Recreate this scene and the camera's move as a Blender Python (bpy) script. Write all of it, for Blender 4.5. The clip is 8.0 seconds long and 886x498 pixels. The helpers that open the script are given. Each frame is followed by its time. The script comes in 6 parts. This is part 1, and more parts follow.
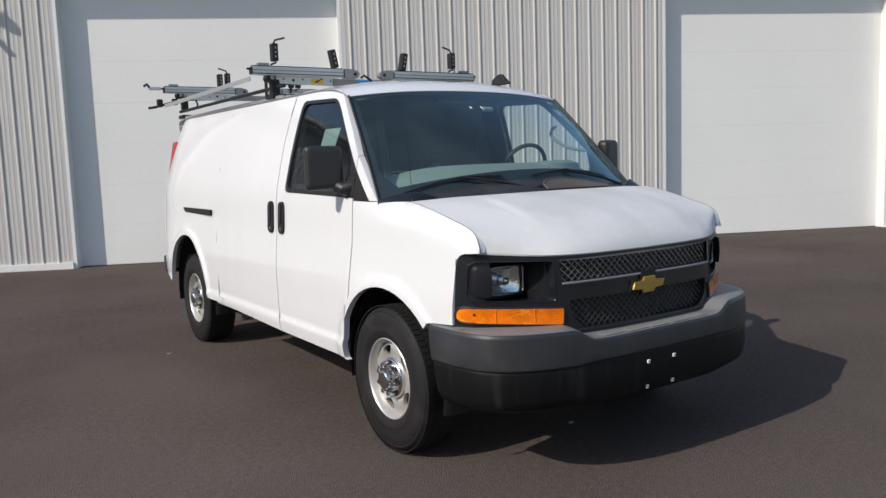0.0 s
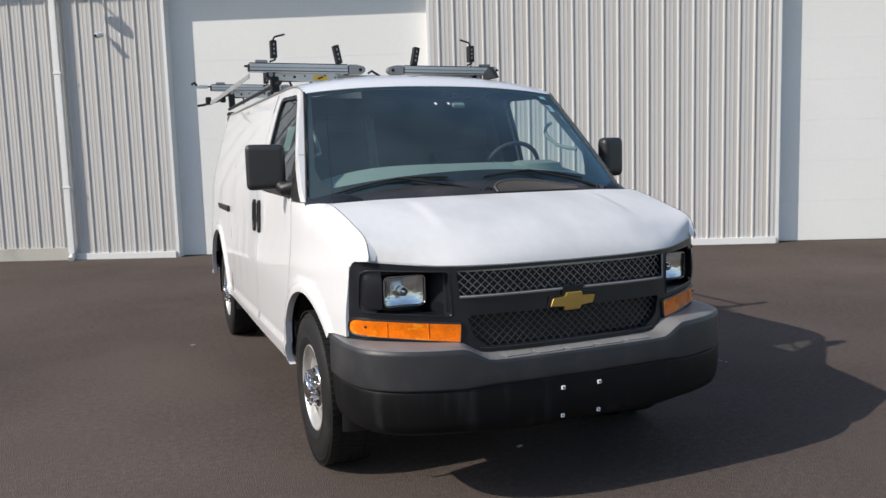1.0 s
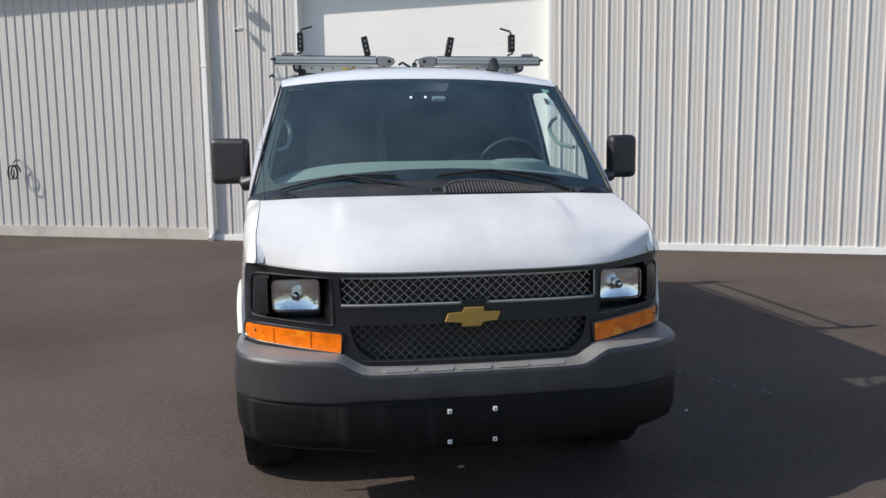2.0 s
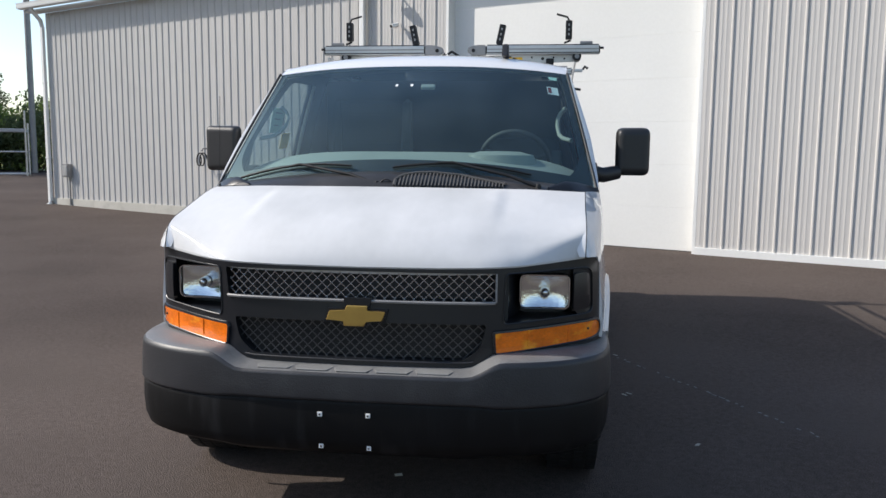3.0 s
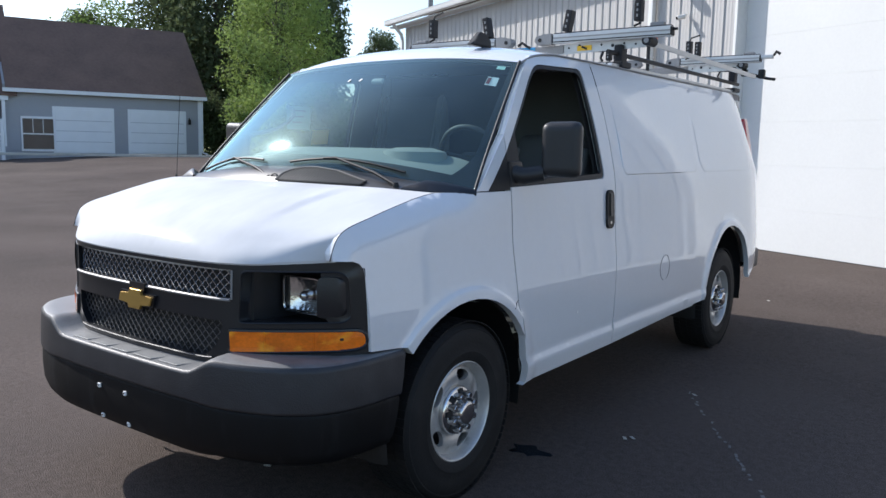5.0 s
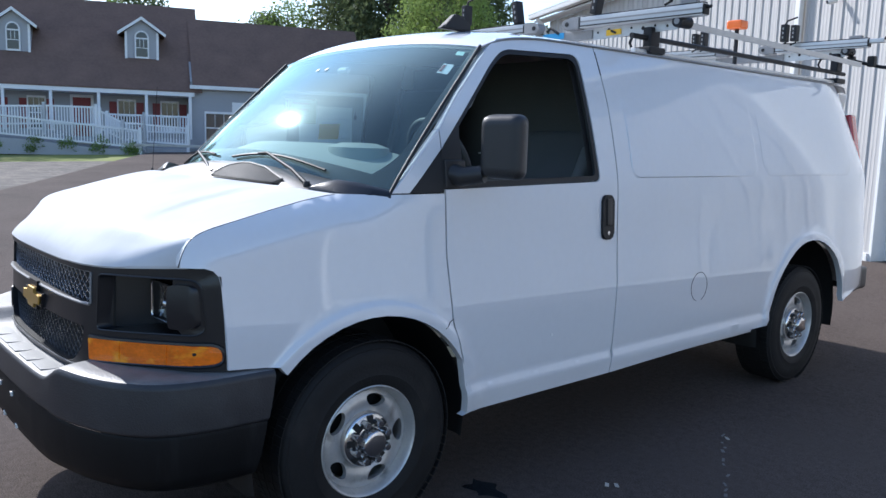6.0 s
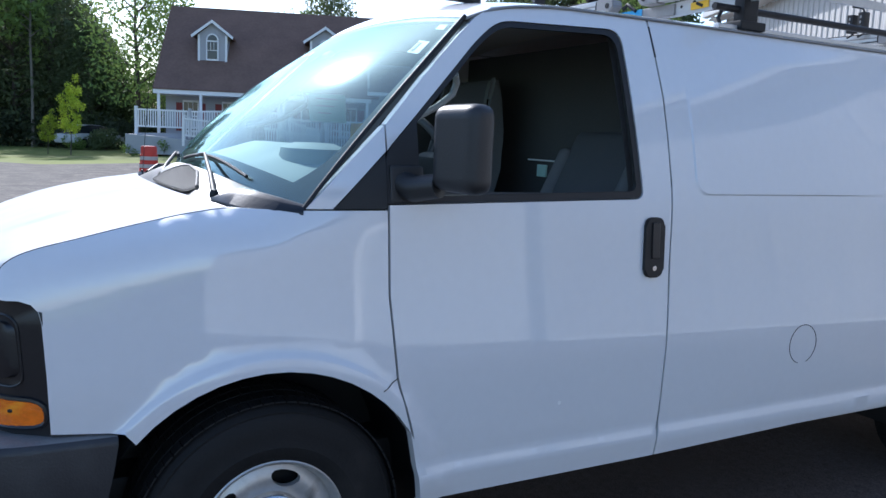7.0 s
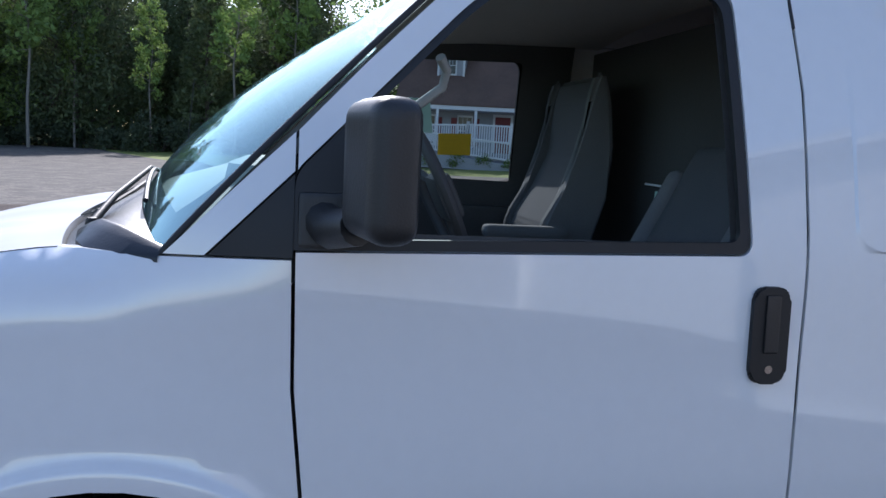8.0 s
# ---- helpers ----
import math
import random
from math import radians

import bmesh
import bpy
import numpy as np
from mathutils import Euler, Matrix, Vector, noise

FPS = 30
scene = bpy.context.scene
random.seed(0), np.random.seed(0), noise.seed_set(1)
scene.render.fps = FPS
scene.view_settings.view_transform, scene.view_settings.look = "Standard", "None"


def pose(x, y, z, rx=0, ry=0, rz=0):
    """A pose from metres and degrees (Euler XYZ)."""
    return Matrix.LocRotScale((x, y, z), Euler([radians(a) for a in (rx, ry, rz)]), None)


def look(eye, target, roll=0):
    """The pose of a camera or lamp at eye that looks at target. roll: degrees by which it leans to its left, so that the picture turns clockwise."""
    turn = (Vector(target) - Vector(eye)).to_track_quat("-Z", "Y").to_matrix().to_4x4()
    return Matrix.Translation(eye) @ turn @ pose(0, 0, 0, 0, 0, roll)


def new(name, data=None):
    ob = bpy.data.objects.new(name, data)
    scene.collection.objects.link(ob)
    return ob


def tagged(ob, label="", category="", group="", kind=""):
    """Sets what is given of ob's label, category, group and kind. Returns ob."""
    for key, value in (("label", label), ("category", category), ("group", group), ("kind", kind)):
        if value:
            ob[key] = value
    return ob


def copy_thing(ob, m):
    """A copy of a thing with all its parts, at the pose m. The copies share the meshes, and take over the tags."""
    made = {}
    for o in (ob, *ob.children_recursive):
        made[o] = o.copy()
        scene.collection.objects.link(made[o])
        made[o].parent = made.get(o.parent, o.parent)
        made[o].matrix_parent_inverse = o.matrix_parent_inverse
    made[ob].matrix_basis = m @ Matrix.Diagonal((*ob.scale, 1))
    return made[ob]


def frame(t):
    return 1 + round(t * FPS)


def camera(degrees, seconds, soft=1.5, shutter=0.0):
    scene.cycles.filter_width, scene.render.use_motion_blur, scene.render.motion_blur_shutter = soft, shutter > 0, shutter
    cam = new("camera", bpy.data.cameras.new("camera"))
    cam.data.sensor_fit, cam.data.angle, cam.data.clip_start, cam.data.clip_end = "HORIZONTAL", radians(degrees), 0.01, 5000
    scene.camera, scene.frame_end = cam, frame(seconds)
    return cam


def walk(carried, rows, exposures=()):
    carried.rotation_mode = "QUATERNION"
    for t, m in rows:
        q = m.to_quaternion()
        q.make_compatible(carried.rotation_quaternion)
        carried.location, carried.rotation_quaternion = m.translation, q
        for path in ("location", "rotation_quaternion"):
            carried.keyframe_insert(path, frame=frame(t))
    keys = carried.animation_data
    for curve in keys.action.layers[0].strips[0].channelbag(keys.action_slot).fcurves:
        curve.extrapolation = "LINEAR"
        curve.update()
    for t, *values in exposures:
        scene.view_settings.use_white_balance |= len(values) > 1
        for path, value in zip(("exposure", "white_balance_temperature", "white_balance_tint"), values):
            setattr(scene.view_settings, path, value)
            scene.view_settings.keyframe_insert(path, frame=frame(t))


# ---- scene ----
cam = camera(58.35, 8.0)
PATH = [
    (0, (-2.963, -2.548, 1.511), (-1.8611, -0.8932, 1.2905), -2.00),
    (0.5, (-2.420, -2.737, 1.493), (-1.4746, -0.9885, 1.2739), -1.83),
    (1, (-1.813, -2.862, 1.504), (-1.0623, -1.0218, 1.2819), -1.71),
    (1.5, (-1.186, -2.975, 1.529), (-0.6546, -1.0605, 1.2982), -1.36),
    (3, (0.681, -2.739, 1.488), (0.4341, -0.7693, 1.2438), 0.52),
    (3.5, (1.298, -2.564, 1.479), (0.7810, -0.6476, 1.2330), 0.70),
    (4, (1.866, -2.356, 1.477), (1.0963, -0.5266, 1.2319), 0.72),
    (4.5, (2.362, -2.056, 1.482), (1.3743, -0.3342, 1.2360), 0.87),
    (6, (3.259, -0.676, 1.515), (1.7655, 0.6261, 1.2423), 1.77),
    (6.5, (3.212, -0.130, 1.506), (1.5876, 1.0041, 1.2343), 2.10),
    (7, (3.041, 0.404, 1.516), (1.2916, 1.3353, 1.2455), 2.41),
    (7.5, (2.815, 0.906, 1.545), (0.9574, 1.5956, 1.2768), 3.00),
    (8, (2.471, 1.328, 1.547), (0.5238, 1.7000, 1.2820), 3.26),
]
walk(cam, [(t, look(eye, target, roll)) for t, eye, target, roll in PATH],
     [(0.0, 0.08, 6650, 10), (1.0, 0.30, 6700, 10), (1.5, 0.38, 6700, 10), (3.0, 0.47, 6600, 10), (4.5, 0.61, 6350, 11), (6.0, 0.82, 5850, 11), (7.0, 0.82, 5700, 12), (8.0, 0.82, 5850, 15)])

# ---- world and sun ----
SUN_DIR = Vector((-0.815, -0.05, 0.598)).normalized()      # towards the sun
world = bpy.data.worlds.new("sky")
scene.world = world
world.use_nodes = True
wn = world.node_tree
sky = wn.nodes.new("ShaderNodeTexSky")
sky.sky_type = "NISHITA"
sky.sun_disc = False
sky.sun_elevation = math.asin(SUN_DIR.z)
sky.sun_rotation = math.atan2(SUN_DIR.x, SUN_DIR.y)
sky.air_density, sky.dust_density, sky.ozone_density = 1.0, 0.9, 1.3
wn.links.new(sky.outputs[0], wn.nodes["Background"].inputs[0])
wn.nodes["Background"].inputs[1].default_value = 0.15
sun = new("sun", bpy.data.lights.new("sun", "SUN"))
sun.data.energy, sun.data.angle, sun.data.color = 3.6, radians(0.55), (1.0, 0.95, 0.88)
sun.matrix_world = look(SUN_DIR * 60, (0, 0, 0))


# ---- materials ----
def surf(name, col, rough=0.5, metal=0.0, var=0.12, big=1.5, fine=45.0, bump=0.06, coat=0.0, spec=0.5, rnd=0.0, stain=None, stretch=None, mid=0.0, grain=1.0, coat_rough=0.07, coat_ior=1.5):
    """A surface with colour, gloss and relief that vary at two scales."""
    m = bpy.data.materials.new(name)
    m.use_nodes = True
    nt = m.node_tree
    p = nt.nodes["Principled BSDF"]
    p.inputs["Metallic"].default_value = metal
    p.inputs["Coat Weight"].default_value = coat
    p.inputs["Coat Roughness"].default_value, p.inputs["Coat IOR"].default_value = coat_rough, coat_ior
    p.inputs["Specular IOR Level"].default_value = spec
    tc = nt.nodes.new("ShaderNodeTexCoord")
    src = tc.outputs["Object"]
    if stretch:
        mp = nt.nodes.new("ShaderNodeMapping")
        mp.inputs["Scale"].default_value = stretch
        nt.links.new(src, mp.inputs[0])
        src = mp.outputs[0]

    def tex(scale, detail):
        n = nt.nodes.new("ShaderNodeTexNoise")
        n.inputs["Scale"].default_value, n.inputs["Detail"].default_value = scale, detail
        nt.links.new(src, n.inputs["Vector"])
        return n.outputs["Fac"]

    def op(kind, a, b, c=None):
        n = nt.nodes.new("ShaderNodeMath")
        n.operation = kind
        for k, v in enumerate((a, b) if c is None else (a, b, c)):
            if isinstance(v, (int, float)):
                n.inputs[k].default_value = v
            else:
                nt.links.new(v, n.inputs[k])
        return n.outputs[0]

    big_fac, fine_fac = tex(big, 4.0), tex(fine, 3.0)
    value = op("MULTIPLY_ADD", big_fac, 2.2 * var, 1.0 - 1.1 * var)
    value = op("MULTIPLY_ADD", fine_fac, 1.4 * var * grain, op("SUBTRACT", value, 0.7 * var * grain))
    if mid:
        value = op("MULTIPLY_ADD", tex(mid, 3.0), 1.4 * var, op("SUBTRACT", value, 0.7 * var))
    if rnd:
        oi = nt.nodes.new("ShaderNodeObjectInfo")
        isl = nt.nodes.new("ShaderNodeNewGeometry")
        both = op("ADD", oi.outputs["Random"], isl.outputs["Random Per Island"])
        value = op("MULTIPLY_ADD", both, rnd, op("SUBTRACT", value, rnd))
    hs = nt.nodes.new("ShaderNodeHueSaturation")
    hs.inputs["Color"].default_value = (*col, 1)
    nt.links.new(value, hs.inputs["Value"])
    out = hs.outputs[0]
    if stain:
        mx = nt.nodes.new("ShaderNodeMix")
        mx.data_type = "RGBA"
        ramp = nt.nodes.new("ShaderNodeValToRGB")
        ramp.color_ramp.elements[0].position, ramp.color_ramp.elements[1].position = stain[1], stain[2]
        nt.links.new(tex(stain[3], 6.0), ramp.inputs[0])
        nt.links.new(ramp.outputs[0], mx.inputs[0])
        nt.links.new(out, mx.inputs[6])
        mx.inputs[7].default_value = (*stain[0], 1)
        out = mx.outputs[2]
    nt.links.new(out, p.inputs["Base Color"])
    nt.links.new(op("MULTIPLY_ADD", big_fac, 0.25 * rough, 0.87 * rough), p.inputs["Roughness"])
    if bump:
        b = nt.nodes.new("ShaderNodeBump")
        b.inputs["Strength"].default_value, b.inputs["Distance"].default_value = bump, 0.01
        nt.links.new(fine_fac, b.inputs["Height"])
        nt.links.new(b.outputs[0], p.inputs["Normal"])
    return m


def glass(name, tint, gloss=(1.0, 1.0, 1.0), dust=0.0, least=0.08, rough=0.015, haze=0.0):
    m = bpy.data.materials.new(name)
    m.use_nodes = True
    nt = m.node_tree
    nt.nodes.remove(nt.nodes["Principled BSDF"])
    tr, gl, mx, fr, pw, ad = (nt.nodes.new("ShaderNode" + k) for k in ("BsdfTransparent", "BsdfGlossy", "MixShader", "LayerWeight", "Math", "Math"))
    tr.inputs[0].default_value = (*tint, 1)
    gl.inputs["Roughness"].default_value = rough
    gl.inputs["Color"].default_value = (*gloss, 1)
    fr.inputs[0].default_value = 0.5
    pw.operation, ad.operation = "POWER", "MULTIPLY_ADD"
    pw.inputs[1].default_value = 3.7
    ad.inputs[1].default_value, ad.inputs[2].default_value = 1.0 - least, least
    nt.links.new(fr.outputs["Facing"], pw.inputs[0])
    nt.links.new(pw.outputs[0], ad.inputs[0])
    nt.links.new(ad.outputs[0], mx.inputs[0])
    nt.links.new(tr.outputs[0], mx.inputs[1])
    shine = gl.outputs[0]
    if haze:                               # a dust film's rough lobe spreads part of the reflection, imitating the glint's bloom
        g2, m3 = nt.nodes.new("ShaderNodeBsdfGlossy"), nt.nodes.new("ShaderNodeMixShader")
        g2.inputs["Roughness"].default_value = 0.12
        g2.inputs["Color"].default_value = (*gloss, 1)
        m3.inputs[0].default_value = haze
        nt.links.new(shine, m3.inputs[1])
        nt.links.new(g2.outputs[0], m3.inputs[2])
        shine = m3.outputs[0]
    nt.links.new(shine, mx.inputs[2])
    out = mx.outputs[0]
    if dust:
        df, m2, tc, ns, rp = (nt.nodes.new("ShaderNode" + k) for k in ("BsdfDiffuse", "MixShader", "TexCoord", "TexNoise", "MapRange"))
        df.inputs[0].default_value = (0.50, 0.66, 0.74, 1)
        ns.inputs["Scale"].default_value, ns.inputs["Detail"].default_value = 5.0, 8.0
        nt.links.new(tc.outputs["Object"], ns.inputs["Vector"])
        rp.inputs["From Min"].default_value, rp.inputs["From Max"].default_value = 0.3, 0.75
        rp.inputs["To Min"].default_value, rp.inputs["To Max"].default_value = 0.6 * dust, 1.5 * dust
        nt.links.new(ns.outputs["Fac"], rp.inputs["Value"])
        nt.links.new(rp.outputs[0], m2.inputs[0])
        nt.links.new(out, m2.inputs[1])
        nt.links.new(df.outputs[0], m2.inputs[2])
        out = m2.outputs[0]
    nt.links.new(out, nt.nodes["Material Output"].inputs[0])
    return m


M_ASPHALT = surf("asphalt", (0.103, 0.083, 0.073), 0.8, var=0.55, big=0.35, fine=150, bump=0.9, spec=0.04, mid=28, grain=2.6, stain=((0.108, 0.088, 0.077), 0.5, 0.75, 0.9))
M_GRAVEL = surf("gravel", (0.115, 0.097, 0.080), 0.95, var=0.85, big=0.9, fine=13, bump=1.0, mid=4.5, grain=2.4, stain=((0.072, 0.062, 0.050), 0.48, 0.6, 1.6))
M_GRASS = surf("grass_ground", (0.17, 0.195, 0.032), 0.95, var=0.4, big=0.25, fine=14, bump=0.8, stain=((0.20, 0.18, 0.06), 0.5, 0.75, 0.12))
M_CONCRETE = surf("concrete", (0.48, 0.46, 0.41), 0.85, var=0.15, big=1.2, fine=60, bump=0.25, stain=((0.34, 0.32, 0.28), 0.5, 0.8, 2.5))
M_SIDING = surf("ribbed_metal", (0.54, 0.52, 0.495), 0.42, var=0.07, big=0.5, fine=9, bump=0.02, spec=0.4, stretch=(1, 1, 0.15))
M_TRIM = surf("white_trim", (0.74, 0.74, 0.72), 0.5, var=0.07, big=0.8, fine=20, bump=0.02)
M_DOOR = surf("door_paint", (0.76, 0.755, 0.725), 0.5, var=0.05, big=0.7, fine=26, bump=0.03)
M_SHINGLE = surf("brown_shingle", (0.15, 0.092, 0.070), 0.9, var=0.35, big=0.8, fine=7, bump=0.4, rnd=0.25)
M_CLAP = surf("grey_siding", (0.36, 0.365, 0.385), 0.7, var=0.08, big=0.6, fine=15, bump=0.05)
M_RED = surf("red_shutter", (0.20, 0.022, 0.022), 0.55, var=0.12)
M_HOUSE_WHITE = surf("house_white", (0.78, 0.78, 0.78), 0.55, var=0.06)
M_DARKGLASS = surf("dark_pane", (0.02, 0.025, 0.03), 0.06, var=0.1, bump=0.0)
M_BLACK_RUBBER = surf("black_rubber", (0.012, 0.012, 0.012), 0.6, var=0.2, bump=0.03)

M_PAINT = surf("white_van_paint", (0.74, 0.74, 0.745), 0.5, var=0.035, big=1.3, fine=30, bump=0.004, coat=1.0, spec=0.2, coat_rough=0.04, coat_ior=1.75)
# van white with dust smears, base darkened to hold back the bonnet's sun glare
M_PAINT_DUSTY_DIM = surf("dusty_dimmed_bonnet_paint", (0.62, 0.62, 0.62), 0.75, var=0.06, big=1.3, fine=30, bump=0.004, coat=0.12, spec=0.05, coat_rough=0.14, coat_ior=1.45, stain=((0.49, 0.495, 0.495), 0.44, 0.70, 2.6), stretch=(1.0, 0.45, 1.0))
M_CHARCOAL = surf("charcoal_plastic", (0.009, 0.010, 0.013), 0.34, var=0.25, big=6, fine=160, bump=0.05)
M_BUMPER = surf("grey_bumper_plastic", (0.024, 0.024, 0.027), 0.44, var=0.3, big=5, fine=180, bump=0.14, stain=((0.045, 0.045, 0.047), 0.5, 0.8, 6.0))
# faded plastic, its grey lifted further for sunlight on the step
M_BUMPER_TOP = surf("faded_sunlit_bumper_plastic", (0.17, 0.17, 0.17), 0.45, var=0.22, big=7, fine=160, bump=0.14, stain=((0.10, 0.10, 0.10), 0.5, 0.75, 9.0))
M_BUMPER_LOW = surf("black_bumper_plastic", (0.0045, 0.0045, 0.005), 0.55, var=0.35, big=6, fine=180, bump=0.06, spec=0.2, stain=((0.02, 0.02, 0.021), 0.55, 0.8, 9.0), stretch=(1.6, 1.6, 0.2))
M_PAD = surf("worn_step_pad", (0.215, 0.215, 0.21), 0.5, var=0.2, big=14, fine=160, bump=0.1)
M_COWL = surf("dusty_cowl_plastic", (0.032, 0.030, 0.029), 0.36, var=0.25, big=7, fine=120, bump=0.06, stain=((0.075, 0.068, 0.063), 0.5, 0.85, 5.0))
M_COWL_SLAT = surf("dusty_cowl_slat", (0.085, 0.08, 0.075), 0.6, var=0.2, big=9, fine=90, bump=0.05)
M_TRIMBLACK = surf("black_trim", (0.010, 0.010, 0.011), 0.55, var=0.2, big=8, fine=120, bump=0.03)
M_MIRROR_SHELL = surf("mirror_shell", (0.02, 0.02, 0.021), 0.45, var=0.2, big=8, fine=220, bump=0.1)
M_TYRE = surf("tyre_rubber", (0.0125, 0.012, 0.012), 0.7, var=0.3, big=7, fine=90, bump=0.15, spec=0.3, stain=((0.03, 0.027, 0.024), 0.58, 0.85, 6.0))
M_STEEL = surf("painted_steel_wheel", (0.56, 0.545, 0.52), 0.4, metal=0.55, var=0.15, big=9, fine=80, bump=0.04, stain=((0.20, 0.18, 0.16), 0.58, 0.8, 12.0))
M_CHROME = surf("chrome", (0.66, 0.655, 0.65), 0.2, metal=1.0, var=0.08, big=10, fine=60, bump=0.01)
# mesh metal with the lower grille's shade put into its colour
M_MESH_SHADED = surf("shaded_mesh_metal", (0.16, 0.165, 0.17), 0.3, metal=0.8, var=0.2, big=10, fine=80, bump=0.02)
M_MESH = surf("mesh_metal", (0.48, 0.49, 0.51), 0.26, metal=0.9, var=0.2, big=10, fine=80, bump=0.02)
M_GOLD = surf("gold_emblem", (0.55, 0.36, 0.10), 0.35, metal=0.7, var=0.12, big=20, fine=120, bump=0.03)
M_AMBER = surf("amber_lens", (0.80, 0.165, 0.003), 0.2, var=0.4, big=11, fine=70, bump=0.2, coat=0.8, spec=0.3, coat_rough=0.04, stain=((1.0, 0.40, 0.02), 0.54, 0.68, 10.0), stretch=(1.0, 1.0, 1.6))
M_RED_LENS = surf("red_lens", (0.45, 0.01, 0.01), 0.15, var=0.1, bump=0.05, coat=1.0)
M_LAMP_BOWL = surf("lamp_reflector", (0.80, 0.81, 0.82), 0.14, metal=1.0, var=0.1, big=18, fine=60, bump=0.15)
M_ALU = surf("aluminium", (0.52, 0.52, 0.515), 0.38, metal=0.6, var=0.15, big=4, fine=70, bump=0.03, stretch=(0.3, 1, 1))
M_RACK_GREY = surf("rack_grey", (0.27, 0.265, 0.26), 0.5, metal=0.3, var=0.18, big=6, fine=80, bump=0.04)
M_RACK_BLACK = surf("rack_black", (0.016, 0.016, 0.017), 0.55, spec=0.3, var=0.2, big=9, fine=90, bump=0.06)
M_YELLOW = surf("yellow_sticker", (0.75, 0.45, 0.02), 0.4, var=0.08, bump=0.0)
M_BLUE = surf("blue_sticker", (0.05, 0.33, 0.62), 0.4, var=0.08, bump=0.0)
M_ORANGE = surf("orange_plastic", (0.85, 0.16, 0.02), 0.35, var=0.08, bump=0.02)
M_WHITE_PLAIN = surf("white_sheet", (0.82, 0.82, 0.80), 0.5, var=0.03, bump=0.0)
M_MINT = surf("mint_sheet", (0.55, 0.78, 0.68), 0.5, var=0.05, bump=0.0)
M_CABIN = surf("cabin_grey", (0.30, 0.31, 0.285), 0.7, var=0.1, big=6, fine=140, bump=0.1)
M_CABIN_DARK = surf("cabin_dark", (0.062, 0.060, 0.058), 0.65, var=0.2, big=5, fine=90, bump=0.08)
M_HEADLINER = surf("headliner", (0.50, 0.46, 0.42), 0.9, var=0.1, bump=0.05)
M_FABRIC = surf("seat_fabric", (0.085, 0.085, 0.087), 0.9, var=0.15, big=8, fine=220, bump=0.2)
M_SEAT_EDGE = surf("seat_edge_fabric", (0.15, 0.15, 0.148), 0.9, var=0.15, big=8, fine=220, bump=0.2)
M_GLASS = glass("tinted_glass", (0.52, 0.56, 0.56), (0.7, 0.75, 0.8), 0.005, 0.02)
M_SCREEN = glass("dusty_windscreen", (0.70, 0.84, 0.83), (0.56, 0.82, 0.88), 0.032, least=0.06, rough=0.02, haze=0.12)
M_CLEAR = glass("clear_lens", (0.97, 0.98, 0.98), (0.7, 0.7, 0.7), 0.0, 0.05)
M_STRIPE = surf("drum_band", (0.46, 0.42, 0.37), 0.6, var=0.2, fine=30, bump=0.02)
M_BARREL = surf("barrel_orange", (0.55, 0.04, 0.022), 0.5, var=0.12, bump=0.02)


# ---- mesh helpers ----
def finish(ob, angle=35.0):
    me = ob.data
    me.polygons.foreach_set("use_smooth", [True] * len(me.polygons))
    me.set_sharp_from_angle(angle=radians(angle))
    if 0 < len(me.polygons) < 700:
        weigh_normals(me, math.cos(radians(max(angle, 50))))
    return ob


def weigh_normals(me, limit):
    """Corner normals weighted by area, so that flat faces stay flat beside rounded edges."""
    nrm = [p.normal.copy() for p in me.polygons]
    area = [p.area for p in me.polygons]
    at = {}
    for p in me.polygons:
        for i in p.vertices:
            at.setdefault(i, []).append(p.index)
    out = []
    for p in me.polygons:
        for i in p.vertices:
            t = Vector()
            for q in at[i]:
                if nrm[q].dot(nrm[p.index]) > limit:
                    t += nrm[q] * area[q]
            out.append(tuple(t.normalized() if t.length > 0 else nrm[p.index]))
    me.normals_split_custom_set(out)


def part(name, bm, material, parent=None, label="", angle=35.0):
    """Links a bmesh as one mesh object under a thing or a part."""
    me = bpy.data.meshes.new(name)
    bm.to_mesh(me)
    bm.free()
    me.materials.append(material)
    ob = new(name, me)
    if parent is not None:
        ob.parent = parent
    if label:
        tagged(ob, label)
    return finish(ob, angle)


def part_py(name, verts, faces, material, parent=None, label="", angle=35.0):
    me = bpy.data.meshes.new(name)
    me.from_pydata([tuple(v) for v in verts], [], faces)
    me.materials.append(material)
    ob = new(name, me)
    if parent is not None:
        ob.parent = parent
    if label:
        tagged(ob, label)
    return finish(ob, angle)


def thing(name, label, category, m=None, group="", kind=""):
    ob = new(name)
    ob.empty_display_size = 0.1
    if m is not None:
        ob.matrix_world = m
    return tagged(ob, label, category, group, kind)


def add_box(bm, c, s, bevel=0.0, rot=None, seg=2):
    m = Matrix.Translation(c)
    if rot is not None:
        m = m @ rot
    g = bmesh.ops.create_cube(bm, size=1.0, matrix=m @ Matrix.Diagonal((*s, 1)))
    if bevel:
        edges = {e for v in g["verts"] for e in v.link_edges}
        bmesh.ops.bevel(bm, geom=list(edges), offset=bevel, segments=seg, profile=0.6, affect="EDGES")
    return bm


def box(c, s, bevel=0.0, rot=None, seg=2):
    return add_box(bmesh.new(), c, s, bevel, rot, seg)


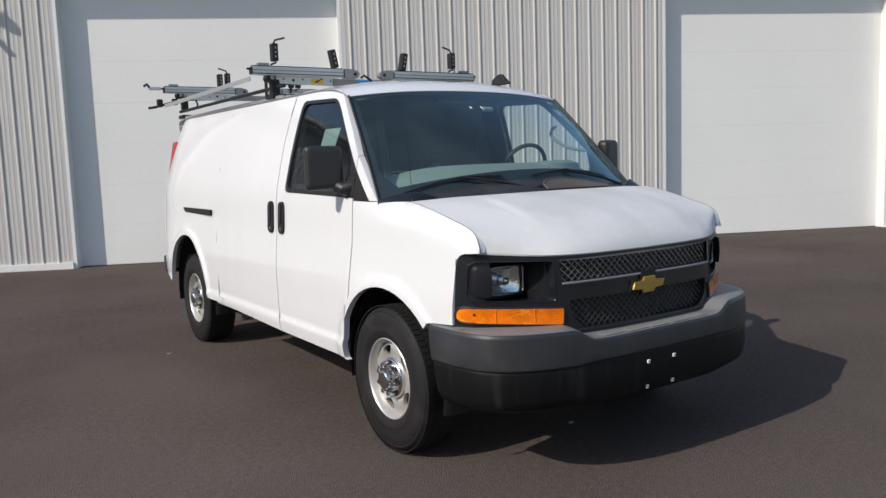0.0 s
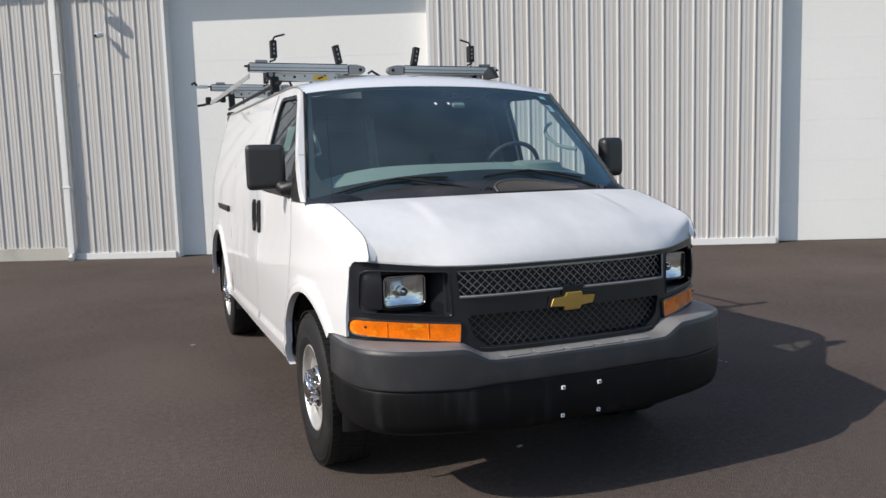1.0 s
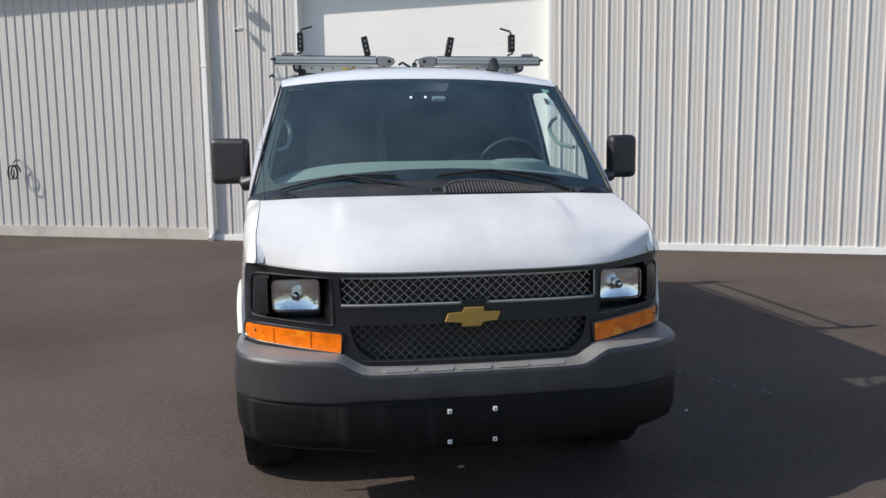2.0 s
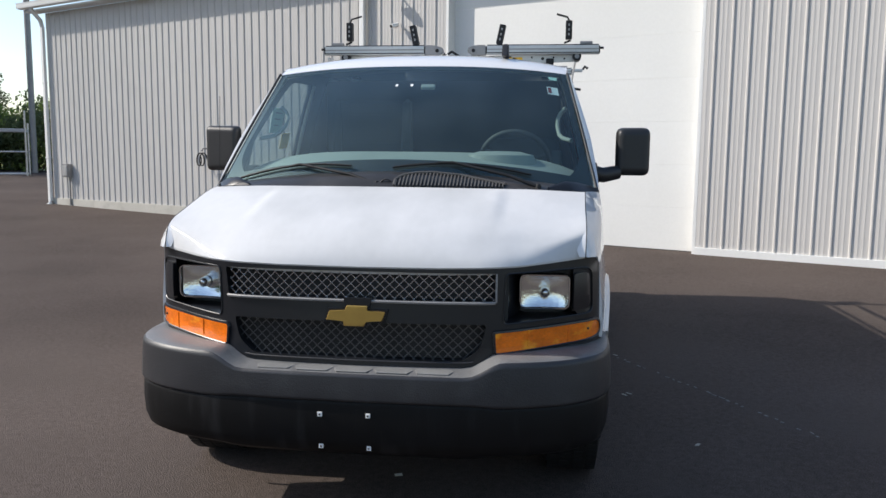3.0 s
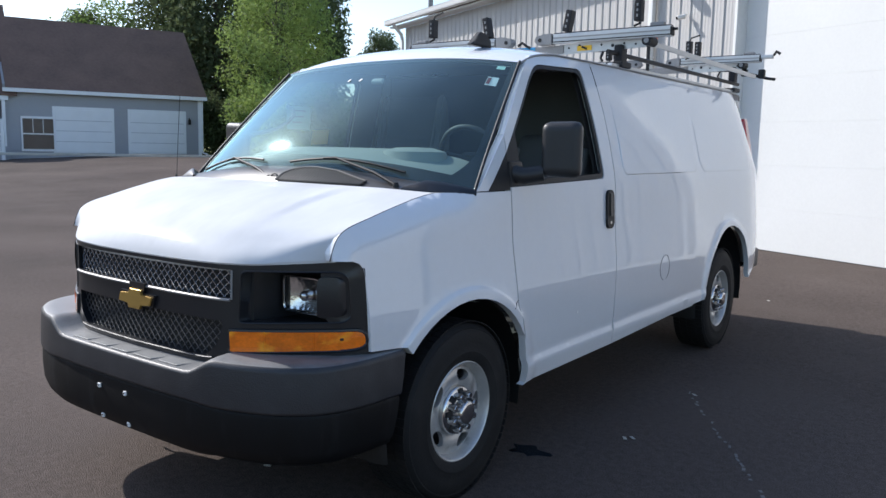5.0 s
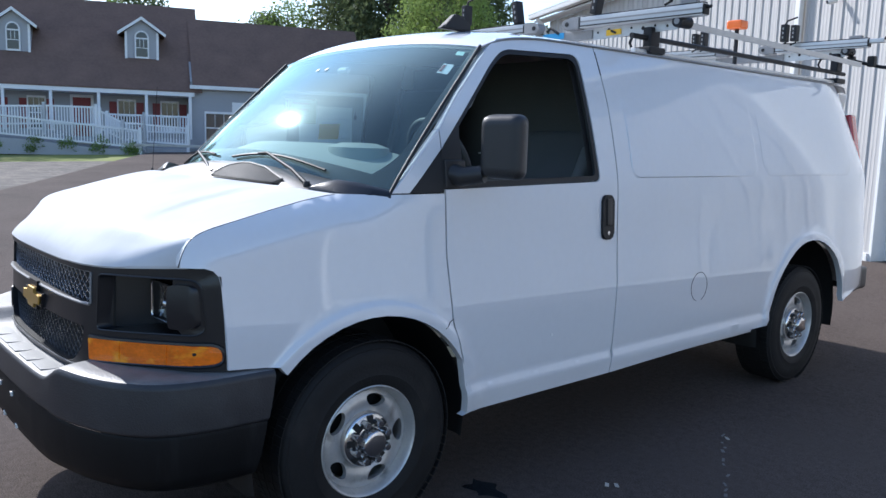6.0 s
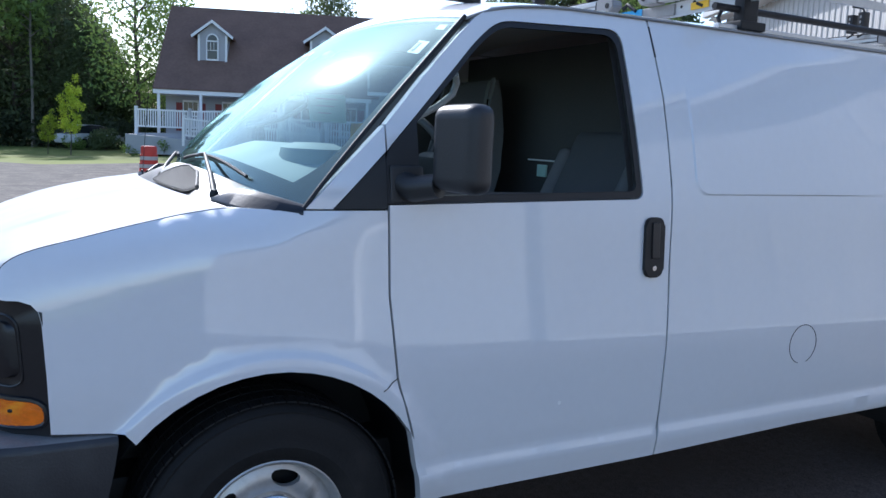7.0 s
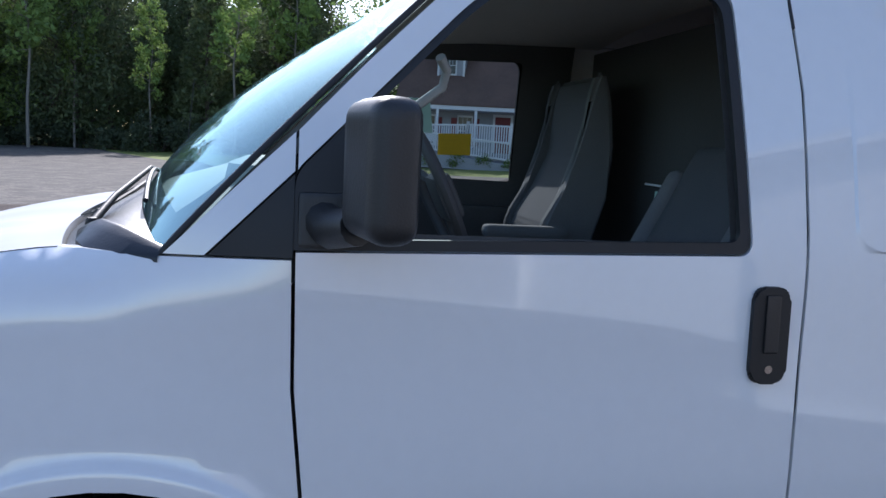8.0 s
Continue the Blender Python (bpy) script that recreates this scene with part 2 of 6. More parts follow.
def add_lathe(bm, profile, n=40, m=Matrix()):
    """Turns (radius, height) pairs about the z axis."""
    rings = []
    for r, h in profile:
        rings.append([bm.verts.new(m @ Vector((r * math.cos(2 * math.pi * k / n), r * math.sin(2 * math.pi * k / n), h))) for k in range(n)] if r > 1e-6 else [bm.verts.new(m @ Vector((0, 0, h)))])
    for a, b in zip(rings, rings[1:]):
        for k in range(n):
            j = (k + 1) % n
            if len(a) == 1 and len(b) == 1:
                continue
            if len(a) == 1:
                bm.faces.new((a[0], b[j], b[k]))
            elif len(b) == 1:
                bm.faces.new((a[k], a[j], b[0]))
            else:
                bm.faces.new((a[k], a[j], b[j], b[k]))
    return bm


def add_tube(bm, pts, r, n=10, taper=None, cap=True):
    pts = [Vector(p) for p in pts]
    rings = []
    side = None
    for k, p in enumerate(pts):
        d = (pts[min(k + 1, len(pts) - 1)] - pts[max(k - 1, 0)]).normalized()
        if side is None:
            side = d.orthogonal().normalized()
        side = (side - d * side.dot(d)).normalized()
        up = d.cross(side)
        rr = r if taper is None else r + (taper - r) * k / (len(pts) - 1)
        rings.append([bm.verts.new(p + rr * (math.cos(2 * math.pi * j / n) * side + math.sin(2 * math.pi * j / n) * up)) for j in range(n)])
    for a, b in zip(rings, rings[1:]):
        for j in range(n):
            bm.faces.new((a[j], a[(j + 1) % n], b[(j + 1) % n], b[j]))
    if cap:
        bm.faces.new(rings[0][::-1])
        bm.faces.new(rings[-1])
    return bm


def tube(pts, r, n=10, taper=None):
    return add_tube(bmesh.new(), pts, r, n, taper)


def add_prism(bm, outline, depth, m=Matrix()):
    """A flat outline in x, y made solid from z = 0 to z = depth."""
    a = [bm.verts.new(m @ Vector((x, y, 0))) for x, y in outline]
    b = [bm.verts.new(m @ Vector((x, y, depth))) for x, y in outline]
    bm.faces.new(a[::-1])
    bm.faces.new(b)
    n = len(outline)
    for k in range(n):
        bm.faces.new((a[k], a[(k + 1) % n], b[(k + 1) % n], b[k]))
    return bm


def grid_py(rows):
    """Verts and faces of a sheet through rows of points."""
    n = len(rows[0])
    verts = [p for r in rows for p in r]
    faces = [(i * n + j, i * n + j + 1, (i + 1) * n + j + 1, (i + 1) * n + j) for i in range(len(rows) - 1) for j in range(n - 1)]
    return verts, faces


def interp(x, xs, ys):
    return float(np.interp(x, xs, ys))


def smooth_interp(x, xs, ys):
    """A smooth curve through points (monotone cubic)."""
    xs, ys = list(xs), list(ys)
    if x <= xs[0]:
        return ys[0]
    if x >= xs[-1]:
        return ys[-1]
    k = max(i for i in range(len(xs) - 1) if xs[i] <= x)
    d = [(ys[i + 1] - ys[i]) / (xs[i + 1] - xs[i]) for i in range(len(xs) - 1)]

    def tan(i):
        if i == 0:
            return d[0]
        if i == len(xs) - 1:
            return d[-1]
        return 0.0 if d[i - 1] * d[i] <= 0 else 2 * d[i - 1] * d[i] / (d[i - 1] + d[i])

    h = xs[k + 1] - xs[k]
    s = (x - xs[k]) / h
    return (2 * s ** 3 - 3 * s ** 2 + 1) * ys[k] + (s ** 3 - 2 * s ** 2 + s) * h * tan(k) + (3 * s ** 2 - 2 * s ** 3) * ys[k + 1] + (s ** 3 - s ** 2) * h * tan(k + 1)


def round_outline(pts, radii, seg=6):
    """Rounds the corners of a closed outline."""
    out = []
    n = len(pts)
    for k in range(n):
        p, a, b = Vector(pts[k]), Vector(pts[k - 1]), Vector(pts[(k + 1) % n])
        r = radii[k] if isinstance(radii, (list, tuple)) else radii
        if r <= 0:
            out.append(tuple(p))
            continue
        da, db = (a - p), (b - p)
        t = min(r, 0.48 * da.length, 0.48 * db.length)
        p0, p1 = p + da.normalized() * t, p + db.normalized() * t
        for i in range(seg + 1):
            s = i / seg
            out.append(tuple((1 - s) ** 2 * p0 + 2 * s * (1 - s) * p + s * s * p1))
    return out


def inside(x, y, poly):
    c = False
    j = len(poly) - 1
    for i in range(len(poly)):
        xi, yi = poly[i]
        xj, yj = poly[j]
        if (yi > y) != (yj > y) and x < (xj - xi) * (y - yi) / (yj - yi) + xi:
            c = not c
        j = i
    return c


def dense(poly, step):
    out = []
    for k in range(len(poly)):
        a, b = Vector(poly[k]), Vector(poly[(k + 1) % len(poly)])
        n = max(1, int((b - a).length / step + 0.5))
        out += [tuple(a.lerp(b, i / n)) for i in range(n)]
    return out


def sheet(outline, holes, step, rings=(), lines=()):
    """Points and triangles that fill a flat outline less its holes."""
    from mathutils.geometry import delaunay_2d_cdt
    loops = [dense(outline, step)] + [dense(h, step) for h in (*holes, *rings)]
    pts, edges = [], []
    for lp in loops:
        o = len(pts)
        pts += lp
        edges += [(o + i, o + (i + 1) % len(lp)) for i in range(len(lp))]
    for ln in lines:
        ln = [p for p in ln if inside(*p, outline) and np.min(np.hypot(*(np.array(pts) - np.array(p)).T)) > 0.006]
        o = len(pts)
        pts += ln
        edges += [(o + i, o + i + 1) for i in range(len(ln) - 1) if (Vector(ln[i]) - Vector(ln[i + 1])).length < 2 * step]
    border = np.array(pts)
    xs = [p[0] for p in outline]
    ys = [p[1] for p in outline]
    ny = int((max(ys) - min(ys)) / step) + 1
    nx = int((max(xs) - min(xs)) / step) + 1
    for i in range(1, nx):
        for j in range(1, ny):
            x, y = min(xs) + i * step, min(ys) + j * step
            if inside(x, y, outline) and not any(inside(x, y, h) for h in holes):
                if np.min((border[:, 0] - x) ** 2 + (border[:, 1] - y) ** 2) > (0.55 * step) ** 2:
                    pts.append((x, y))
    v, e, f, *_ = delaunay_2d_cdt([Vector(p) for p in pts], edges, [], 0, 1e-6)
    keep = []
    for t in f:
        cx = sum(v[i][0] for i in t) / len(t)
        cy = sum(v[i][1] for i in t) / len(t)
        if inside(cx, cy, outline) and not any(inside(cx, cy, h) for h in holes):
            keep.append(tuple(t))
    return [tuple(p) for p in v], keep


def panel(name, outline, holes, mapper, material, parent, step=0.05, back=None, label="", angle=35.0, rings=(), lines=()):
    """A skin over a flat outline, laid on a curved surface by mapper; back(a, b) is the inner point of its turned-in edge."""
    pts, tris = sheet(outline, holes, step, rings, lines)
    bm = bmesh.new()
    vs = [bm.verts.new(mapper(a, b)) for a, b in pts]
    for t in tris:
        try:
            bm.faces.new([vs[i] for i in t])
        except ValueError:
            pass
    for v in [v for v in bm.verts if not v.link_faces]:
        bm.verts.remove(v)
    if back:
        flat = {v: p for v, p in zip(vs, pts) if v.is_valid}
        inner = {}
        for e in [e for e in bm.edges if len(e.link_faces) == 1]:
            for v in e.verts:
                if v not in inner:
                    inner[v] = bm.verts.new(back(*flat[v]))
            a, b = e.verts
            bm.faces.new((a, b, inner[b], inner[a]))
    bmesh.ops.recalc_face_normals(bm, faces=bm.faces)
    return part(name, bm, material, parent, label, angle)


# ---- ground ----
AZ = (-180, 10, 35, 45, 52, 58, 66, 75, 85, 100, 112, 140, 180)
RISE = (0, 0, 0.35, 0.5, 0.78, 0.75, 0.45, 0.3, 0.1, -0.15, -0.25, 0, 0)


def ground_z(x, y):
    """The lie of the land: level round the van, rising a little to the buildings."""
    dx, dy = x - 2.0, y + 1.0
    d = math.hypot(dx, dy)
    s = min(1.0, max(0.0, (d - 14.0) / 28.0))
    far = s * s * (3 - 2 * s) * interp(math.degrees(math.atan2(-dx, dy)), AZ, RISE)
    n = (x + 2.5) * -0.4276 + (y - 11.35) * -0.904
    w = min(1.0, max(0.0, (6.0 - n) / 6.0))
    return far + 0.07 * w * w * (3 - 2 * w) * (1 - s)


def ground_sheet(name, outline, step, lift, material, label, category):
    pts, tris = sheet(outline, [], step)
    ob = part_py(name, [(a, b, ground_z(a, b) + lift) for a, b in pts], tris, material)
    return tagged(ob, label, category, kind="structure")


far_rows = []
for r in (0.5, 6, 12, 18, 24, 30, 36, 42, 50, 65, 90, 130, 200, 400, 900):
    far_rows.append([(2 + r * math.cos(math.radians(a)), -1 + r * math.sin(math.radians(a)), ground_z(2 + r * math.cos(math.radians(a)), -1 + r * math.sin(math.radians(a))) - 0.09) for a in range(0, 361, 4)])
v, f = grid_py(far_rows)
tagged(part_py("ground", v, f, M_GRASS), "rough grass and bare earth round the lot", "ground", kind="structure")
LOT = [(-12, -40), (40, -40), (40, 30), (-20, 34), (-31, 34), (-39.5, 22.0), (-38.0, 15.2), (-24.2, 7.4), (-17.6, 3.7), (-14.5, 0.8), (-13.0, -4.0)]
ground_sheet("pavement", LOT, 1.6, 0.0, M_ASPHALT, "dark freshly sealed asphalt parking lot", "pavement")
ground_sheet("gravel_yard", [(-11.8, -60), (-12.8, -4.0), (-14.3, 0.9), (-17.4, 3.85), (-24.0, 7.6), (-29.5, 10.3), (-31.0, 5.0), (-30, 1.0), (-37, -4), (-55, -12), (-80, -60)], 1.8, -0.03, M_GRAVEL, "pale worn gravel yard beside the asphalt", "gravel")

# ---- ribbed metal building ----
WALL_O = Vector((-2.5, 11.35, 0.05))
WALL_M = Matrix.Translation(WALL_O) @ Matrix.Rotation(math.atan2(-0.4276, 0.904), 4, "Z")    # x along the wall, -y outwards
D1L, D1R, D2L, D2R, LEFT, RIGHT = 1.735, 5.86, 11.25, 15.33, -9.72, 24.0
EAVE, HEAD, RECESS = 4.64, 4.34, 0.20


def rib_profile(u0, u1, first, pitch):
    """Offsets of the ribbed sheet along the wall: a tall rib at every pitch, two low ones between."""
    pts = [(u0, 0.0)]
    u = first - pitch * math.ceil((first - u0) / pitch)
    while u < u1 - 1e-3:
        for du, d in ((0.0, 0.0), (0.015, -0.019), (0.031, -0.019), (0.044, 0.0), (0.092, 0.0), (0.098, -0.0045), (0.110, -0.0045), (0.116, 0.0), (0.156, 0.0), (0.162, -0.0045), (0.174, -0.0045), (0.180, 0.0)):
            if u0 + 0.004 < u + du < u1 - 0.004:
                pts.append((u + du, d))
        u += pitch
    pts.append((u1, 0.0))
    return pts


def ribbed_wall(name, u0, u1, z0, z1, label, first=6.025, pitch=0.2286):
    pts = rib_profile(u0, u1, first, pitch)
    rows = [[(u, d, z) for u, d in pts] for z in (z0, z1)]
    v, f = grid_py(rows)
    n = len(v)
    v += [(u0, 0.12, z0), (u1, 0.12, z0), (u1, 0.12, z1), (u0, 0.12, z1)]
    m = len(pts)
    f += [(n, n + 1, n + 2, n + 3), (0, n, n + 3, m), (m - 1, 2 * m - 1, n + 2, n + 1)]
    ob = part_py(name, v, f, M_SIDING, angle=20)
    ob.matrix_world = WALL_M
    return tagged(ob, label, "wall", kind="structure")


LABEL = "light grey vertically ribbed metal wall of the building"
ribbed_wall("wall_1", LEFT, -0.02, 0.22, EAVE, LABEL, -9.37, 0.204)
ribbed_wall("wall_2", 0.02, D1L - 0.05, 0.12, EAVE, LABEL)
ribbed_wall("wall_3", D1R + 0.05, D2L - 0.05, 0.12, EAVE, LABEL)
ribbed_wall("wall_4", D2R + 0.05, RIGHT, 0.12, EAVE, LABEL)
ribbed_wall("wall_5", D1L - 0.05, D1R + 0.05, HEAD + 0.08, EAVE, "ribbed metal above the overhead door")
ribbed_wall("wall_6", D2L - 0.05, D2R + 0.05, HEAD + 0.08, EAVE, "ribbed metal above the overhead door")


def fixed(name, bm, material, label, category, kind="structure", m=WALL_M):
    ob = part(name, bm, material)
    ob.matrix_world = m
    return tagged(ob, label, category, kind=kind)


fixed("baseboard_1", box(((LEFT) / 2, 0.03, 0.11), (-LEFT, 0.14, 0.22), 0.006), M_CONCRETE, "cream painted concrete kerb under the ribbed wall", "plinth")
for k, (u0, u1) in enumerate(((0.02, D1L - 0.05), (D1R + 0.05, D2L - 0.05), (D2R + 0.05, RIGHT))):
    fixed("baseboard_%d" % (k + 2), box(((u0 + u1) / 2, 0.02, 0.05), (u1 - u0, 0.11, 0.14), 0.006), M_TRIM, "white metal base trim along the wall foot", "trim")
# end, back and roof close the building
bm = bmesh.new()
add_box(bm, (LEFT + 0.06, 7.56, EAVE / 2), (0.12, 14.88, EAVE))
fixed("wall_7", bm, M_SIDING, "plain metal end wall of the building", "wall")
fixed("wall_8", box((RIGHT - 0.06, 7.56, EAVE / 2), (0.12, 14.88, EAVE)), M_SIDING, "plain metal end wall of the building", "wall")
fixed("wall_9", box(((LEFT + RIGHT) / 2, 14.94, EAVE / 2), (RIGHT - LEFT - 0.24, 0.12, EAVE)), M_SIDING, "plain metal rear wall of the building", "wall")
roof = bmesh.new()
add_prism(roof, [(-0.31, EAVE + 0.14), (7.5, EAVE + 2.35), (15.45, EAVE + 0.10), (15.45, EAVE + 0.20), (7.5, EAVE + 2.47), (-0.31, EAVE + 0.24)], RIGHT - LEFT + 0.9,
          Matrix.Translation((LEFT - 0.45, 0, 0)) @ Matrix(((0, 0, 1, 0), (1, 0, 0, 0), (0, 1, 0, 0), (0, 0, 0, 1))))
fixed("roof", roof, M_SHINGLE, "brown shallow pitched roof of the metal building", "roof")
fixed("soffit", box(((LEFT + RIGHT) / 2, -0.13, EAVE + 0.03), (RIGHT - LEFT + 0.85, 0.30, 0.04), 0.004), M_TRIM, "white soffit under the eave", "trim")
g = bmesh.new()
prof = [(-0.30, 0.07), (-0.42, 0.08), (-0.435, 0.12), (-0.43, 0.17), (-0.445, 0.20), (-0.435, 0.205), (-0.418, 0.17), (-0.42, 0.10), (-0.30, 0.09)]
add_prism(g, [(a, EAVE + b) for a, b in prof], RIGHT - LEFT + 0.96, Matrix.Translation((LEFT - 0.48, 0, 0)) @ Matrix(((0, 0, 1, 0), (1, 0, 0, 0), (0, 1, 0, 0), (0, 0, 0, 1))))
fixed("gutter", g, M_TRIM, "white metal rain gutter along the eave", "gutter")


def downspout(u):
    t = thing("downspout", "white square metal downspout on the ribbed wall", "downspout", WALL_M @ pose(u, 0, 0), group="downspouts")
    part("pipe", box((0, -0.085, (EAVE - 0.35) / 2 + 0.08), (0.10, 0.075, EAVE - 0.45), 0.012), M_TRIM, t)
    b = bmesh.new()
    add_tube(b, [(0, -0.085, EAVE - 0.32), (0, -0.12, EAVE - 0.18), (0, -0.28, EAVE - 0.02), (0, -0.36, EAVE + 0.07)], 0.05, 8)
    part("elbow", b, M_TRIM, t)
    b = bmesh.new()
    add_tube(b, [(0, -0.085, 0.12), (0, -0.10, 0.07), (0, -0.17, 0.035)], 0.05, 8)
    part("shoe", b, M_TRIM, t)
    for z in (1.2, 3.0):
        part("strap", box((0, -0.088, z), (0.13, 0.085, 0.03), 0.004), M_TRIM, t)


downspout(0.0)
downspout(LEFT - 0.02)


def overhead_door(k, u0, u1):
    t = thing("door_%d" % k, "closed white sectional overhead door in a shallow recess", "garage door", WALL_M, kind="structure")
    n = 7
    h = (HEAD + 0.05 - 0.03) / n
    for i in range(n):
        part("section", box(((u0 + u1) / 2, RECESS + 0.03, 0.03 + h * (i + 0.5)), (u1 - u0, 0.05, h - 0.0008), 0.0018), M_DOOR, t)
    part("backing", box(((u0 + u1) / 2, RECESS + 0.075, HEAD / 2), (u1 - u0, 0.02, HEAD), 0), M_DOOR, t)
    part("bottom_seal", box(((u0 + u1) / 2, RECESS + 0.03, 0.016), (u1 - u0 - 0.02, 0.045, 0.022), 0.004), M_BLACK_RUBBER, t, "black rubber bottom seal")
    for s, u in ((-1, u0), (1, u1)):
        w = 0.05
        part("jamb", box((u + s * w / 2, RECESS / 2 + 0.008, (HEAD + 0.08) / 2), (w, RECESS + 0.02, HEAD + 0.08), 0.004), M_TRIM, t)
    part("lintel", box(((u0 + u1) / 2, RECESS / 2 + 0.008, HEAD + 0.04), (u1 - u0, RECESS + 0.02, 0.08), 0.004), M_TRIM, t)
    part("sill", box(((u0 + u1) / 2, RECESS / 2, 0.0), (u1 - u0, RECESS + 0.1, 0.03), 0.004), M_TRIM, t)


overhead_door(1, D1L, D1R)
overhead_door(2, D2L, D2R)

# small things on the wall
lamp = thing("wall_lamp", "grey gooseneck barn lamp high on the wall", "lamp", WALL_M @ pose(0.30, 0, -0.12))
part("arm", tube([(0, 0, 4.42), (0, -0.10, 4.52), (0.02, -0.25, 4.55), (0.04, -0.36, 4.48)], 0.014, 8), M_RACK_GREY, lamp)
part("mount", box((0, -0.035, 4.42), (0.11, 0.02, 0.11), 0.006), M_RACK_GREY, lamp)
part("shade", add_lathe(bmesh.new(), [(0.02, 0.1), (0.03, 0.05), (0.07, 0.03), (0.105, -0.03), (0.11, -0.06), (0.10, -0.06), (0.06, 0.02), (0, 0.03)], 20, pose(0.045, -0.38, 4.42)), M_RACK_GREY, lamp)
wc = thing("wall_camera", "small white bullet camera on the ribbed wall", "camera", WALL_M @ pose(0.74, -0.03, 3.60))
part("bracket", tube([(0, 0, 0), (0, -0.05, 0.0), (0.0, -0.08, -0.02)], 0.016, 8), M_TRIM, wc)
part("body", tube([(0.02, -0.06, -0.03), (-0.03, -0.17, -0.06)], 0.038, 14), M_TRIM, wc)
part("lens", tube([(-0.03, -0.17, -0.06), (-0.034, -0.18, -0.064)], 0.026, 14), M_DARKGLASS, wc)
mb = thing("meter_box", "grey electrical box with a conduit on the wall", "electrical box", WALL_M @ pose(-9.0, 0, 0.9))
part("case", box((0, -0.085, 0.0), (0.22, 0.12, 0.32), 0.012), M_RACK_GREY, mb)
part("cover", box((0.0, -0.152, 0.0), (0.17, 0.012, 0.24), 0.004), M_ALU, mb)
part("conduit", tube([(0.05, -0.06, -0.16), (0.05, -0.06, -0.83)], 0.02, 8), M_RACK_GREY, mb)
sp = thing("outside_tap", "brass tap with a coiled hose on the ribbed wall", "tap", WALL_M @ pose(-4.15, 0, 1.45))
part("pipe", tube([(0, -0.02, 0.0), (0, -0.12, 0.0), (0, -0.16, -0.05)], 0.018, 8), M_RACK_GREY, sp)
part("hose", tube([(0.09 * math.cos(a / 3), -0.10 - 0.004 * a, -0.22 + 0.13 * math.sin(a / 3)) for a in range(40)], 0.014, 6), M_RACK_BLACK, sp)
post = fixed("mast", tube([(-25.5, 8.8, 0), (-25.5, 8.8, 14.0)], 0.13, 8), M_RACK_GREY, "grey steel mast behind the building corner", "mast", kind="")

# ---- the van: front towards -y, its driver's side at +x ----
van = thing("cargo_van", "white cargo van with dark grille and grey bumper on asphalt", "van")
FY, RY, HUB = 1.01, 4.44, 0.385          # axles and hub height
ARCH = ((FY - 0.01, 0.40, 0.475), (RY, 0.42, 0.53))
SIDE_Z = (0.30, 0.42, 0.50, 0.62, 0.82, 0.95, 1.10, 1.31, 1.50, 1.70, 1.90, 1.98, 2.05)
SIDE_X = (0.955, 0.978, 0.990, 0.997, 0.998, 0.988, 0.974, 0.962, 0.925, 0.872, 0.808, 0.775, 0.74)
TOP_Y = (0.318, 0.335, 0.355, 0.40, 0.52, 0.67, 0.81, 0.90, 1.085, 1.33)
TOP_Z = (1.09, 1.138, 1.172, 1.199, 1.232, 1.270, 1.30, 1.311, 1.309, 1.31)
TOP_X = (0.85, 0.851, 0.852, 0.854, 0.857, 0.861, 0.866, 0.871, 0.94, 0.962)
NOSE_X = (0.0, 0.25, 0.45, 0.515, 0.60, 0.70, 0.80, 0.87, 0.905, 0.93)
NOSE_Y = (0.100, 0.108, 0.128, 0.146, 0.186, 0.246, 0.315, 0.370, 0.425, 0.468)


def nose_y(x, z, back=0.0):
    return smooth_interp(abs(x), NOSE_X, NOSE_Y) + 0.07 * (z - 0.74) * (1 - abs(x) / 0.93) + back


def plain_side(y, z):
    x = smooth_interp(z, SIDE_Z, SIDE_X)
    if y < 1.35:
        x -= 0.075 * ((1.35 - y) / 0.95) ** 2
    if y > 4.8:
        x -= (0.075 + 0.16 * max(0.0, z - 1.35)) * ((y - 4.8) / 0.65) ** 2.2
    return x


def rr_dist(y, z, y0, y1, z0, z1, r):
    """Distance outside (+) or inside (-) of a rounded rectangle."""
    dy, dz = abs(y - (y0 + y1) / 2) - (y1 - y0) / 2 + r, abs(z - (z0 + z1) / 2) - (z1 - z0) / 2 + r
    return math.hypot(max(dy, 0), max(dz, 0)) + min(max(dy, dz), 0) - r


RECESSES = ((2.53, 3.75, 1.36, 1.87, 0.06), (3.82, 5.06, 1.36, 1.85, 0.10))


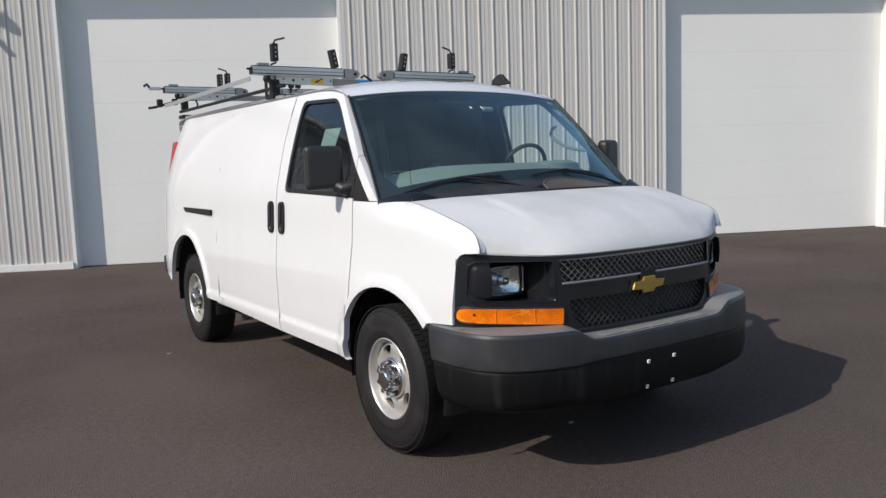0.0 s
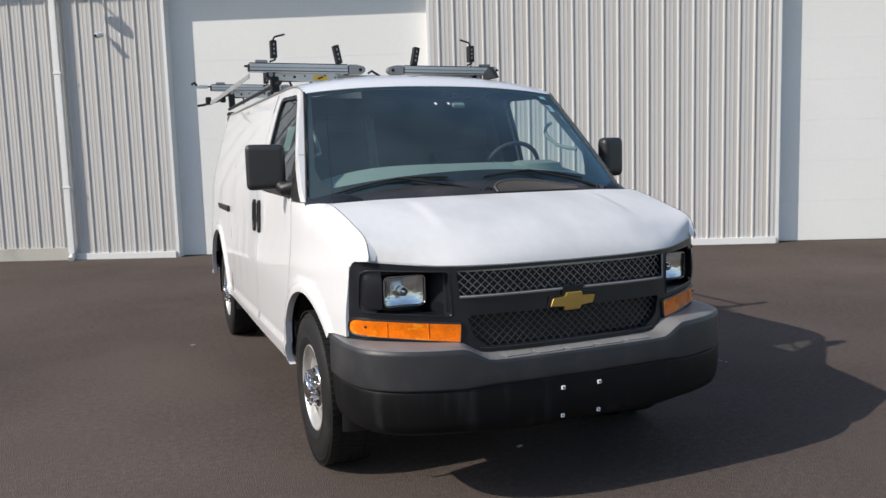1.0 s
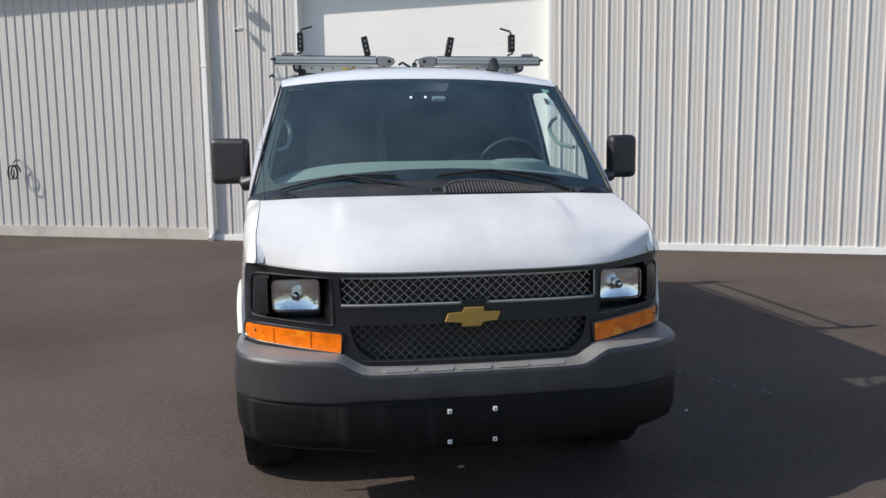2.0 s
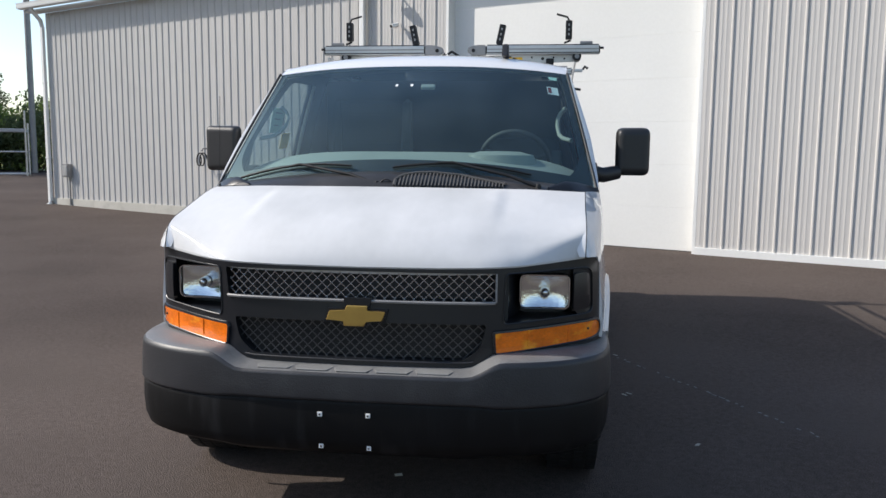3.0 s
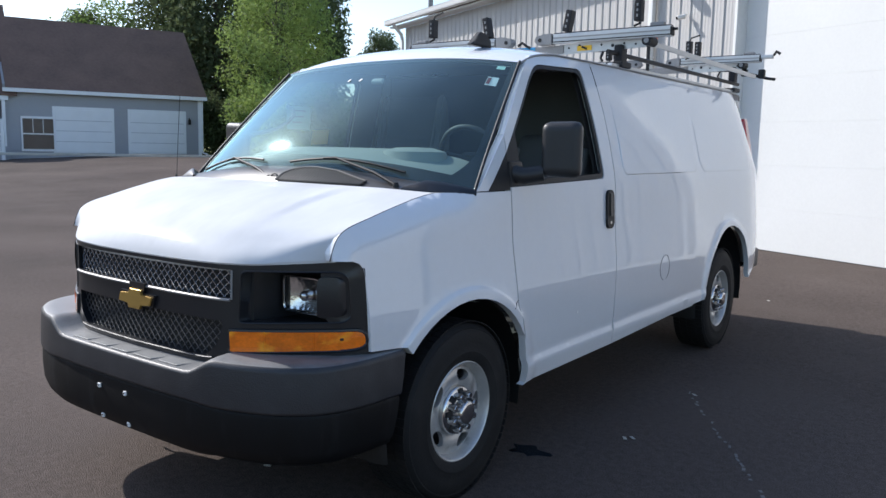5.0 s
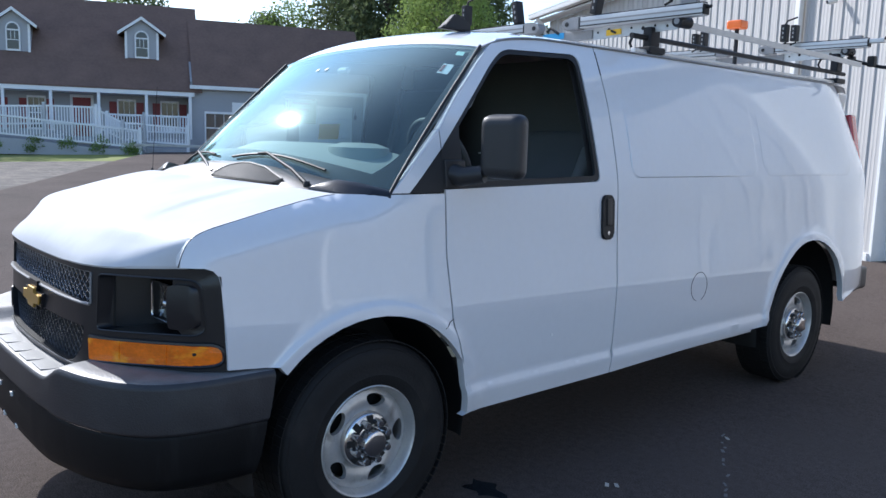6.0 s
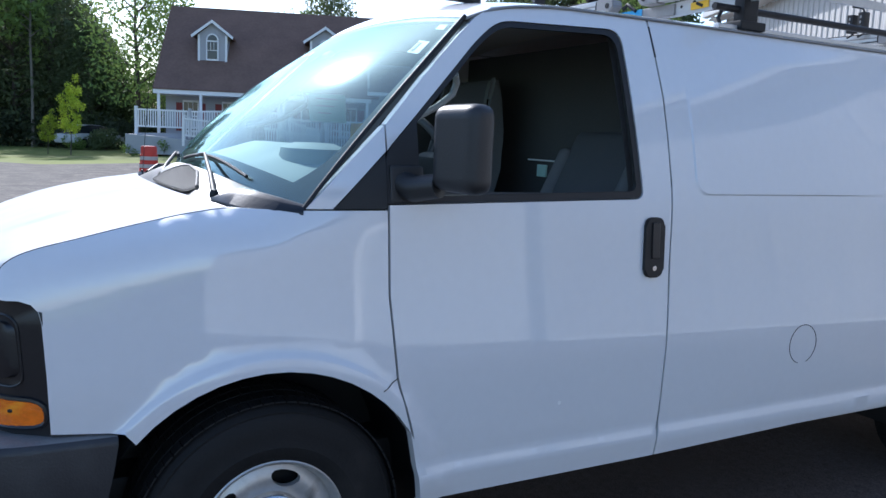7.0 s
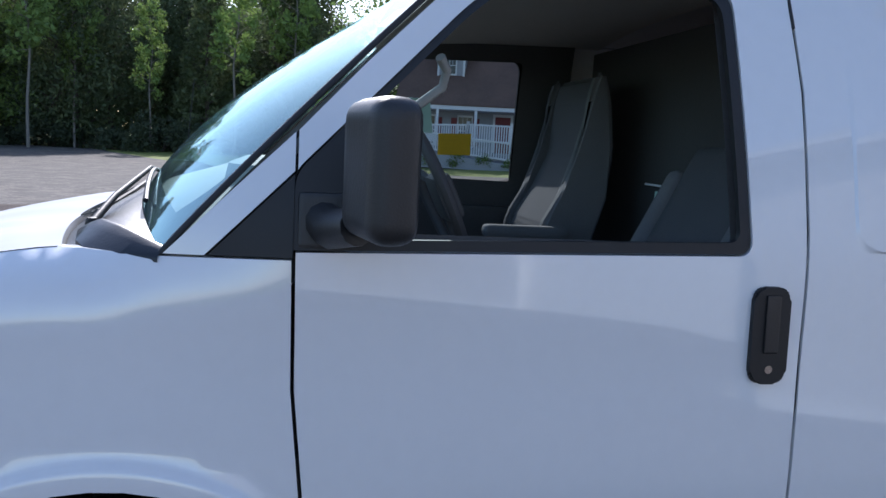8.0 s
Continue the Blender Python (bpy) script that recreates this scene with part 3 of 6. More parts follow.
def side_x(y, z, recessed=True):
    """Half the body's width."""
    x = plain_side(y, z)
    if y < 1.33:
        zs, xs = smooth_interp(y, TOP_Y, TOP_Z), smooth_interp(y, TOP_Y, TOP_X)
        d = min(1.0, max(0.0, (zs - z) / 0.20))
        x -= max(0.0, plain_side(y, zs) - xs) * (1 - d) ** 4.4
    for cy, cz, r in ARCH:
        d = math.hypot(y - cy, z - cz) - r
        if d < 0.056 and z > 0.36:
            q = min(1.0, max(0.0, (0.056 - d) / 0.020))
            x += 0.015 * q * q * (3 - 2 * q) * min(1.0, (z - 0.36) / 0.12)
    if z < 0.53:
        x += 0.011 * min(1.0, (0.53 - z) / 0.018)
    if recessed:
        for y0, y1, z0, z1, r in RECESSES:
            d = rr_dist(y, z, y0, y1, z0, z1, r)
            if d < 0:
                x += 0.005 * min(1.0, -d / 0.005) * min(1.0, max(0.0, (1.80 - z) / 0.22)) * (min(1.0, max(0.35, (3.76 - y) / 0.4)) if y < 3.79 else 0.4)
    if 2.5 < y < 4.2 and 0.56 < z < 1.34:      # the thin side sheet waves a little between its ribs
        x += 0.0007 * math.sin(math.pi * (y - 2.5) / 1.7) * math.sin(math.pi * (z - 0.56) / 0.78) * math.sin(19.0 * y)
    return x


def arch(k, a0, a1, n=18):
    cy, cz, r = ARCH[k]
    return [(cy + r * math.cos(math.radians(a0 + (a1 - a0) * i / n)), cz + r * math.sin(math.radians(a0 + (a1 - a0) * i / n))) for i in range(n + 1)]


def ws_line(z):
    """The windscreen's side edge: y at height z."""
    return interp(z, (1.306, 1.905), (1.085, 1.645))


FRONT_SEAM = [(1.33, 1.31), (1.335, 1.06), (1.36, 0.82), (1.405, 0.66), (1.455, 0.42)]
REAR_SEAM = [(2.395, 1.975), (2.40, 1.88), (2.415, 1.70), (2.415, 1.40), (2.41, 1.03), (2.395, 0.60), (2.39, 0.425)]
WINDOW = round_outline([(1.325, 1.325), (1.325, 1.475), (1.67, 1.835), (1.76, 1.905), (2.26, 1.925), (2.285, 1.345)], [0, 0.03, 0.1, 0.06, 0.06, 0.035])
G = 0.0038
SILL = [[(1.0 + 0.04 * k, z) for k in range(115)] for z in (0.53, 0.512)]


def screen_point(w, s):
    aw = abs(w)
    base = Vector((w * 0.93, 0.935 + 0.15 * aw ** 2.2, 1.385 - 0.079 * aw ** 2))
    topp = Vector((w * 0.79, 1.60 + 0.045 * aw ** 2, 1.945 - 0.042 * aw ** 2.4))
    p = base.lerp(topp, s)
    bulge = 0.056 * math.sin(math.pi * max(s, 0.0) ** 0.74) * (1 - 0.85 * aw * aw)
    return (p.x, p.y - bulge * 0.7, p.z + bulge * 0.7)


def body_side(sg):
    def on(y, z):
        return (sg * side_x(y, z), y, z)

    def off(y, z):
        return (sg * (side_x(y, z) - 0.035), y, z)

    tops = [(0.326 + (1.325 - 0.326) * (i / 30) ** 1.6, 0) for i in range(31)]
    tops = [(y, smooth_interp(y, TOP_Y, TOP_Z)) for y, _ in tops]
    fender = [(0.448, 0.752), (0.442, 0.90), (0.434, 1.03), (0.428, 1.058), (0.412, 1.077), (0.385, 1.087), (0.36, 1.088), (0.322, 1.090)] + tops + [(y - G, z) for y, z in FRONT_SEAM[0:]] + [(1.43, 0.41)]
    cy, cz, r = ARCH[0]
    a_end = math.degrees(math.asin(min(1, (0.42 - cz) / r)))
    fender += arch(0, a_end, 139) + [(0.615, 0.742)]
    lip = [[(ARCH[0][0] + (ARCH[0][2] + k) * math.cos(math.radians(a)), ARCH[0][1] + (ARCH[0][2] + k) * math.sin(math.radians(a))) for a in range(-6, 160, 3)] for k in (0.012, 0.034, 0.041, 0.049, 0.058)]
    panel("fender", fender, [], on, M_PAINT, van, 0.032, off, lines=lip)
    pillar = [(1.09, 1.314), (1.165, 1.314), (1.328, 1.478), (1.328, 1.552), (ws_line(1.45) + 0.006, 1.45)]
    panel("a_pillar", pillar, [], on, M_PAINT, van, 0.04, off)
    panel("sail_panel", [(1.171, 1.314), (1.328, 1.314), (1.328, 1.472)], [], lambda y, z: (sg * (side_x(y, z) - 0.004), y, z), M_TRIMBLACK, van, 0.05, off)
    door = [(y + G, z) for y, z in FRONT_SEAM[::-1]] + [(1.33 + G, 1.556), (ws_line(1.70) + 0.012, 1.70), (ws_line(1.85) + 0.02, 1.85), (1.675, 1.905), (1.74, 1.945), (1.86, 1.966)] + [(y - G, z) for y, z in REAR_SEAM]
    d = panel("door", door, [WINDOW], on, M_PAINT, van, 0.035, off, "white front door with its window wound down" if sg > 0 else "white front door with a tinted window", lines=SILL)
    cargo = [(y + G, z) for y, z in REAR_SEAM[::-1]] + [(2.395 + G, 1.975), (5.28, 1.975), (5.36, 1.93), (5.42, 1.70), (5.46, 1.30), (5.47, 0.75), (5.45, 0.55), (4.97, 0.50)]
    cargo += arch(1, 8, 172) + [(3.905, 0.46)]
    rings = []
    lip = [[(ARCH[1][0] + (ARCH[1][2] + k) * math.cos(math.radians(a)), ARCH[1][1] + (ARCH[1][2] + k) * math.sin(math.radians(a))) for a in range(4, 178, 3)] for k in (0.012, 0.034, 0.041, 0.049, 0.058)]
    if sg > 0:
        for y0, y1, z0, z1, r2 in RECESSES:
            for k in (-0.005, 0.0, 0.005, 0.010):
                rings.append(round_outline([(y0 + k, z0 + k), (y1 - k, z0 + k), (y1 - k, z1 - k), (y0 + k, z1 - k)], r2, 5))
        panel("cargo_side", cargo, [], on, M_PAINT, van, 0.045, off, rings=rings, lines=lip + SILL)
    else:
        panel("cargo_side", cargo, [], lambda y, z: (sg * side_x(y, z, False), y, z), M_PAINT, van, 0.045, off, lines=lip + SILL)
    seal = add_tube(bmesh.new(), [(sg * (side_x(y, z, False) - 0.0095), y, z) for y, z in REAR_SEAM], 0.0052, 6)
    add_tube(seal, [(sg * (side_x(y, z, False) - 0.004), y, z) for y, z in ((2.3965, 1.948), (2.400, 1.88), (2.4035, 1.84))], 0.0065, 6)
    part("door_seal", seal, M_BLACK_RUBBER, van)
    # window of the door
    glass_x = lambda y, z: (sg * (side_x(y, z, False) - 0.016), y, z)
    if sg < 0:
        panel("window", [p for p in round_outline([(1.42, 1.33), (1.42, 1.56), (1.67, 1.832), (1.76, 1.90), (2.255, 1.92), (2.28, 1.35)], [0, 0, 0.1, 0.06, 0.06, 0.03])], [], glass_x, M_GLASS, d, 0.06)
    fr = lambda y, z: (sg * (side_x(y, z, False) - 0.004), y, z)
    rim_in = round_outline([(1.435, 1.352), (1.435, 1.565), (1.685, 1.825), (1.77, 1.885), (2.235, 1.903), (2.258, 1.372)], [0, 0, 0.1, 0.06, 0.06, 0.03])
    rim = panel("window_seal", round_outline([(1.329, 1.329), (1.329, 1.473), (1.671, 1.833), (1.761, 1.902), (2.257, 1.922), (2.281, 1.349)], [0, 0.03, 0.1, 0.06, 0.06, 0.03]), [rim_in], fr, M_TRIMBLACK, d, 0.05, lambda y, z: (sg * (side_x(y, z, False) - 0.02), y, z))
    # linings inside the door and along the pillar
    lining = [(y + 0.02, z) for y, z in FRONT_SEAM[::-1]] + [(1.36, 1.57), (ws_line(1.70) + 0.03, 1.70), (ws_line(1.85) + 0.04, 1.85), (1.70, 1.90), (1.86, 1.945)] + [(y + 0.05, z - 0.01) for y, z in REAR_SEAM]
    hole = [(1.40, 1.405), (1.40, 1.53), (1.69, 1.815), (1.78, 1.875), (2.235, 1.89), (2.252, 1.395)] if sg < 0 else [(1.36, 1.362), (1.36, 1.50), (1.68, 1.82), (1.77, 1.89), (2.24, 1.91), (2.262, 1.362)]
    hole = round_outline(hole, [0, 0, 0.08, 0.05, 0.02, 0.02], 4)
    panel("door_lining", lining, [hole], lambda y, z: (sg * (side_x(y, z, False) - 0.052), y, z), M_CABIN_DARK, van, 0.06)
    panel("seam_backing", [(1.05, 1.26), (1.40, 1.26), (1.40, 1.60), (1.35, 1.575)], [], lambda y, z: (sg * (side_x(y, z, False) - 0.042), y, z), M_BLACK_RUBBER, van, 0.06)
    v, f = grid_py([[tuple(Vector(screen_point(sg * 0.975, k / 12)) + Vector((0, 0.012, -0.012))), (sg * (side_x(ws_line(1.306 + 0.6 * k / 12), 1.306 + 0.6 * k / 12) - 0.02), ws_line(1.306 + 0.6 * k / 12) + 0.055, 1.306 + 0.6 * k / 12)] for k in range(13)])
    part_py("pillar_lining", v, f, M_CABIN, van)
    grab = [(0.815, 1.36, 1.548), (0.775, 1.42, 1.560), (0.757, 1.50, 1.580), (0.748, 1.585, 1.625), (0.750, 1.635, 1.665), (0.765, 1.64, 1.70), (0.79, 1.62, 1.725)]
    part("grab_handle", tube([(sg * a, b, c) for a, b, c in grab], 0.011, 8), M_CABIN, van, "grey grab handle on the windscreen pillar")
    # handles
    for hy in ((2.33,) if sg > 0 else (2.32, 2.50)):
        c = Vector((sg * side_x(hy, 1.18), hy, 1.18))
        tilt = Matrix.Rotation(-sg * 0.06, 4, "Y")
        plate = round_outline([(-0.043, -0.104), (0.043, -0.104), (0.043, 0.104), (-0.043, 0.104)], 0.03, 6)
        b = add_prism(bmesh.new(), plate, 0.016, Matrix.Translation((sg * (side_x(hy, 1.18) - 0.003), hy, 1.18)) @ Matrix(((0, 0, sg, 0), (1, 0, 0, 0), (-0.0, 1, 0, 0), (0, 0, 0, 1))) @ Matrix.Rotation(0.0, 4, "Z"))
        for v in b.verts:
            v.co.x += sg * (side_x(v.co.y, v.co.z, False) - side_x(hy, 1.18, False))
        bmesh.ops.bevel(b, geom=b.edges[:], offset=0.005, segments=2, affect="EDGES")
        h = part("handle", b, M_TRIMBLACK, van if hy > 2.45 else d, "black recessed pull handle")
        part("grip", box((sg * (side_x(hy, 1.19) + 0.014), hy, 1.205), (0.010, 0.034, 0.125), 0.005, tilt), M_CHARCOAL, h)
        part("lock", tube([(sg * side_x(hy, 1.105), hy, 1.108), (sg * (side_x(hy, 1.105) + 0.0145), hy, 1.108)], 0.009, 12), M_CHROME, h)
    # mirror
    mx, my = (1.128 if sg > 0 else -1.058), 1.47
    mw, md = (0.172, 0.092) if sg > 0 else (0.205, 0.074)
    b = box((mx + sg * 0.005, my, 1.495), (mw, md, 0.245), 0.46 * md, Matrix.Rotation(sg * 0.28, 4, "Z"), 5)
    for v in b.verts:
        if v.co.y < my:
            v.co.x += sg * -0.10 * (my - v.co.y)
            v.co.z = 1.49 + (v.co.z - 1.49) * (1 - 0.9 * (my - v.co.y))
    sh = part("mirror_shell", b, M_MIRROR_SHELL, van, "black plastic door mirror on a short arm")
    bz = Matrix.Rotation(sg * 0.28, 4, "Z")
    part("mirror_glass", box((mx - sg * 0.012, my + 0.5 * md, 1.495), (mw - 0.074, 0.004, 0.17), 0.0015, bz, 1), M_CHROME, sh, "mirror glass")
    part("mirror_arm", add_tube(bmesh.new(), [(sg * 0.93, 1.385, 1.385), (sg * 0.98, 1.40, 1.375), (mx - sg * 0.07, 1.44, 1.39)], 0.042, 12, 0.036), M_MIRROR_SHELL, sh)
    part("mirror_foot", box((sg * 0.938, 1.39, 1.385), (0.03, 0.11, 0.11), 0.012, Matrix.Rotation(-sg * 0.12, 4, "Y")), M_MIRROR_SHELL, sh)
    # wheel wells
    for cy, cz, r in ARCH:
        bm = bmesh.new()
        rows = []
        for i in range(21):
            a = math.radians(-12 + 204 * i / 20)
            rows.append([(sg * 0.945, cy + (r + 0.004) * math.cos(a), cz + (r + 0.004) * math.sin(a)), (sg * 0.90, cy + (r + 0.02) * math.cos(a), cz + (r + 0.02) * math.sin(a)), (sg * 0.52, cy + (r + 0.02) * math.cos(a), cz + (r + 0.02) * math.sin(a)), (sg * 0.52, cy, cz)])
        v, f = grid_py(rows)
        part_py("wheel_well", v, f, M_BLACK_RUBBER, van)


for sg in (1, -1):
    body_side(sg)

# sliding door rail and seams on the passenger's side, fuel door on the driver's
part("slide_rail", box((-side_x(4.3, 1.165) + 0.004, 4.28, 1.165), (0.024, 1.06, 0.045), 0.006, Matrix.Rotation(-0.03, 4, "Z")), M_TRIMBLACK, van, "black slotted sliding-door rail")
seam_pts = [(3.62, 1.93), (3.64, 1.5), (3.64, 0.95), (3.62, 0.5)]
part("side_door_seam", tube([(-side_x(y, z, False) + 0.0005, y, z) for y, z in seam_pts], 0.0022, 6), M_BLACK_RUBBER, van)
bm = bmesh.new()
for a in range(-70, 255, 5):
    p, q = ((side_x(3.13 + 0.078 * math.cos(t), 0.775 + 0.078 * math.sin(t), False) + 0.0003, 3.13 + 0.078 * math.cos(t), 0.775 + 0.078 * math.sin(t)) for t in (math.radians(a), math.radians(a + 5)))
    add_tube(bm, [p, q], 0.0017, 5)
part("fuel_door", bm, M_BLACK_RUBBER, van, "round fuel door outline")
part("arch_seam", tube([(side_x(1.36 - 0.05 * k / 3, 0.82 - 0.03 * k / 3) + 0.0005, 1.36 - 0.05 * k / 3, 0.82 - 0.03 * k / 3) for k in range(4)], 0.0018, 5), M_BLACK_RUBBER, van)

part("paint_chip", tube([(side_x(1.95, 0.675) - 0.001, 1.95, 0.675), (side_x(1.95, 0.675) + 0.0012, 1.95, 0.675)], 0.007, 8), M_WHITE_PLAIN, van, "small white spot on the door paint")

# bonnet
def bonnet_point(w, s):
    aw = abs(w)
    xe = interp(s, (0, 0.3, 0.6, 1), (0.847, 0.852, 0.858, 0.868))
    ye, yc = 0.318 + 0.577 * s, 0.118 + 0.69 * s
    x = w * xe
    y = yc * (1 - aw ** 2.6) + ye * aw ** 2.6
    zc = smooth_interp(s, (0, 0.012, 0.035, 0.08, 0.2, 0.4, 0.65, 0.85, 1), (1.062, 1.080, 1.102, 1.130, 1.178, 1.220, 1.266, 1.305, 1.326))
    ze = smooth_interp(ye, TOP_Y, TOP_Z) + 0.0005
    zc += 0.022 * math.sin(math.pi * min(1, s * 1.05)) - 0.008 * aw * aw
    q = max(0.0, (aw - 0.70) / 0.30)
    z = ze + (zc - ze) * (1 - q ** 1.5)
    if s < 0.1:                            # the front edge lies along the top of the grille surround
        k = (1 - s / 0.1) ** 2
        z0 = interp(abs(x), (0, 0.3, 0.6, 0.85), (1.060, 1.062, 1.068, 1.088))
        y += k * (nose_y(x, z0) - 0.004 - (0.118 * (1 - aw ** 2.6) + 0.318 * aw ** 2.6))
        z += k * (z0 - (1.09 + (1.062 - 0.008 * aw * aw - 1.09) * (1 - q ** 1.5)))
    e = min(1.0, max(0.0, (0.63 - aw) / 0.075))
    z += 0.009 * e * e * (3 - 2 * e) * max(0.0, math.sin(math.pi * min(1, max(0, s - 0.22) / 0.78))) ** 0.8      # the raised middle
    return (x, y, z)


rows = []
for i in range(41):
    s = (i / 40) ** 1.5
    rows.append([bonnet_point(-1 + 2 * j / 120, s) for j in range(121)])
front_lip = [(x, y + 0.02, z - 0.03) for x, y, z in rows[0]]
rear_lip = [(x, y + 0.004, z - 0.03) for x, y, z in rows[-1]]
rows = [front_lip] + rows + [rear_lip]
rows = [[(r[0][0] + 0.004, r[0][1], r[0][2] - (0.03 * min(1.0, max(0, i - 1) / 10) if 0 < i < len(rows) - 1 else 0.0))] + r + [(r[-1][0] - 0.004, r[-1][1], r[-1][2] - (0.03 * min(1.0, max(0, i - 1) / 10) if 0 < i < len(rows) - 1 else 0.0))] for i, r in enumerate(rows)]
v, f = grid_py(rows)
bonnet = part_py("bonnet", v, f, M_PAINT_DUSTY_DIM, van, "white bonnet with faint grey dust smears, darkened against sun glare", angle=50)
for sg in (1, -1):
    ys = [0.318 + 0.57 * (k / 24) ** 1.5 for k in range(25)]
    part("bonnet_seam", tube([(sg * (smooth_interp(y, TOP_Y, TOP_X) - 0.001), y, smooth_interp(y, TOP_Y, TOP_Z) - 0.0006) for y in ys], 0.0019, 6), M_BLACK_RUBBER, van)


# windscreen
def screen_panel(name, w0, w1, s0, s1, lift, material, parent, nw=40, ns=24, label=""):
    rows = [[tuple(Vector(screen_point(w0 + (w1 - w0) * j / nw, s0 + (s1 - s0) * i / ns)) + Vector((0, -0.7, 0.7)) * lift) for j in range(nw + 1)] for i in range(ns + 1)]
    v, f = grid_py(rows)
    return part_py(name, v, f, material, parent, label, 60)


wind = screen_panel("windscreen", -0.995, 0.995, 0.0, 1.0, 0.0, M_SCREEN, van, label="slightly tinted curved windscreen")
for name, a in (("frit_bottom", (-0.99, 0.99, 0.0, 0.085)), ("frit_top", (-0.99, 0.99, 0.975, 1.0))):
    screen_panel(name, *a, -0.004, M_TRIMBLACK, wind, 40, 3)
for sg in (1, -1):
    rows = []
    for i in range(25):
        s = i / 24
        inner = 0.955 - 0.15 * max(0, 1 - s / 0.30) ** 2
        rows.append([tuple(Vector(screen_point(sg * w, s)) + Vector((0, 0.003, -0.003))) for w in (0.995, (0.995 + inner) / 2, inner)])
    v, f = grid_py(rows)
    part_py("frit_side", v, f, M_TRIMBLACK, wind)
    pts = [Vector(screen_point(sg * 1.0, i / 16)) + Vector((sg * 0.004, -0.002, 0.004)) for i in range(17)]
    part("screen_trim", tube(pts, 0.007, 8), M_TRIMBLACK, van, "black moulding beside the windscreen")

# cowl between bonnet and windscreen
rows = []
for i in range(9):
    t = i / 8
    r = []
    for j in range(41):
        w = -1 + 2 * j / 40
        a = Vector(bonnet_point(w * 0.995, 1.0)) + Vector((0, 0.006, -0.012))
        b = Vector(screen_point(w * 0.985, 0.015)) + Vector((0, -0.004, -0.006))
        p = a.lerp(b, t)
        p.z += 0.012 * math.sin(math.pi * t)
        r.append(tuple(p))
    rows.append(r)
v, f = grid_py(rows)
cowl = part_py("cowl", v, f, M_COWL, van, "dusty dark grey plastic cowl under the wipers")


def louvre_span(x):
    """Front and rear end of the louvre at x; its rear edge sweeps down to the driver's side."""
    a = Vector(bonnet_point(x / 0.9, 1.0)) + Vector((0, 0.012, 0.002))
    b = Vector(screen_point(x / 0.9, 0.0)) + Vector((0, -0.016, 0.002))
    reach = interp(x, (0.0, 0.035, 0.09, 0.16, 0.30, 0.52), (0.35, 0.72, 0.93, 1.0, 0.88, 0.30))
    return a, a.lerp(b, reach)


bm = bmesh.new()
for k in range(31):
    a, b = louvre_span(0.012 + 0.50 * k / 30)
    m = (a + b) / 2
    add_box(bm, (m.x, m.y, m.z + 0.007), (0.0060, (b - a).length, 0.004), 0, Matrix.Rotation(math.atan2(b.z - a.z, b.y - a.y), 4, "X"))
ends = [louvre_span(0.006 + 0.512 * k / 40)[1] + Vector((0, 0, 0.008)) for k in range(41)]
add_tube(bm, [louvre_span(0.006)[0] + Vector((0, 0, 0.006))] + ends, 0.0055, 6)
part("cowl_louvre", bm, M_COWL_SLAT, cowl, "dusty grey slotted air intake")
rows = []
for j in range(31):
    a, b = louvre_span(0.008 + 0.508 * j / 30)
    rows.append([tuple(a.lerp(b, t / 6) + Vector((0, 0, 0.001))) for t in range(7)])
v, f = grid_py(rows)
part_py("louvre_well", v, f, M_BLACK_RUBBER, cowl)
hose = [(-0.035 + 0.03 * math.cos(t), 0.0, 0.03 * math.sin(t)) for t in np.linspace(0.1, 3.0, 9)]
foot = louvre_span(0.0)[0]
part("washer_hose", tube([(foot.x + a, foot.y + 0.03, foot.z + c) for a, b, c in hose], 0.0035, 6), M_RACK_BLACK, cowl, "thin black washer hose")
for sg in (1, -1):
    # raised black corner wing between the bonnet and the foot of the windscreen pillar
    foot = ((0.70, 0.882, 1.322), (0.76, 0.895, 1.322), (0.82, 0.908, 1.318), (0.87, 0.935, 1.311), (0.915, 1.01, 1.309), (0.945, 1.082, 1.309))
    crest = ((0.71, 0.892, 1.330), (0.75, 0.918, 1.345), (0.79, 0.945, 1.357), (0.845, 0.992, 1.350), (0.89, 1.04, 1.337), (0.935, 1.092, 1.322))
    rows = [[(sg * a[0], a[1], a[2] - 0.012), (sg * a[0], a[1], a[2]), (sg * (0.35 * a[0] + 0.65 * b[0]), 0.35 * a[1] + 0.65 * b[1], 0.3 * a[2] + 0.7 * b[2]), (sg * b[0], b[1], b[2]), (sg * (b[0] - 0.008), b[1] + 0.006, b[2] + 0.001), (sg * (b[0] - 0.016), b[1] + 0.012, b[2] - 0.03)] for a, b in zip(foot, crest)]
    v, f = grid_py(rows)
    part_py("cowl_wing", v, f, M_CHARCOAL, cowl, "black raised cowl corner")


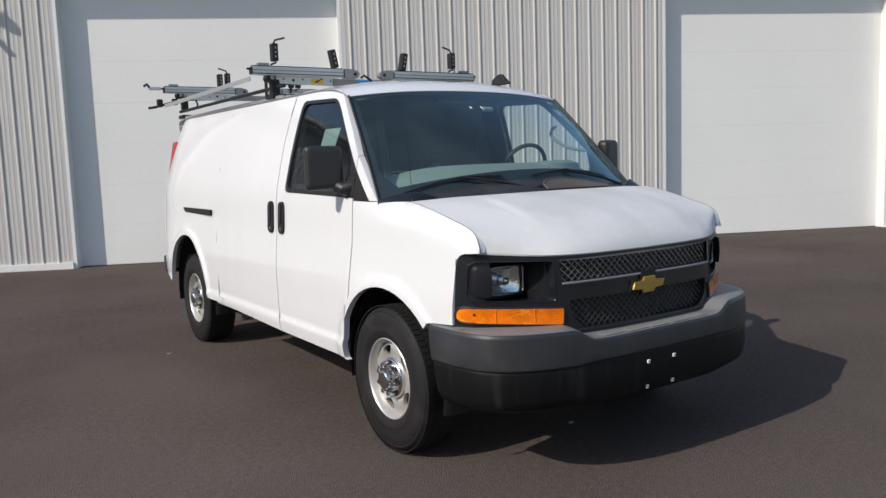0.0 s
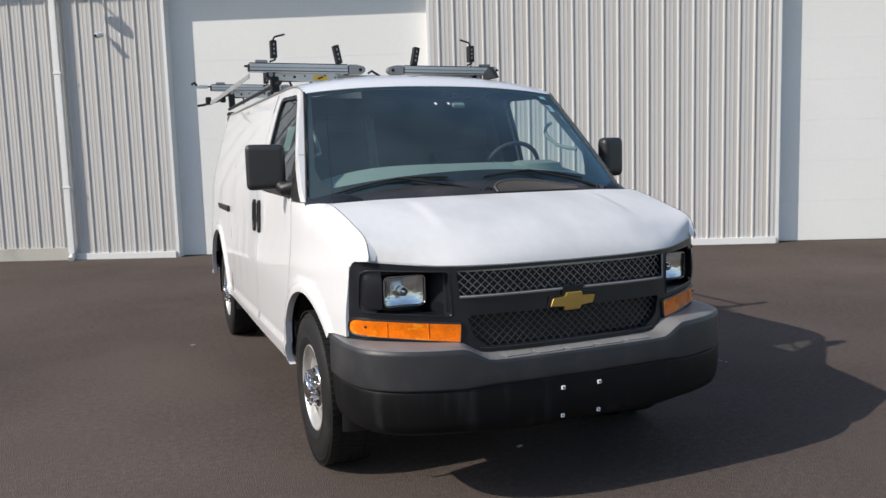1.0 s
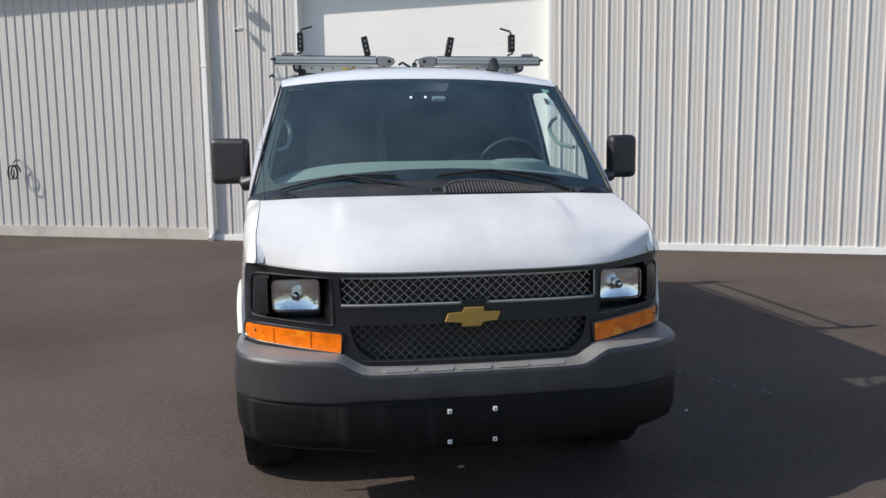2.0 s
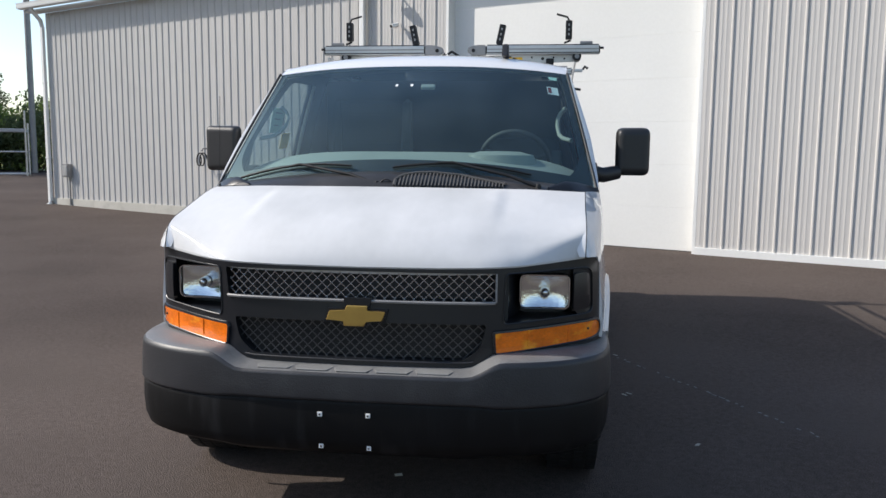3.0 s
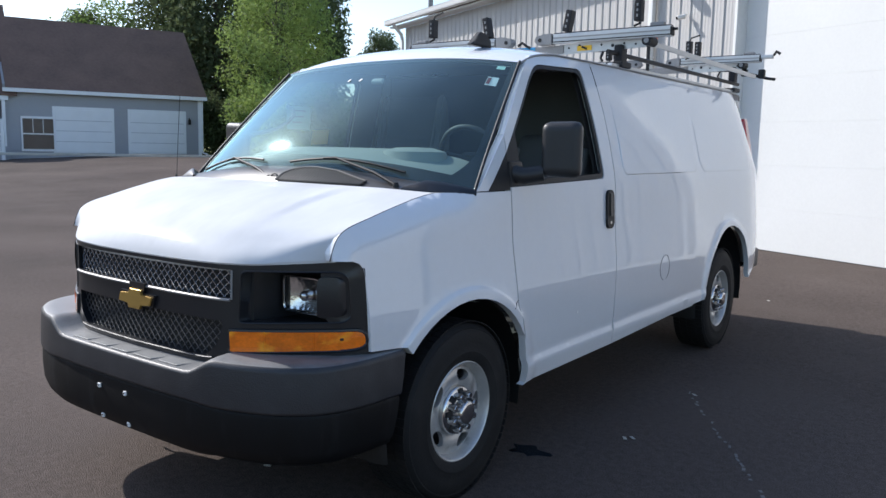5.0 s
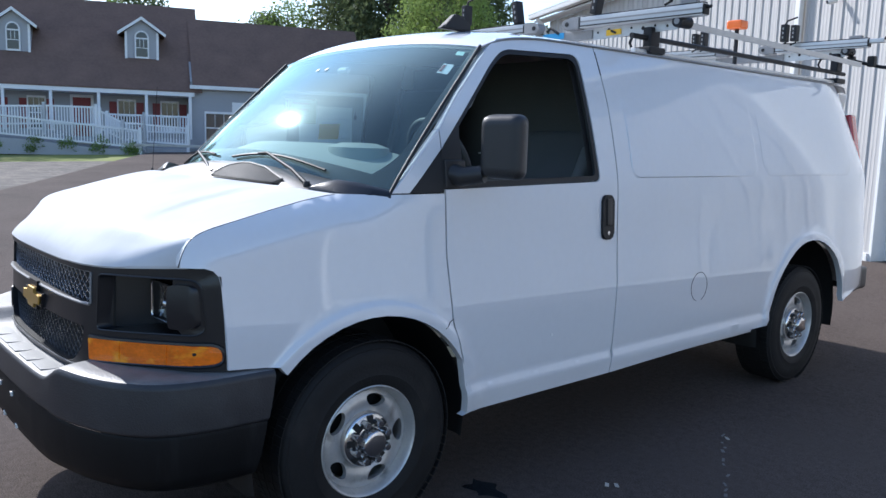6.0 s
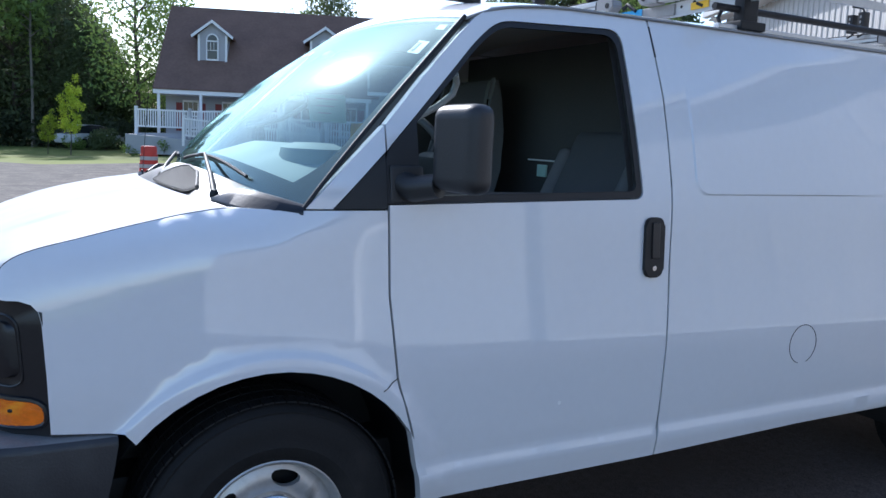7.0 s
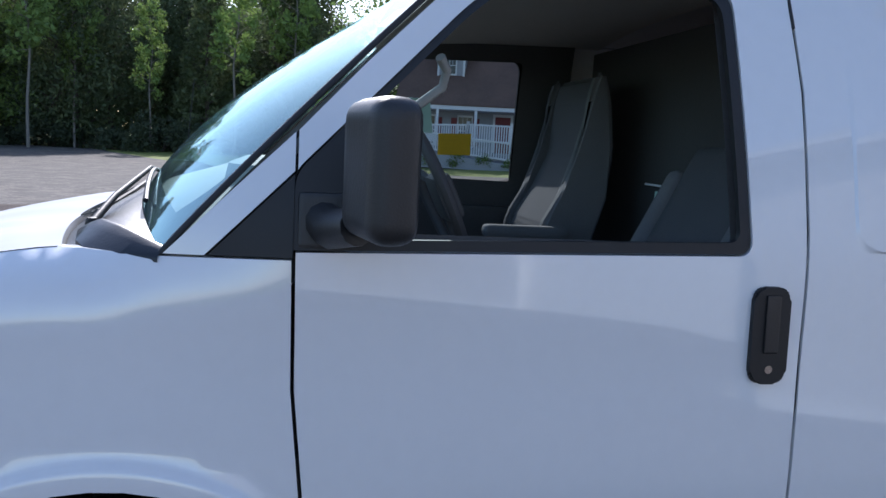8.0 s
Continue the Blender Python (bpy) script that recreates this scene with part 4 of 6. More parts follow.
def wiper(pivot_x, x0, x1, arm_x):
    def at(x, s, lift):
        return Vector(screen_point(x / 0.92, s)) + Vector((0, -0.7, 0.7)) * lift
    blade = [at(x0 + (x1 - x0) * k / 10, 0.022 + 0.030 * math.sin(math.pi * k / 10) + 0.012 * k / 10, 0.012) for k in range(11)]
    wp = part("wiper", tube(blade, 0.0058, 6), M_RACK_BLACK, van, "black windscreen wiper")
    mid = at(arm_x, 0.055, 0.022)
    piv = Vector(bonnet_point(pivot_x / 0.87, 1.0)) + Vector((0, 0.05, 0.012))
    part("wiper_arm", tube([piv, piv.lerp(mid, 0.35) + Vector((0, 0, 0.012)), mid, at(arm_x + (x0 - x1) * 0.12, 0.052, 0.016)], 0.0095, 8, 0.0045), M_RACK_BLACK, wp)
    part("wiper_cap", add_lathe(bmesh.new(), [(0, 0.014), (0.010, 0.012), (0.014, 0.0), (0.014, -0.02)], 14, Matrix.Translation(piv)), M_RACK_BLACK, wp)
    return wp


wiper(-0.08, -0.80, -0.22, -0.48)
wiper(0.66, -0.02, 0.62, 0.26)

# roof
EDGE_Y = (1.645, 1.70, 1.78, 1.90, 2.10, 3.0, 4.4, 5.0, 5.25, 5.36)
EDGE_X = (0.790, 0.790, 0.788, 0.784, 0.778, 0.778, 0.776, 0.768, 0.748, 0.72)
EDGE_Z = (1.903, 1.925, 1.950, 1.968, 1.979, 1.982, 1.982, 1.98, 1.972, 1.94)
MID_Y = (1.60, 1.66, 1.74, 1.88, 2.10, 3.0, 4.4, 5.05, 5.36, 5.48)
MID_Z = (1.945, 1.985, 2.012, 2.035, 2.055, 2.075, 2.075, 2.06, 2.01, 1.95)
rows = []
for i in range(61):
    t = (i / 60) * 9
    ks = list(range(10))
    ey, ex, ez = (smooth_interp(t, ks, q) for q in (EDGE_Y, EDGE_X, EDGE_Z))
    my, mz = smooth_interp(t, ks, MID_Y), smooth_interp(t, ks, MID_Z)
    rows.append([(w * ex, my + (ey - my) * w * w, ez + (mz - ez) * (1 - abs(w) ** 2.5)) for w in (-1 + 2 * j / 32 for j in range(33))])
v, f = grid_py(rows)
part_py("roof", v, f, M_PAINT, van, angle=60)
for sg in (1, -1):
    pts = [(sg * (smooth_interp(t / 4, range(10), EDGE_X) + 0.004), smooth_interp(t / 4, range(10), EDGE_Y), smooth_interp(t / 4, range(10), EDGE_Z) - 0.004) for t in range(37)]
    part("drip_rail", tube(pts, 0.0055, 6), M_RACK_GREY, van, "grey drip rail along the roof edge")
b = bmesh.new()
add_prism(b, [(0, 0), (0.16, 0), (0.155, 0.035), (0.10, 0.06), (0.075, 0.062), (0.03, 0.02)], 0.03, Matrix.Translation((0.472, 1.70, 2.012)) @ Matrix.Scale(1.18, 4) @ Matrix(((0, 0, -1, 0), (1, 0, 0, 0), (0, 1, 0, 0), (0, 0, 0, 1))))
bmesh.ops.bevel(b, geom=b.edges[:], offset=0.006, segments=2, affect="EDGES")
part("roof_antenna", b, M_TRIMBLACK, van, "black fin antenna on the roof")
part("mast_antenna", tube([(-0.849, 0.892, 1.32), (-0.851, 0.905, 1.50), (-0.853, 0.925, 1.74)], 0.0014, 6), M_RACK_BLACK, van, "thin black whip antenna")
part("antenna_base", add_lathe(bmesh.new(), [(0, 0.03), (0.005, 0.028), (0.007, 0.012), (0.013, 0.006), (0.014, -0.02)], 14, pose(-0.849, 0.89, 1.298)), M_TRIMBLACK, van)

# rear end
rear = [(-plain_side(5.45, z) + 0.01, z) for z in (0.55, 0.75, 1.0, 1.3, 1.6, 1.8)] + [(-0.72, 1.93), (-0.4, 1.965), (0, 1.975), (0.4, 1.965), (0.72, 1.93)] + [(plain_side(5.45, z) - 0.01, z) for z in (1.8, 1.6, 1.3, 1.0, 0.75, 0.55)]
panel("rear_door", rear, [], lambda x, z: (x, 5.42 + 0.09 * (1 - (x / 0.85) ** 4) - 0.10 * max(0, z - 1.3) ** 1.5, z), M_PAINT, van, 0.08)
part("rear_bumper", box((0, 5.56, 0.585), (1.80, 0.17, 0.17), 0.03, None, 3), M_BUMPER, van, "dark grey rear bumper")
for sg in (1, -1):
    part("rear_bumper_end", box((sg * 0.885, 5.43, 0.585), (0.07, 0.26, 0.16), 0.03, Matrix.Rotation(sg * 0.2, 4, "Z"), 3), M_BUMPER, van)
    part("tail_lamp", box((sg * 0.800, 5.41, 1.53), (0.06, 0.10, 0.52), 0.02, Matrix.Rotation(-sg * 0.20, 4, "Y"), 3), M_RED_LENS, van, "tall red tail lamp")
part("underbody", box((0, 2.95, 0.43), (1.36, 4.9, 0.16), 0.03), M_BLACK_RUBBER, van)
part("front_underbody", box((0, 0.60, 0.48), (1.1, 0.75, 0.16), 0.03), M_BLACK_RUBBER, van)
for sg in (1, -1):
    part("rocker", box((sg * 0.915, 2.70, 0.455), (0.09, 2.25, 0.07), 0.015), M_PAINT, van)
part("axle", tube([(-0.75, RY, HUB), (0.75, RY, HUB)], 0.06, 12), M_BLACK_RUBBER, van)
part("front_axle", tube([(-0.75, FY, HUB), (0.75, FY, HUB)], 0.05, 12), M_BLACK_RUBBER, van)


# wheels
def wheel(x, y, sg):
    t = part("wheel", add_lathe(bmesh.new(), [(0.05, -0.10), (0.19, -0.10), (0.205, -0.06), (0.205, 0.02)], 36), M_STEEL, van, "silver steel wheel with a chrome centre cap and black tyre")
    t.matrix_world = Matrix.Translation((x, y, HUB)) @ Matrix.Rotation(sg * math.pi / 2, 4, "Y") @ Matrix.Rotation(0.35, 4, "Z")
    prof = [(0.208, -0.11), (0.225, -0.118), (0.30, -0.124), (0.345, -0.118), (0.372, -0.10), (0.381, -0.085), (0.385, -0.05), (0.385, 0.05), (0.381, 0.085), (0.372, 0.10), (0.358, 0.113), (0.352, 0.112), (0.345, 0.117), (0.30, 0.124), (0.262, 0.121), (0.258, 0.123), (0.24, 0.120), (0.225, 0.114), (0.208, 0.105), (0.206, 0.05)]
    tyre = part("tyre", add_lathe(bmesh.new(), prof, 64), M_TYRE, t, "worn black tyre")
    bm = bmesh.new()
    for k in range(72):
        for j, xx in enumerate((-0.085, -0.032, 0.032, 0.085)):
            a = 2 * math.pi * (k + 0.5 * (j % 2)) / 72
            add_box(bm, (0.3850 * math.cos(a), 0.3850 * math.sin(a), xx), (0.005, 0.029, 0.046), 0, Matrix.Rotation(a, 4, "Z"))
    tagged(part("tread", bm, M_TYRE, tyre), kind="stuff")
    # disc with five hand holes
    n = 80
    rim = [(0.213, 0.100), (0.217, 0.108), (0.212, 0.112), (0.203, 0.106), (0.198, 0.085), (0.192, 0.066)]
    part("rim", add_lathe(bmesh.new(), rim + [(0.196, 0.0)], 56), M_STEEL, t)

    def disc(a, b):
        r = math.hypot(a, b)
        return (a, b, smooth_interp(r, (0.0, 0.075, 0.10, 0.125, 0.155, 0.180, 0.194), (0.055, 0.055, 0.062, 0.078, 0.082, 0.072, 0.066)))
    outer = [(0.194 * math.cos(2 * math.pi * k / 56), 0.194 * math.sin(2 * math.pi * k / 56)) for k in range(56)]
    holes = []
    for k in range(5):
        c = 2 * math.pi * k / 5
        hole = []
        for i in range(16):
            q = 2 * math.pi * i / 16
            rr, tt = 0.151 + 0.025 * math.cos(q), (0.044 + 0.010 * math.cos(q)) * math.sin(q)
            hole.append((rr * math.cos(c) - tt * math.sin(c), rr * math.sin(c) + tt * math.cos(c)))
        holes.append(hole)
    panel("wheel_disc", outer, holes, disc, M_STEEL, t, 0.016, lambda a, b: (a, b, disc(a, b)[2] - 0.022))
    part("brake_drum", add_lathe(bmesh.new(), [(0, 0.0), (0.17, 0.0), (0.17, -0.08)], 32), M_BLACK_RUBBER, t)
    cap = part("centre_cap", add_lathe(bmesh.new(), [(0.108, 0.055), (0.107, 0.085), (0.098, 0.096), (0.056, 0.106), (0.050, 0.140), (0.044, 0.146), (0.030, 0.148), (0, 0.149)], 40), M_CHROME, t, "chrome centre cap with lug covers")
    for k in range(8):
        a = 2 * math.pi * k / 8
        part("lug_cover", add_lathe(bmesh.new(), [(0.0165, 0.07), (0.0165, 0.126), (0.012, 0.134), (0, 0.135)], 12, Matrix.Translation((0.074 * math.cos(a), 0.074 * math.sin(a), 0))), M_CHROME, cap)
    for k in range(8):
        a = 2 * math.pi * (k + 0.5) / 8
        part("cap_slot", box((0.076 * math.cos(a), 0.076 * math.sin(a), 0.099), (0.044, 0.026, 0.012), 0.003, Matrix.Rotation(a, 4, "Z")), M_BLACK_RUBBER, cap)
    return t


for y in (FY, RY):
    for sg in (1, -1):
        wheel(sg * 0.835 - (0.022 if sg < 0 and y == FY else 0.0), y, sg)


# front end
def front_panel(name, outline, holes, lift, material, parent, step=0.03, depth=0.02, label=""):
    return panel(name, outline, holes, lambda x, z: (x, nose_y(x, z) - lift, z), material, parent, step, lambda x, z: (x, nose_y(x, z) - lift + depth, z), label)


def mirror_pts(pts):
    return [(-x, z) for x, z in pts[::-1]]


half = [(0, 0.684), (0.3, 0.685), (0.47, 0.69), (0.56, 0.715), (0.75, 0.725), (0.927, 0.745), (0.921, 0.90), (0.911, 1.03), (0.908, 1.058), (0.899, 1.077), (0.880, 1.087), (0.85, 1.089), (0.6, 1.066), (0.3, 1.060), (0, 1.058)]
surround = half[:-1] + [(0, 1.058)] + mirror_pts(half)[1:-1]
upper = round_outline([(-0.513, 0.938), (0.513, 0.938), (0.525, 1.042), (-0.525, 1.042)], 0.012, 3)
lower = round_outline([(-0.40, 0.715), (0.40, 0.715), (0.465, 0.765), (0.485, 0.852), (-0.485, 0.852), (-0.465, 0.765)], [0.02, 0.02, 0.03, 0.012, 0.012, 0.03], 3)
bucket = round_outline([(0.545, 0.850), (0.886, 0.866), (0.878, 1.048), (0.552, 1.040)], [0.02, 0.03, 0.035, 0.02], 5)


def bucket_back(x):
    return interp(abs(x), (0.545, 0.56, 0.60, 0.795, 0.803, 0.83, 0.87, 0.893), (0.20, 0.27, 0.40, 0.40, 0.321, 0.341, 0.374, 0.408))


pts_holes = [upper, lower, bucket, mirror_pts(bucket)]
fascia = panel("grille_surround", surround, pts_holes, lambda x, z: (x, nose_y(x, z), z), M_CHARCOAL, van, 0.03,
               lambda x, z: (x, (bucket_back(x) if abs(x) > 0.54 and 0.846 < z < 1.051 and abs(x) < 0.89 else nose_y(x, z) + 0.05), z), "charcoal plastic grille surround")


def lattice(name, z0, z1, xl, xh, back, material):
    """Diamond mesh between two heights, narrowing from xh at the top to xl at the foot."""
    bm = bmesh.new()
    pitch, k = 0.0370, 1.05
    n = int(2 * xh / pitch) + 10
    for d in (1, -1):
        for i in range(-6, n + 6):
            xa = -xh - 0.16 + i * pitch
            pts = []
            for q in range(13):
                z = z0 + (z1 - z0) * q / 12
                x = xa + d * k * (z - z0) + (0 if d > 0 else 0.16)
                lim = xl + (xh - xl) * min(1.0, (z - z0) / (z1 - z0) / 0.45)
                if abs(x) <= lim:
                    pts.append((x, nose_y(x, z) + back + (0.004 if d > 0 else 0), z))
            if len(pts) > 1:
                add_tube(bm, pts, 0.0025, 4)
    return part(name, bm, material, fascia, "silver-edged diamond mesh")


lattice("upper_mesh", 0.936, 1.044, 0.52, 0.52, 0.016, M_MESH)
lattice("lower_mesh", 0.713, 0.855, 0.40, 0.483, 0.020, M_MESH_SHADED)
panel("mesh_backing", [(-0.56, 0.70), (0.56, 0.70), (0.56, 1.05), (-0.56, 1.05)], [], lambda x, z: (x, nose_y(x, z) + 0.05, z), M_BLACK_RUBBER, fascia, 0.05)
bm = bmesh.new()
add_tube(bm, [(x, nose_y(x, 0.932) - 0.003, 0.932) for x in np.linspace(-0.515, 0.515, 25)], 0.006, 6)
add_tube(bm, [(0.519, nose_y(0.519, z) - 0.002, z) for z in np.linspace(0.934, 1.04, 6)], 0.004, 6)
part("chrome_strip", bm, M_RACK_GREY, fascia, "thin satin grey strip")
bm = bmesh.new()
add_tube(bm, [(x, nose_y(x, 0.709) - 0.004, 0.709 + 0.10 * max(0, abs(x) - 0.40)) for x in np.linspace(-0.44, 0.44, 25)], 0.004, 6)
part("lower_strip", bm, M_BUMPER, fascia)
UP = Matrix(((1, 0, 0, 0), (0, 0, -1, 0), (0, 1, 0, 0), (0, 0, 0, 1)))
b = add_prism(bmesh.new(), [(-0.122, -0.026), (-0.045, -0.026), (-0.05, -0.047), (0.04, -0.047), (0.046, -0.026), (0.108, -0.026), (0.122, 0.026), (0.048, 0.026), (0.06, 0.066), (-0.045, 0.066), (-0.046, 0.026), (-0.108, 0.026)], 0.012, Matrix.Translation((0, 0.112, 0.878)) @ UP)
part("emblem_pad", b, M_CHARCOAL, fascia)
b = add_prism(bmesh.new(), [(-0.113, -0.018), (-0.042, -0.018), (-0.046, -0.039), (0.034, -0.039), (0.038, -0.018), (0.099, -0.018), (0.113, 0.018), (0.042, 0.018), (0.046, 0.039), (-0.034, 0.039), (-0.038, 0.018), (-0.099, 0.018)], 0.010, Matrix.Translation((0, 0.100, 0.878)) @ UP)
bmesh.ops.bevel(b, geom=b.edges[:], offset=0.003, segments=1, affect="EDGES")
part("emblem", b, M_GOLD, fascia, "plain gold cross-shaped emblem")

for sg in (1, -1):
    bk = bucket if sg > 0 else mirror_pts(bucket)
    panel("lamp_bucket", bk, [], lambda x, z: (x, bucket_back(x) - 0.002, z), M_CHARCOAL, fascia, 0.03, None, "", 35.0, (), [[(sg * xx, 0.86 + 0.02 * k) for k in range(10)] for xx in (0.60, 0.795, 0.803, 0.815)])
    blank = round_outline([(sg * 0.808, 0.884), (sg * 0.876, 0.886), (sg * 0.868, 1.032), (sg * 0.808, 1.028)][::sg], [0.012, 0.03, 0.03, 0.012][::sg], 5)
    panel("blank_panel", blank, [], lambda x, z: (x, nose_y(x, z) - 0.003 - 0.020 * min(1.0, max(0.0, (0.878 - abs(x)) / 0.07)) ** 0.8 - 0.006 * max(0.0, 1 - ((z - 0.957) / 0.07) ** 2), z), M_CHARCOAL, fascia, 0.012, lambda x, z: (x, nose_y(x, z) + 0.02, z), "blank moulded panel beside the headlamp")
    edge = dense(bk, 0.03)
    part("bezel_rim", tube([(a, nose_y(a, c) - 0.001, c) for a, c in edge + edge[:1]], 0.0032, 6), M_CHARCOAL, fascia)
    rect = round_outline([(sg * 0.602, 0.884), (sg * 0.791, 0.887), (sg * 0.791, 1.016), (sg * 0.602, 1.014)][::sg], 0.024, 5)
    lamp = panel("headlamp", rect, [], lambda x, z: (x, 0.338 + 0.034 * (1 - ((x - sg * 0.701) / 0.12) ** 2) * (1 - ((z - 0.951) / 0.10) ** 2) + 0.002 * math.cos(260 * x), z), M_LAMP_BOWL, fascia, 0.012, None, "clear rectangular sealed headlamp")
    panel("lens", rect, [], lambda x, z: (x, 0.326 - 0.010 * (1 - ((x - sg * 0.701) / 0.1) ** 2) * (1 - ((z - 0.951) / 0.07) ** 2), z), M_CLEAR, lamp, 0.02, None)
    rim = [(p[0], p[1]) for p in rect]
    part("lamp_ring", tube([(a, 0.327, c) for a, c in rect + rect[:1]], 0.0045, 6), M_CHROME, lamp)
    v, f = grid_py([[(a, y, c) for a, c in rect + rect[:1]] for y in (0.329, 0.398)])
    part("bulb_shield", add_lathe(bmesh.new(), [(0, 0.02), (0.012, 0.018), (0.02, 0.008), (0.022, -0.02)], 16, Matrix.Translation((sg * 0.697, 0.345, 0.945)) @ Matrix.Rotation(math.pi / 2, 4, "X")), M_CHROME, lamp)
    part_py("lamp_housing", v, f, M_CHARCOAL, lamp)
    mk = round_outline([(sg * 0.518, 0.742), (sg * 0.918, 0.765), (sg * 0.914, 0.838), (sg * 0.512, 0.822)][::sg], [0.012, 0.03, 0.03, 0.012][::sg], 4)
    mark = front_panel("marker_lamp", mk, [], 0.010, M_AMBER, fascia, 0.03, 0.03, "amber corner marker lamp")
    ring = dense(mk, 0.02)
    part("marker_ring", tube([(a, nose_y(a, c) - 0.004, c) for a, c in ring + ring[:1]], 0.007, 6), M_CHARCOAL, mark)
    for xx in (0.64, 0.79):
        part("lens_rib", tube([(sg * xx, nose_y(xx, z) - 0.0105, z) for z in np.linspace(0.762, 0.825, 4)], 0.003, 6), M_AMBER, mark)

    part("bulb_spot", add_lathe(bmesh.new(), [(0, 0.011), (0.004, 0.010), (0.006, 0.0)], 10, Matrix.Translation((sg * 0.868, nose_y(0.868, 0.8) - 0.004, 0.805)) @ Matrix.Rotation(math.pi / 2, 4, "X")), M_TRIMBLACK, mark)

# front bumper
PLAN = [(-0.968, 0.60), (-0.962, 0.42), (-0.945, 0.31), (-0.91, 0.222), (-0.84, 0.148), (-0.74, 0.088), (-0.62, 0.045), (-0.50, 0.020), (-0.30, 0.004), (0, 0.0)]
PLAN = PLAN + [(-x, y) for x, y in PLAN[-2::-1]]


def bumper_part(name, prof, material, label):
    ks = list(range(len(PLAN)))
    line = [Vector((smooth_interp(t / 6, ks, [p[0] for p in PLAN]), smooth_interp(t / 6, ks, [p[1] for p in PLAN]))) for t in range(6 * (len(PLAN) - 1) + 1)]
    rows = []
    for i, p in enumerate(line):
        d = (line[min(i + 1, len(line) - 1)] - line[max(i - 1, 0)]).normalized()
        nrm = Vector((d.y, -d.x))
        e = min(1.0, max(0.0, (abs(p.x) - 0.42) / 0.14))
        e = e * e * (3 - 2 * e)
        row = []
        for o, z, oc, zc in prof:
            oo, zz = oc + (o - oc) * e, zc + (z - zc) * e
            back = max(0.0, (p.y - 0.40) / 0.20) * 0.22 * max(0.0, 0.70 - zz)      # the ends are cut on a slant above the tyres
            row.append((p.x + nrm.x * oo, p.y + nrm.y * oo - back, zz))
        rows.append(row)
    v, f = grid_py(rows)
    return part_py(name, v, f, material, van, label, 40)


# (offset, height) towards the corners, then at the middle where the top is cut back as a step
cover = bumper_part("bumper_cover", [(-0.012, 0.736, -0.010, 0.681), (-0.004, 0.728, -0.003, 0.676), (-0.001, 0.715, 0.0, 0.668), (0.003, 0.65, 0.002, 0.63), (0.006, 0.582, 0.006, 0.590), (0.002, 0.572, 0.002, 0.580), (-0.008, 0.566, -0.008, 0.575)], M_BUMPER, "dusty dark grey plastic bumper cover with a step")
top = bumper_part("bumper_top", [(-0.20, 0.744, -0.16, 0.692), (-0.06, 0.744, -0.105, 0.690), (-0.026, 0.741, -0.026, 0.684), (-0.012, 0.736, -0.010, 0.681)], M_BUMPER_TOP, "faded bumper step, coloured lighter for the sun on it")
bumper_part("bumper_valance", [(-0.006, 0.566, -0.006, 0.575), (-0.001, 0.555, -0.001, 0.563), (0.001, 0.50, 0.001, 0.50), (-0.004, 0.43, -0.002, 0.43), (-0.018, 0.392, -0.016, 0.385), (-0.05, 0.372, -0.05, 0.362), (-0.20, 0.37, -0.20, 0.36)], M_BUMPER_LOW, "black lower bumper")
for k in range(5):
    x = -0.30 + 0.15 * k
    b = add_prism(bmesh.new(), [(-0.0735, 0.0), (-0.057, -0.042), (0.057, -0.042), (0.0735, 0.0), (0.057, 0.042), (-0.057, 0.042)], 0.004, Matrix.Translation((x, 0.060 + 0.12 * x * x, 0.6845)))
    bmesh.ops.bevel(b, geom=b.edges[:], offset=0.0015, segments=1, affect="EDGES")
    part("step_pad", b, M_PAD, top)
for x, z in ((-0.112, 0.528), (0.068, 0.530), (-0.111, 0.403), (0.069, 0.403)):
    bl = part("plate_bolt", box((x, -0.003 + (0.012 if z < 0.45 else 0), z), (0.017, 0.008, 0.017), 0.002), M_WHITE_PLAIN, van, "white square plate fastener")
    part("bolt_hole", tube([(x, -0.0065 + (0.012 if z < 0.45 else 0), z), (x, -0.0085 + (0.012 if z < 0.45 else 0), z)], 0.0035, 8), M_BLACK_RUBBER, bl)

# cabin
part("cabin_floor", box((0, 2.04, 0.60), (1.75, 1.12, 0.04)), M_CABIN_DARK, van)
part("bulkhead", box((0, 2.56, 1.27), (1.56, 0.03, 1.36), 0.01), M_CABIN_DARK, van, "dark bulkhead behind the seats")
part("bulkhead_rail", tube([(-0.125, 2.528, 1.445), (0.135, 2.528, 1.444)], 0.004, 8), M_WHITE_PLAIN, van, "thin bright rail on the bulkhead")
part("hang_tag", box((-0.02, 2.537, 1.397), (0.07, 0.012, 0.056), 0.003), M_MINT, van, "pale blue hanging tag")
part("firewall", box((0, 0.98, 0.87), (0.98, 0.04, 0.52)), M_CABIN_DARK, van)
rows = []
for i in range(21):
    w = -1 + 2 * i / 20
    a = Vector(screen_point(w * 0.97, 0.03)) + Vector((0, 0.02, -0.012))
    d = 0.30 + 0.05 * (1 - w * w)
    zt = 1.485 - 0.10 * w ** 4
    rows.append([tuple(a), (a.x * 0.98, a.y + d * 0.5, (a.z + zt) / 2 + 0.012), (a.x * 0.96, a.y + d * 0.85, zt), (a.x * 0.95, a.y + d, zt - 0.008), (a.x * 0.95, a.y + d + 0.05, zt - 0.06), (a.x * 0.95, a.y + d + 0.02, 1.05), (a.x * 0.95, a.y + d - 0.12, 0.80)])
v, f = grid_py(rows)
dash = part_py("dashboard", v, f, M_CABIN, van, "grey-beige dashboard", 50)
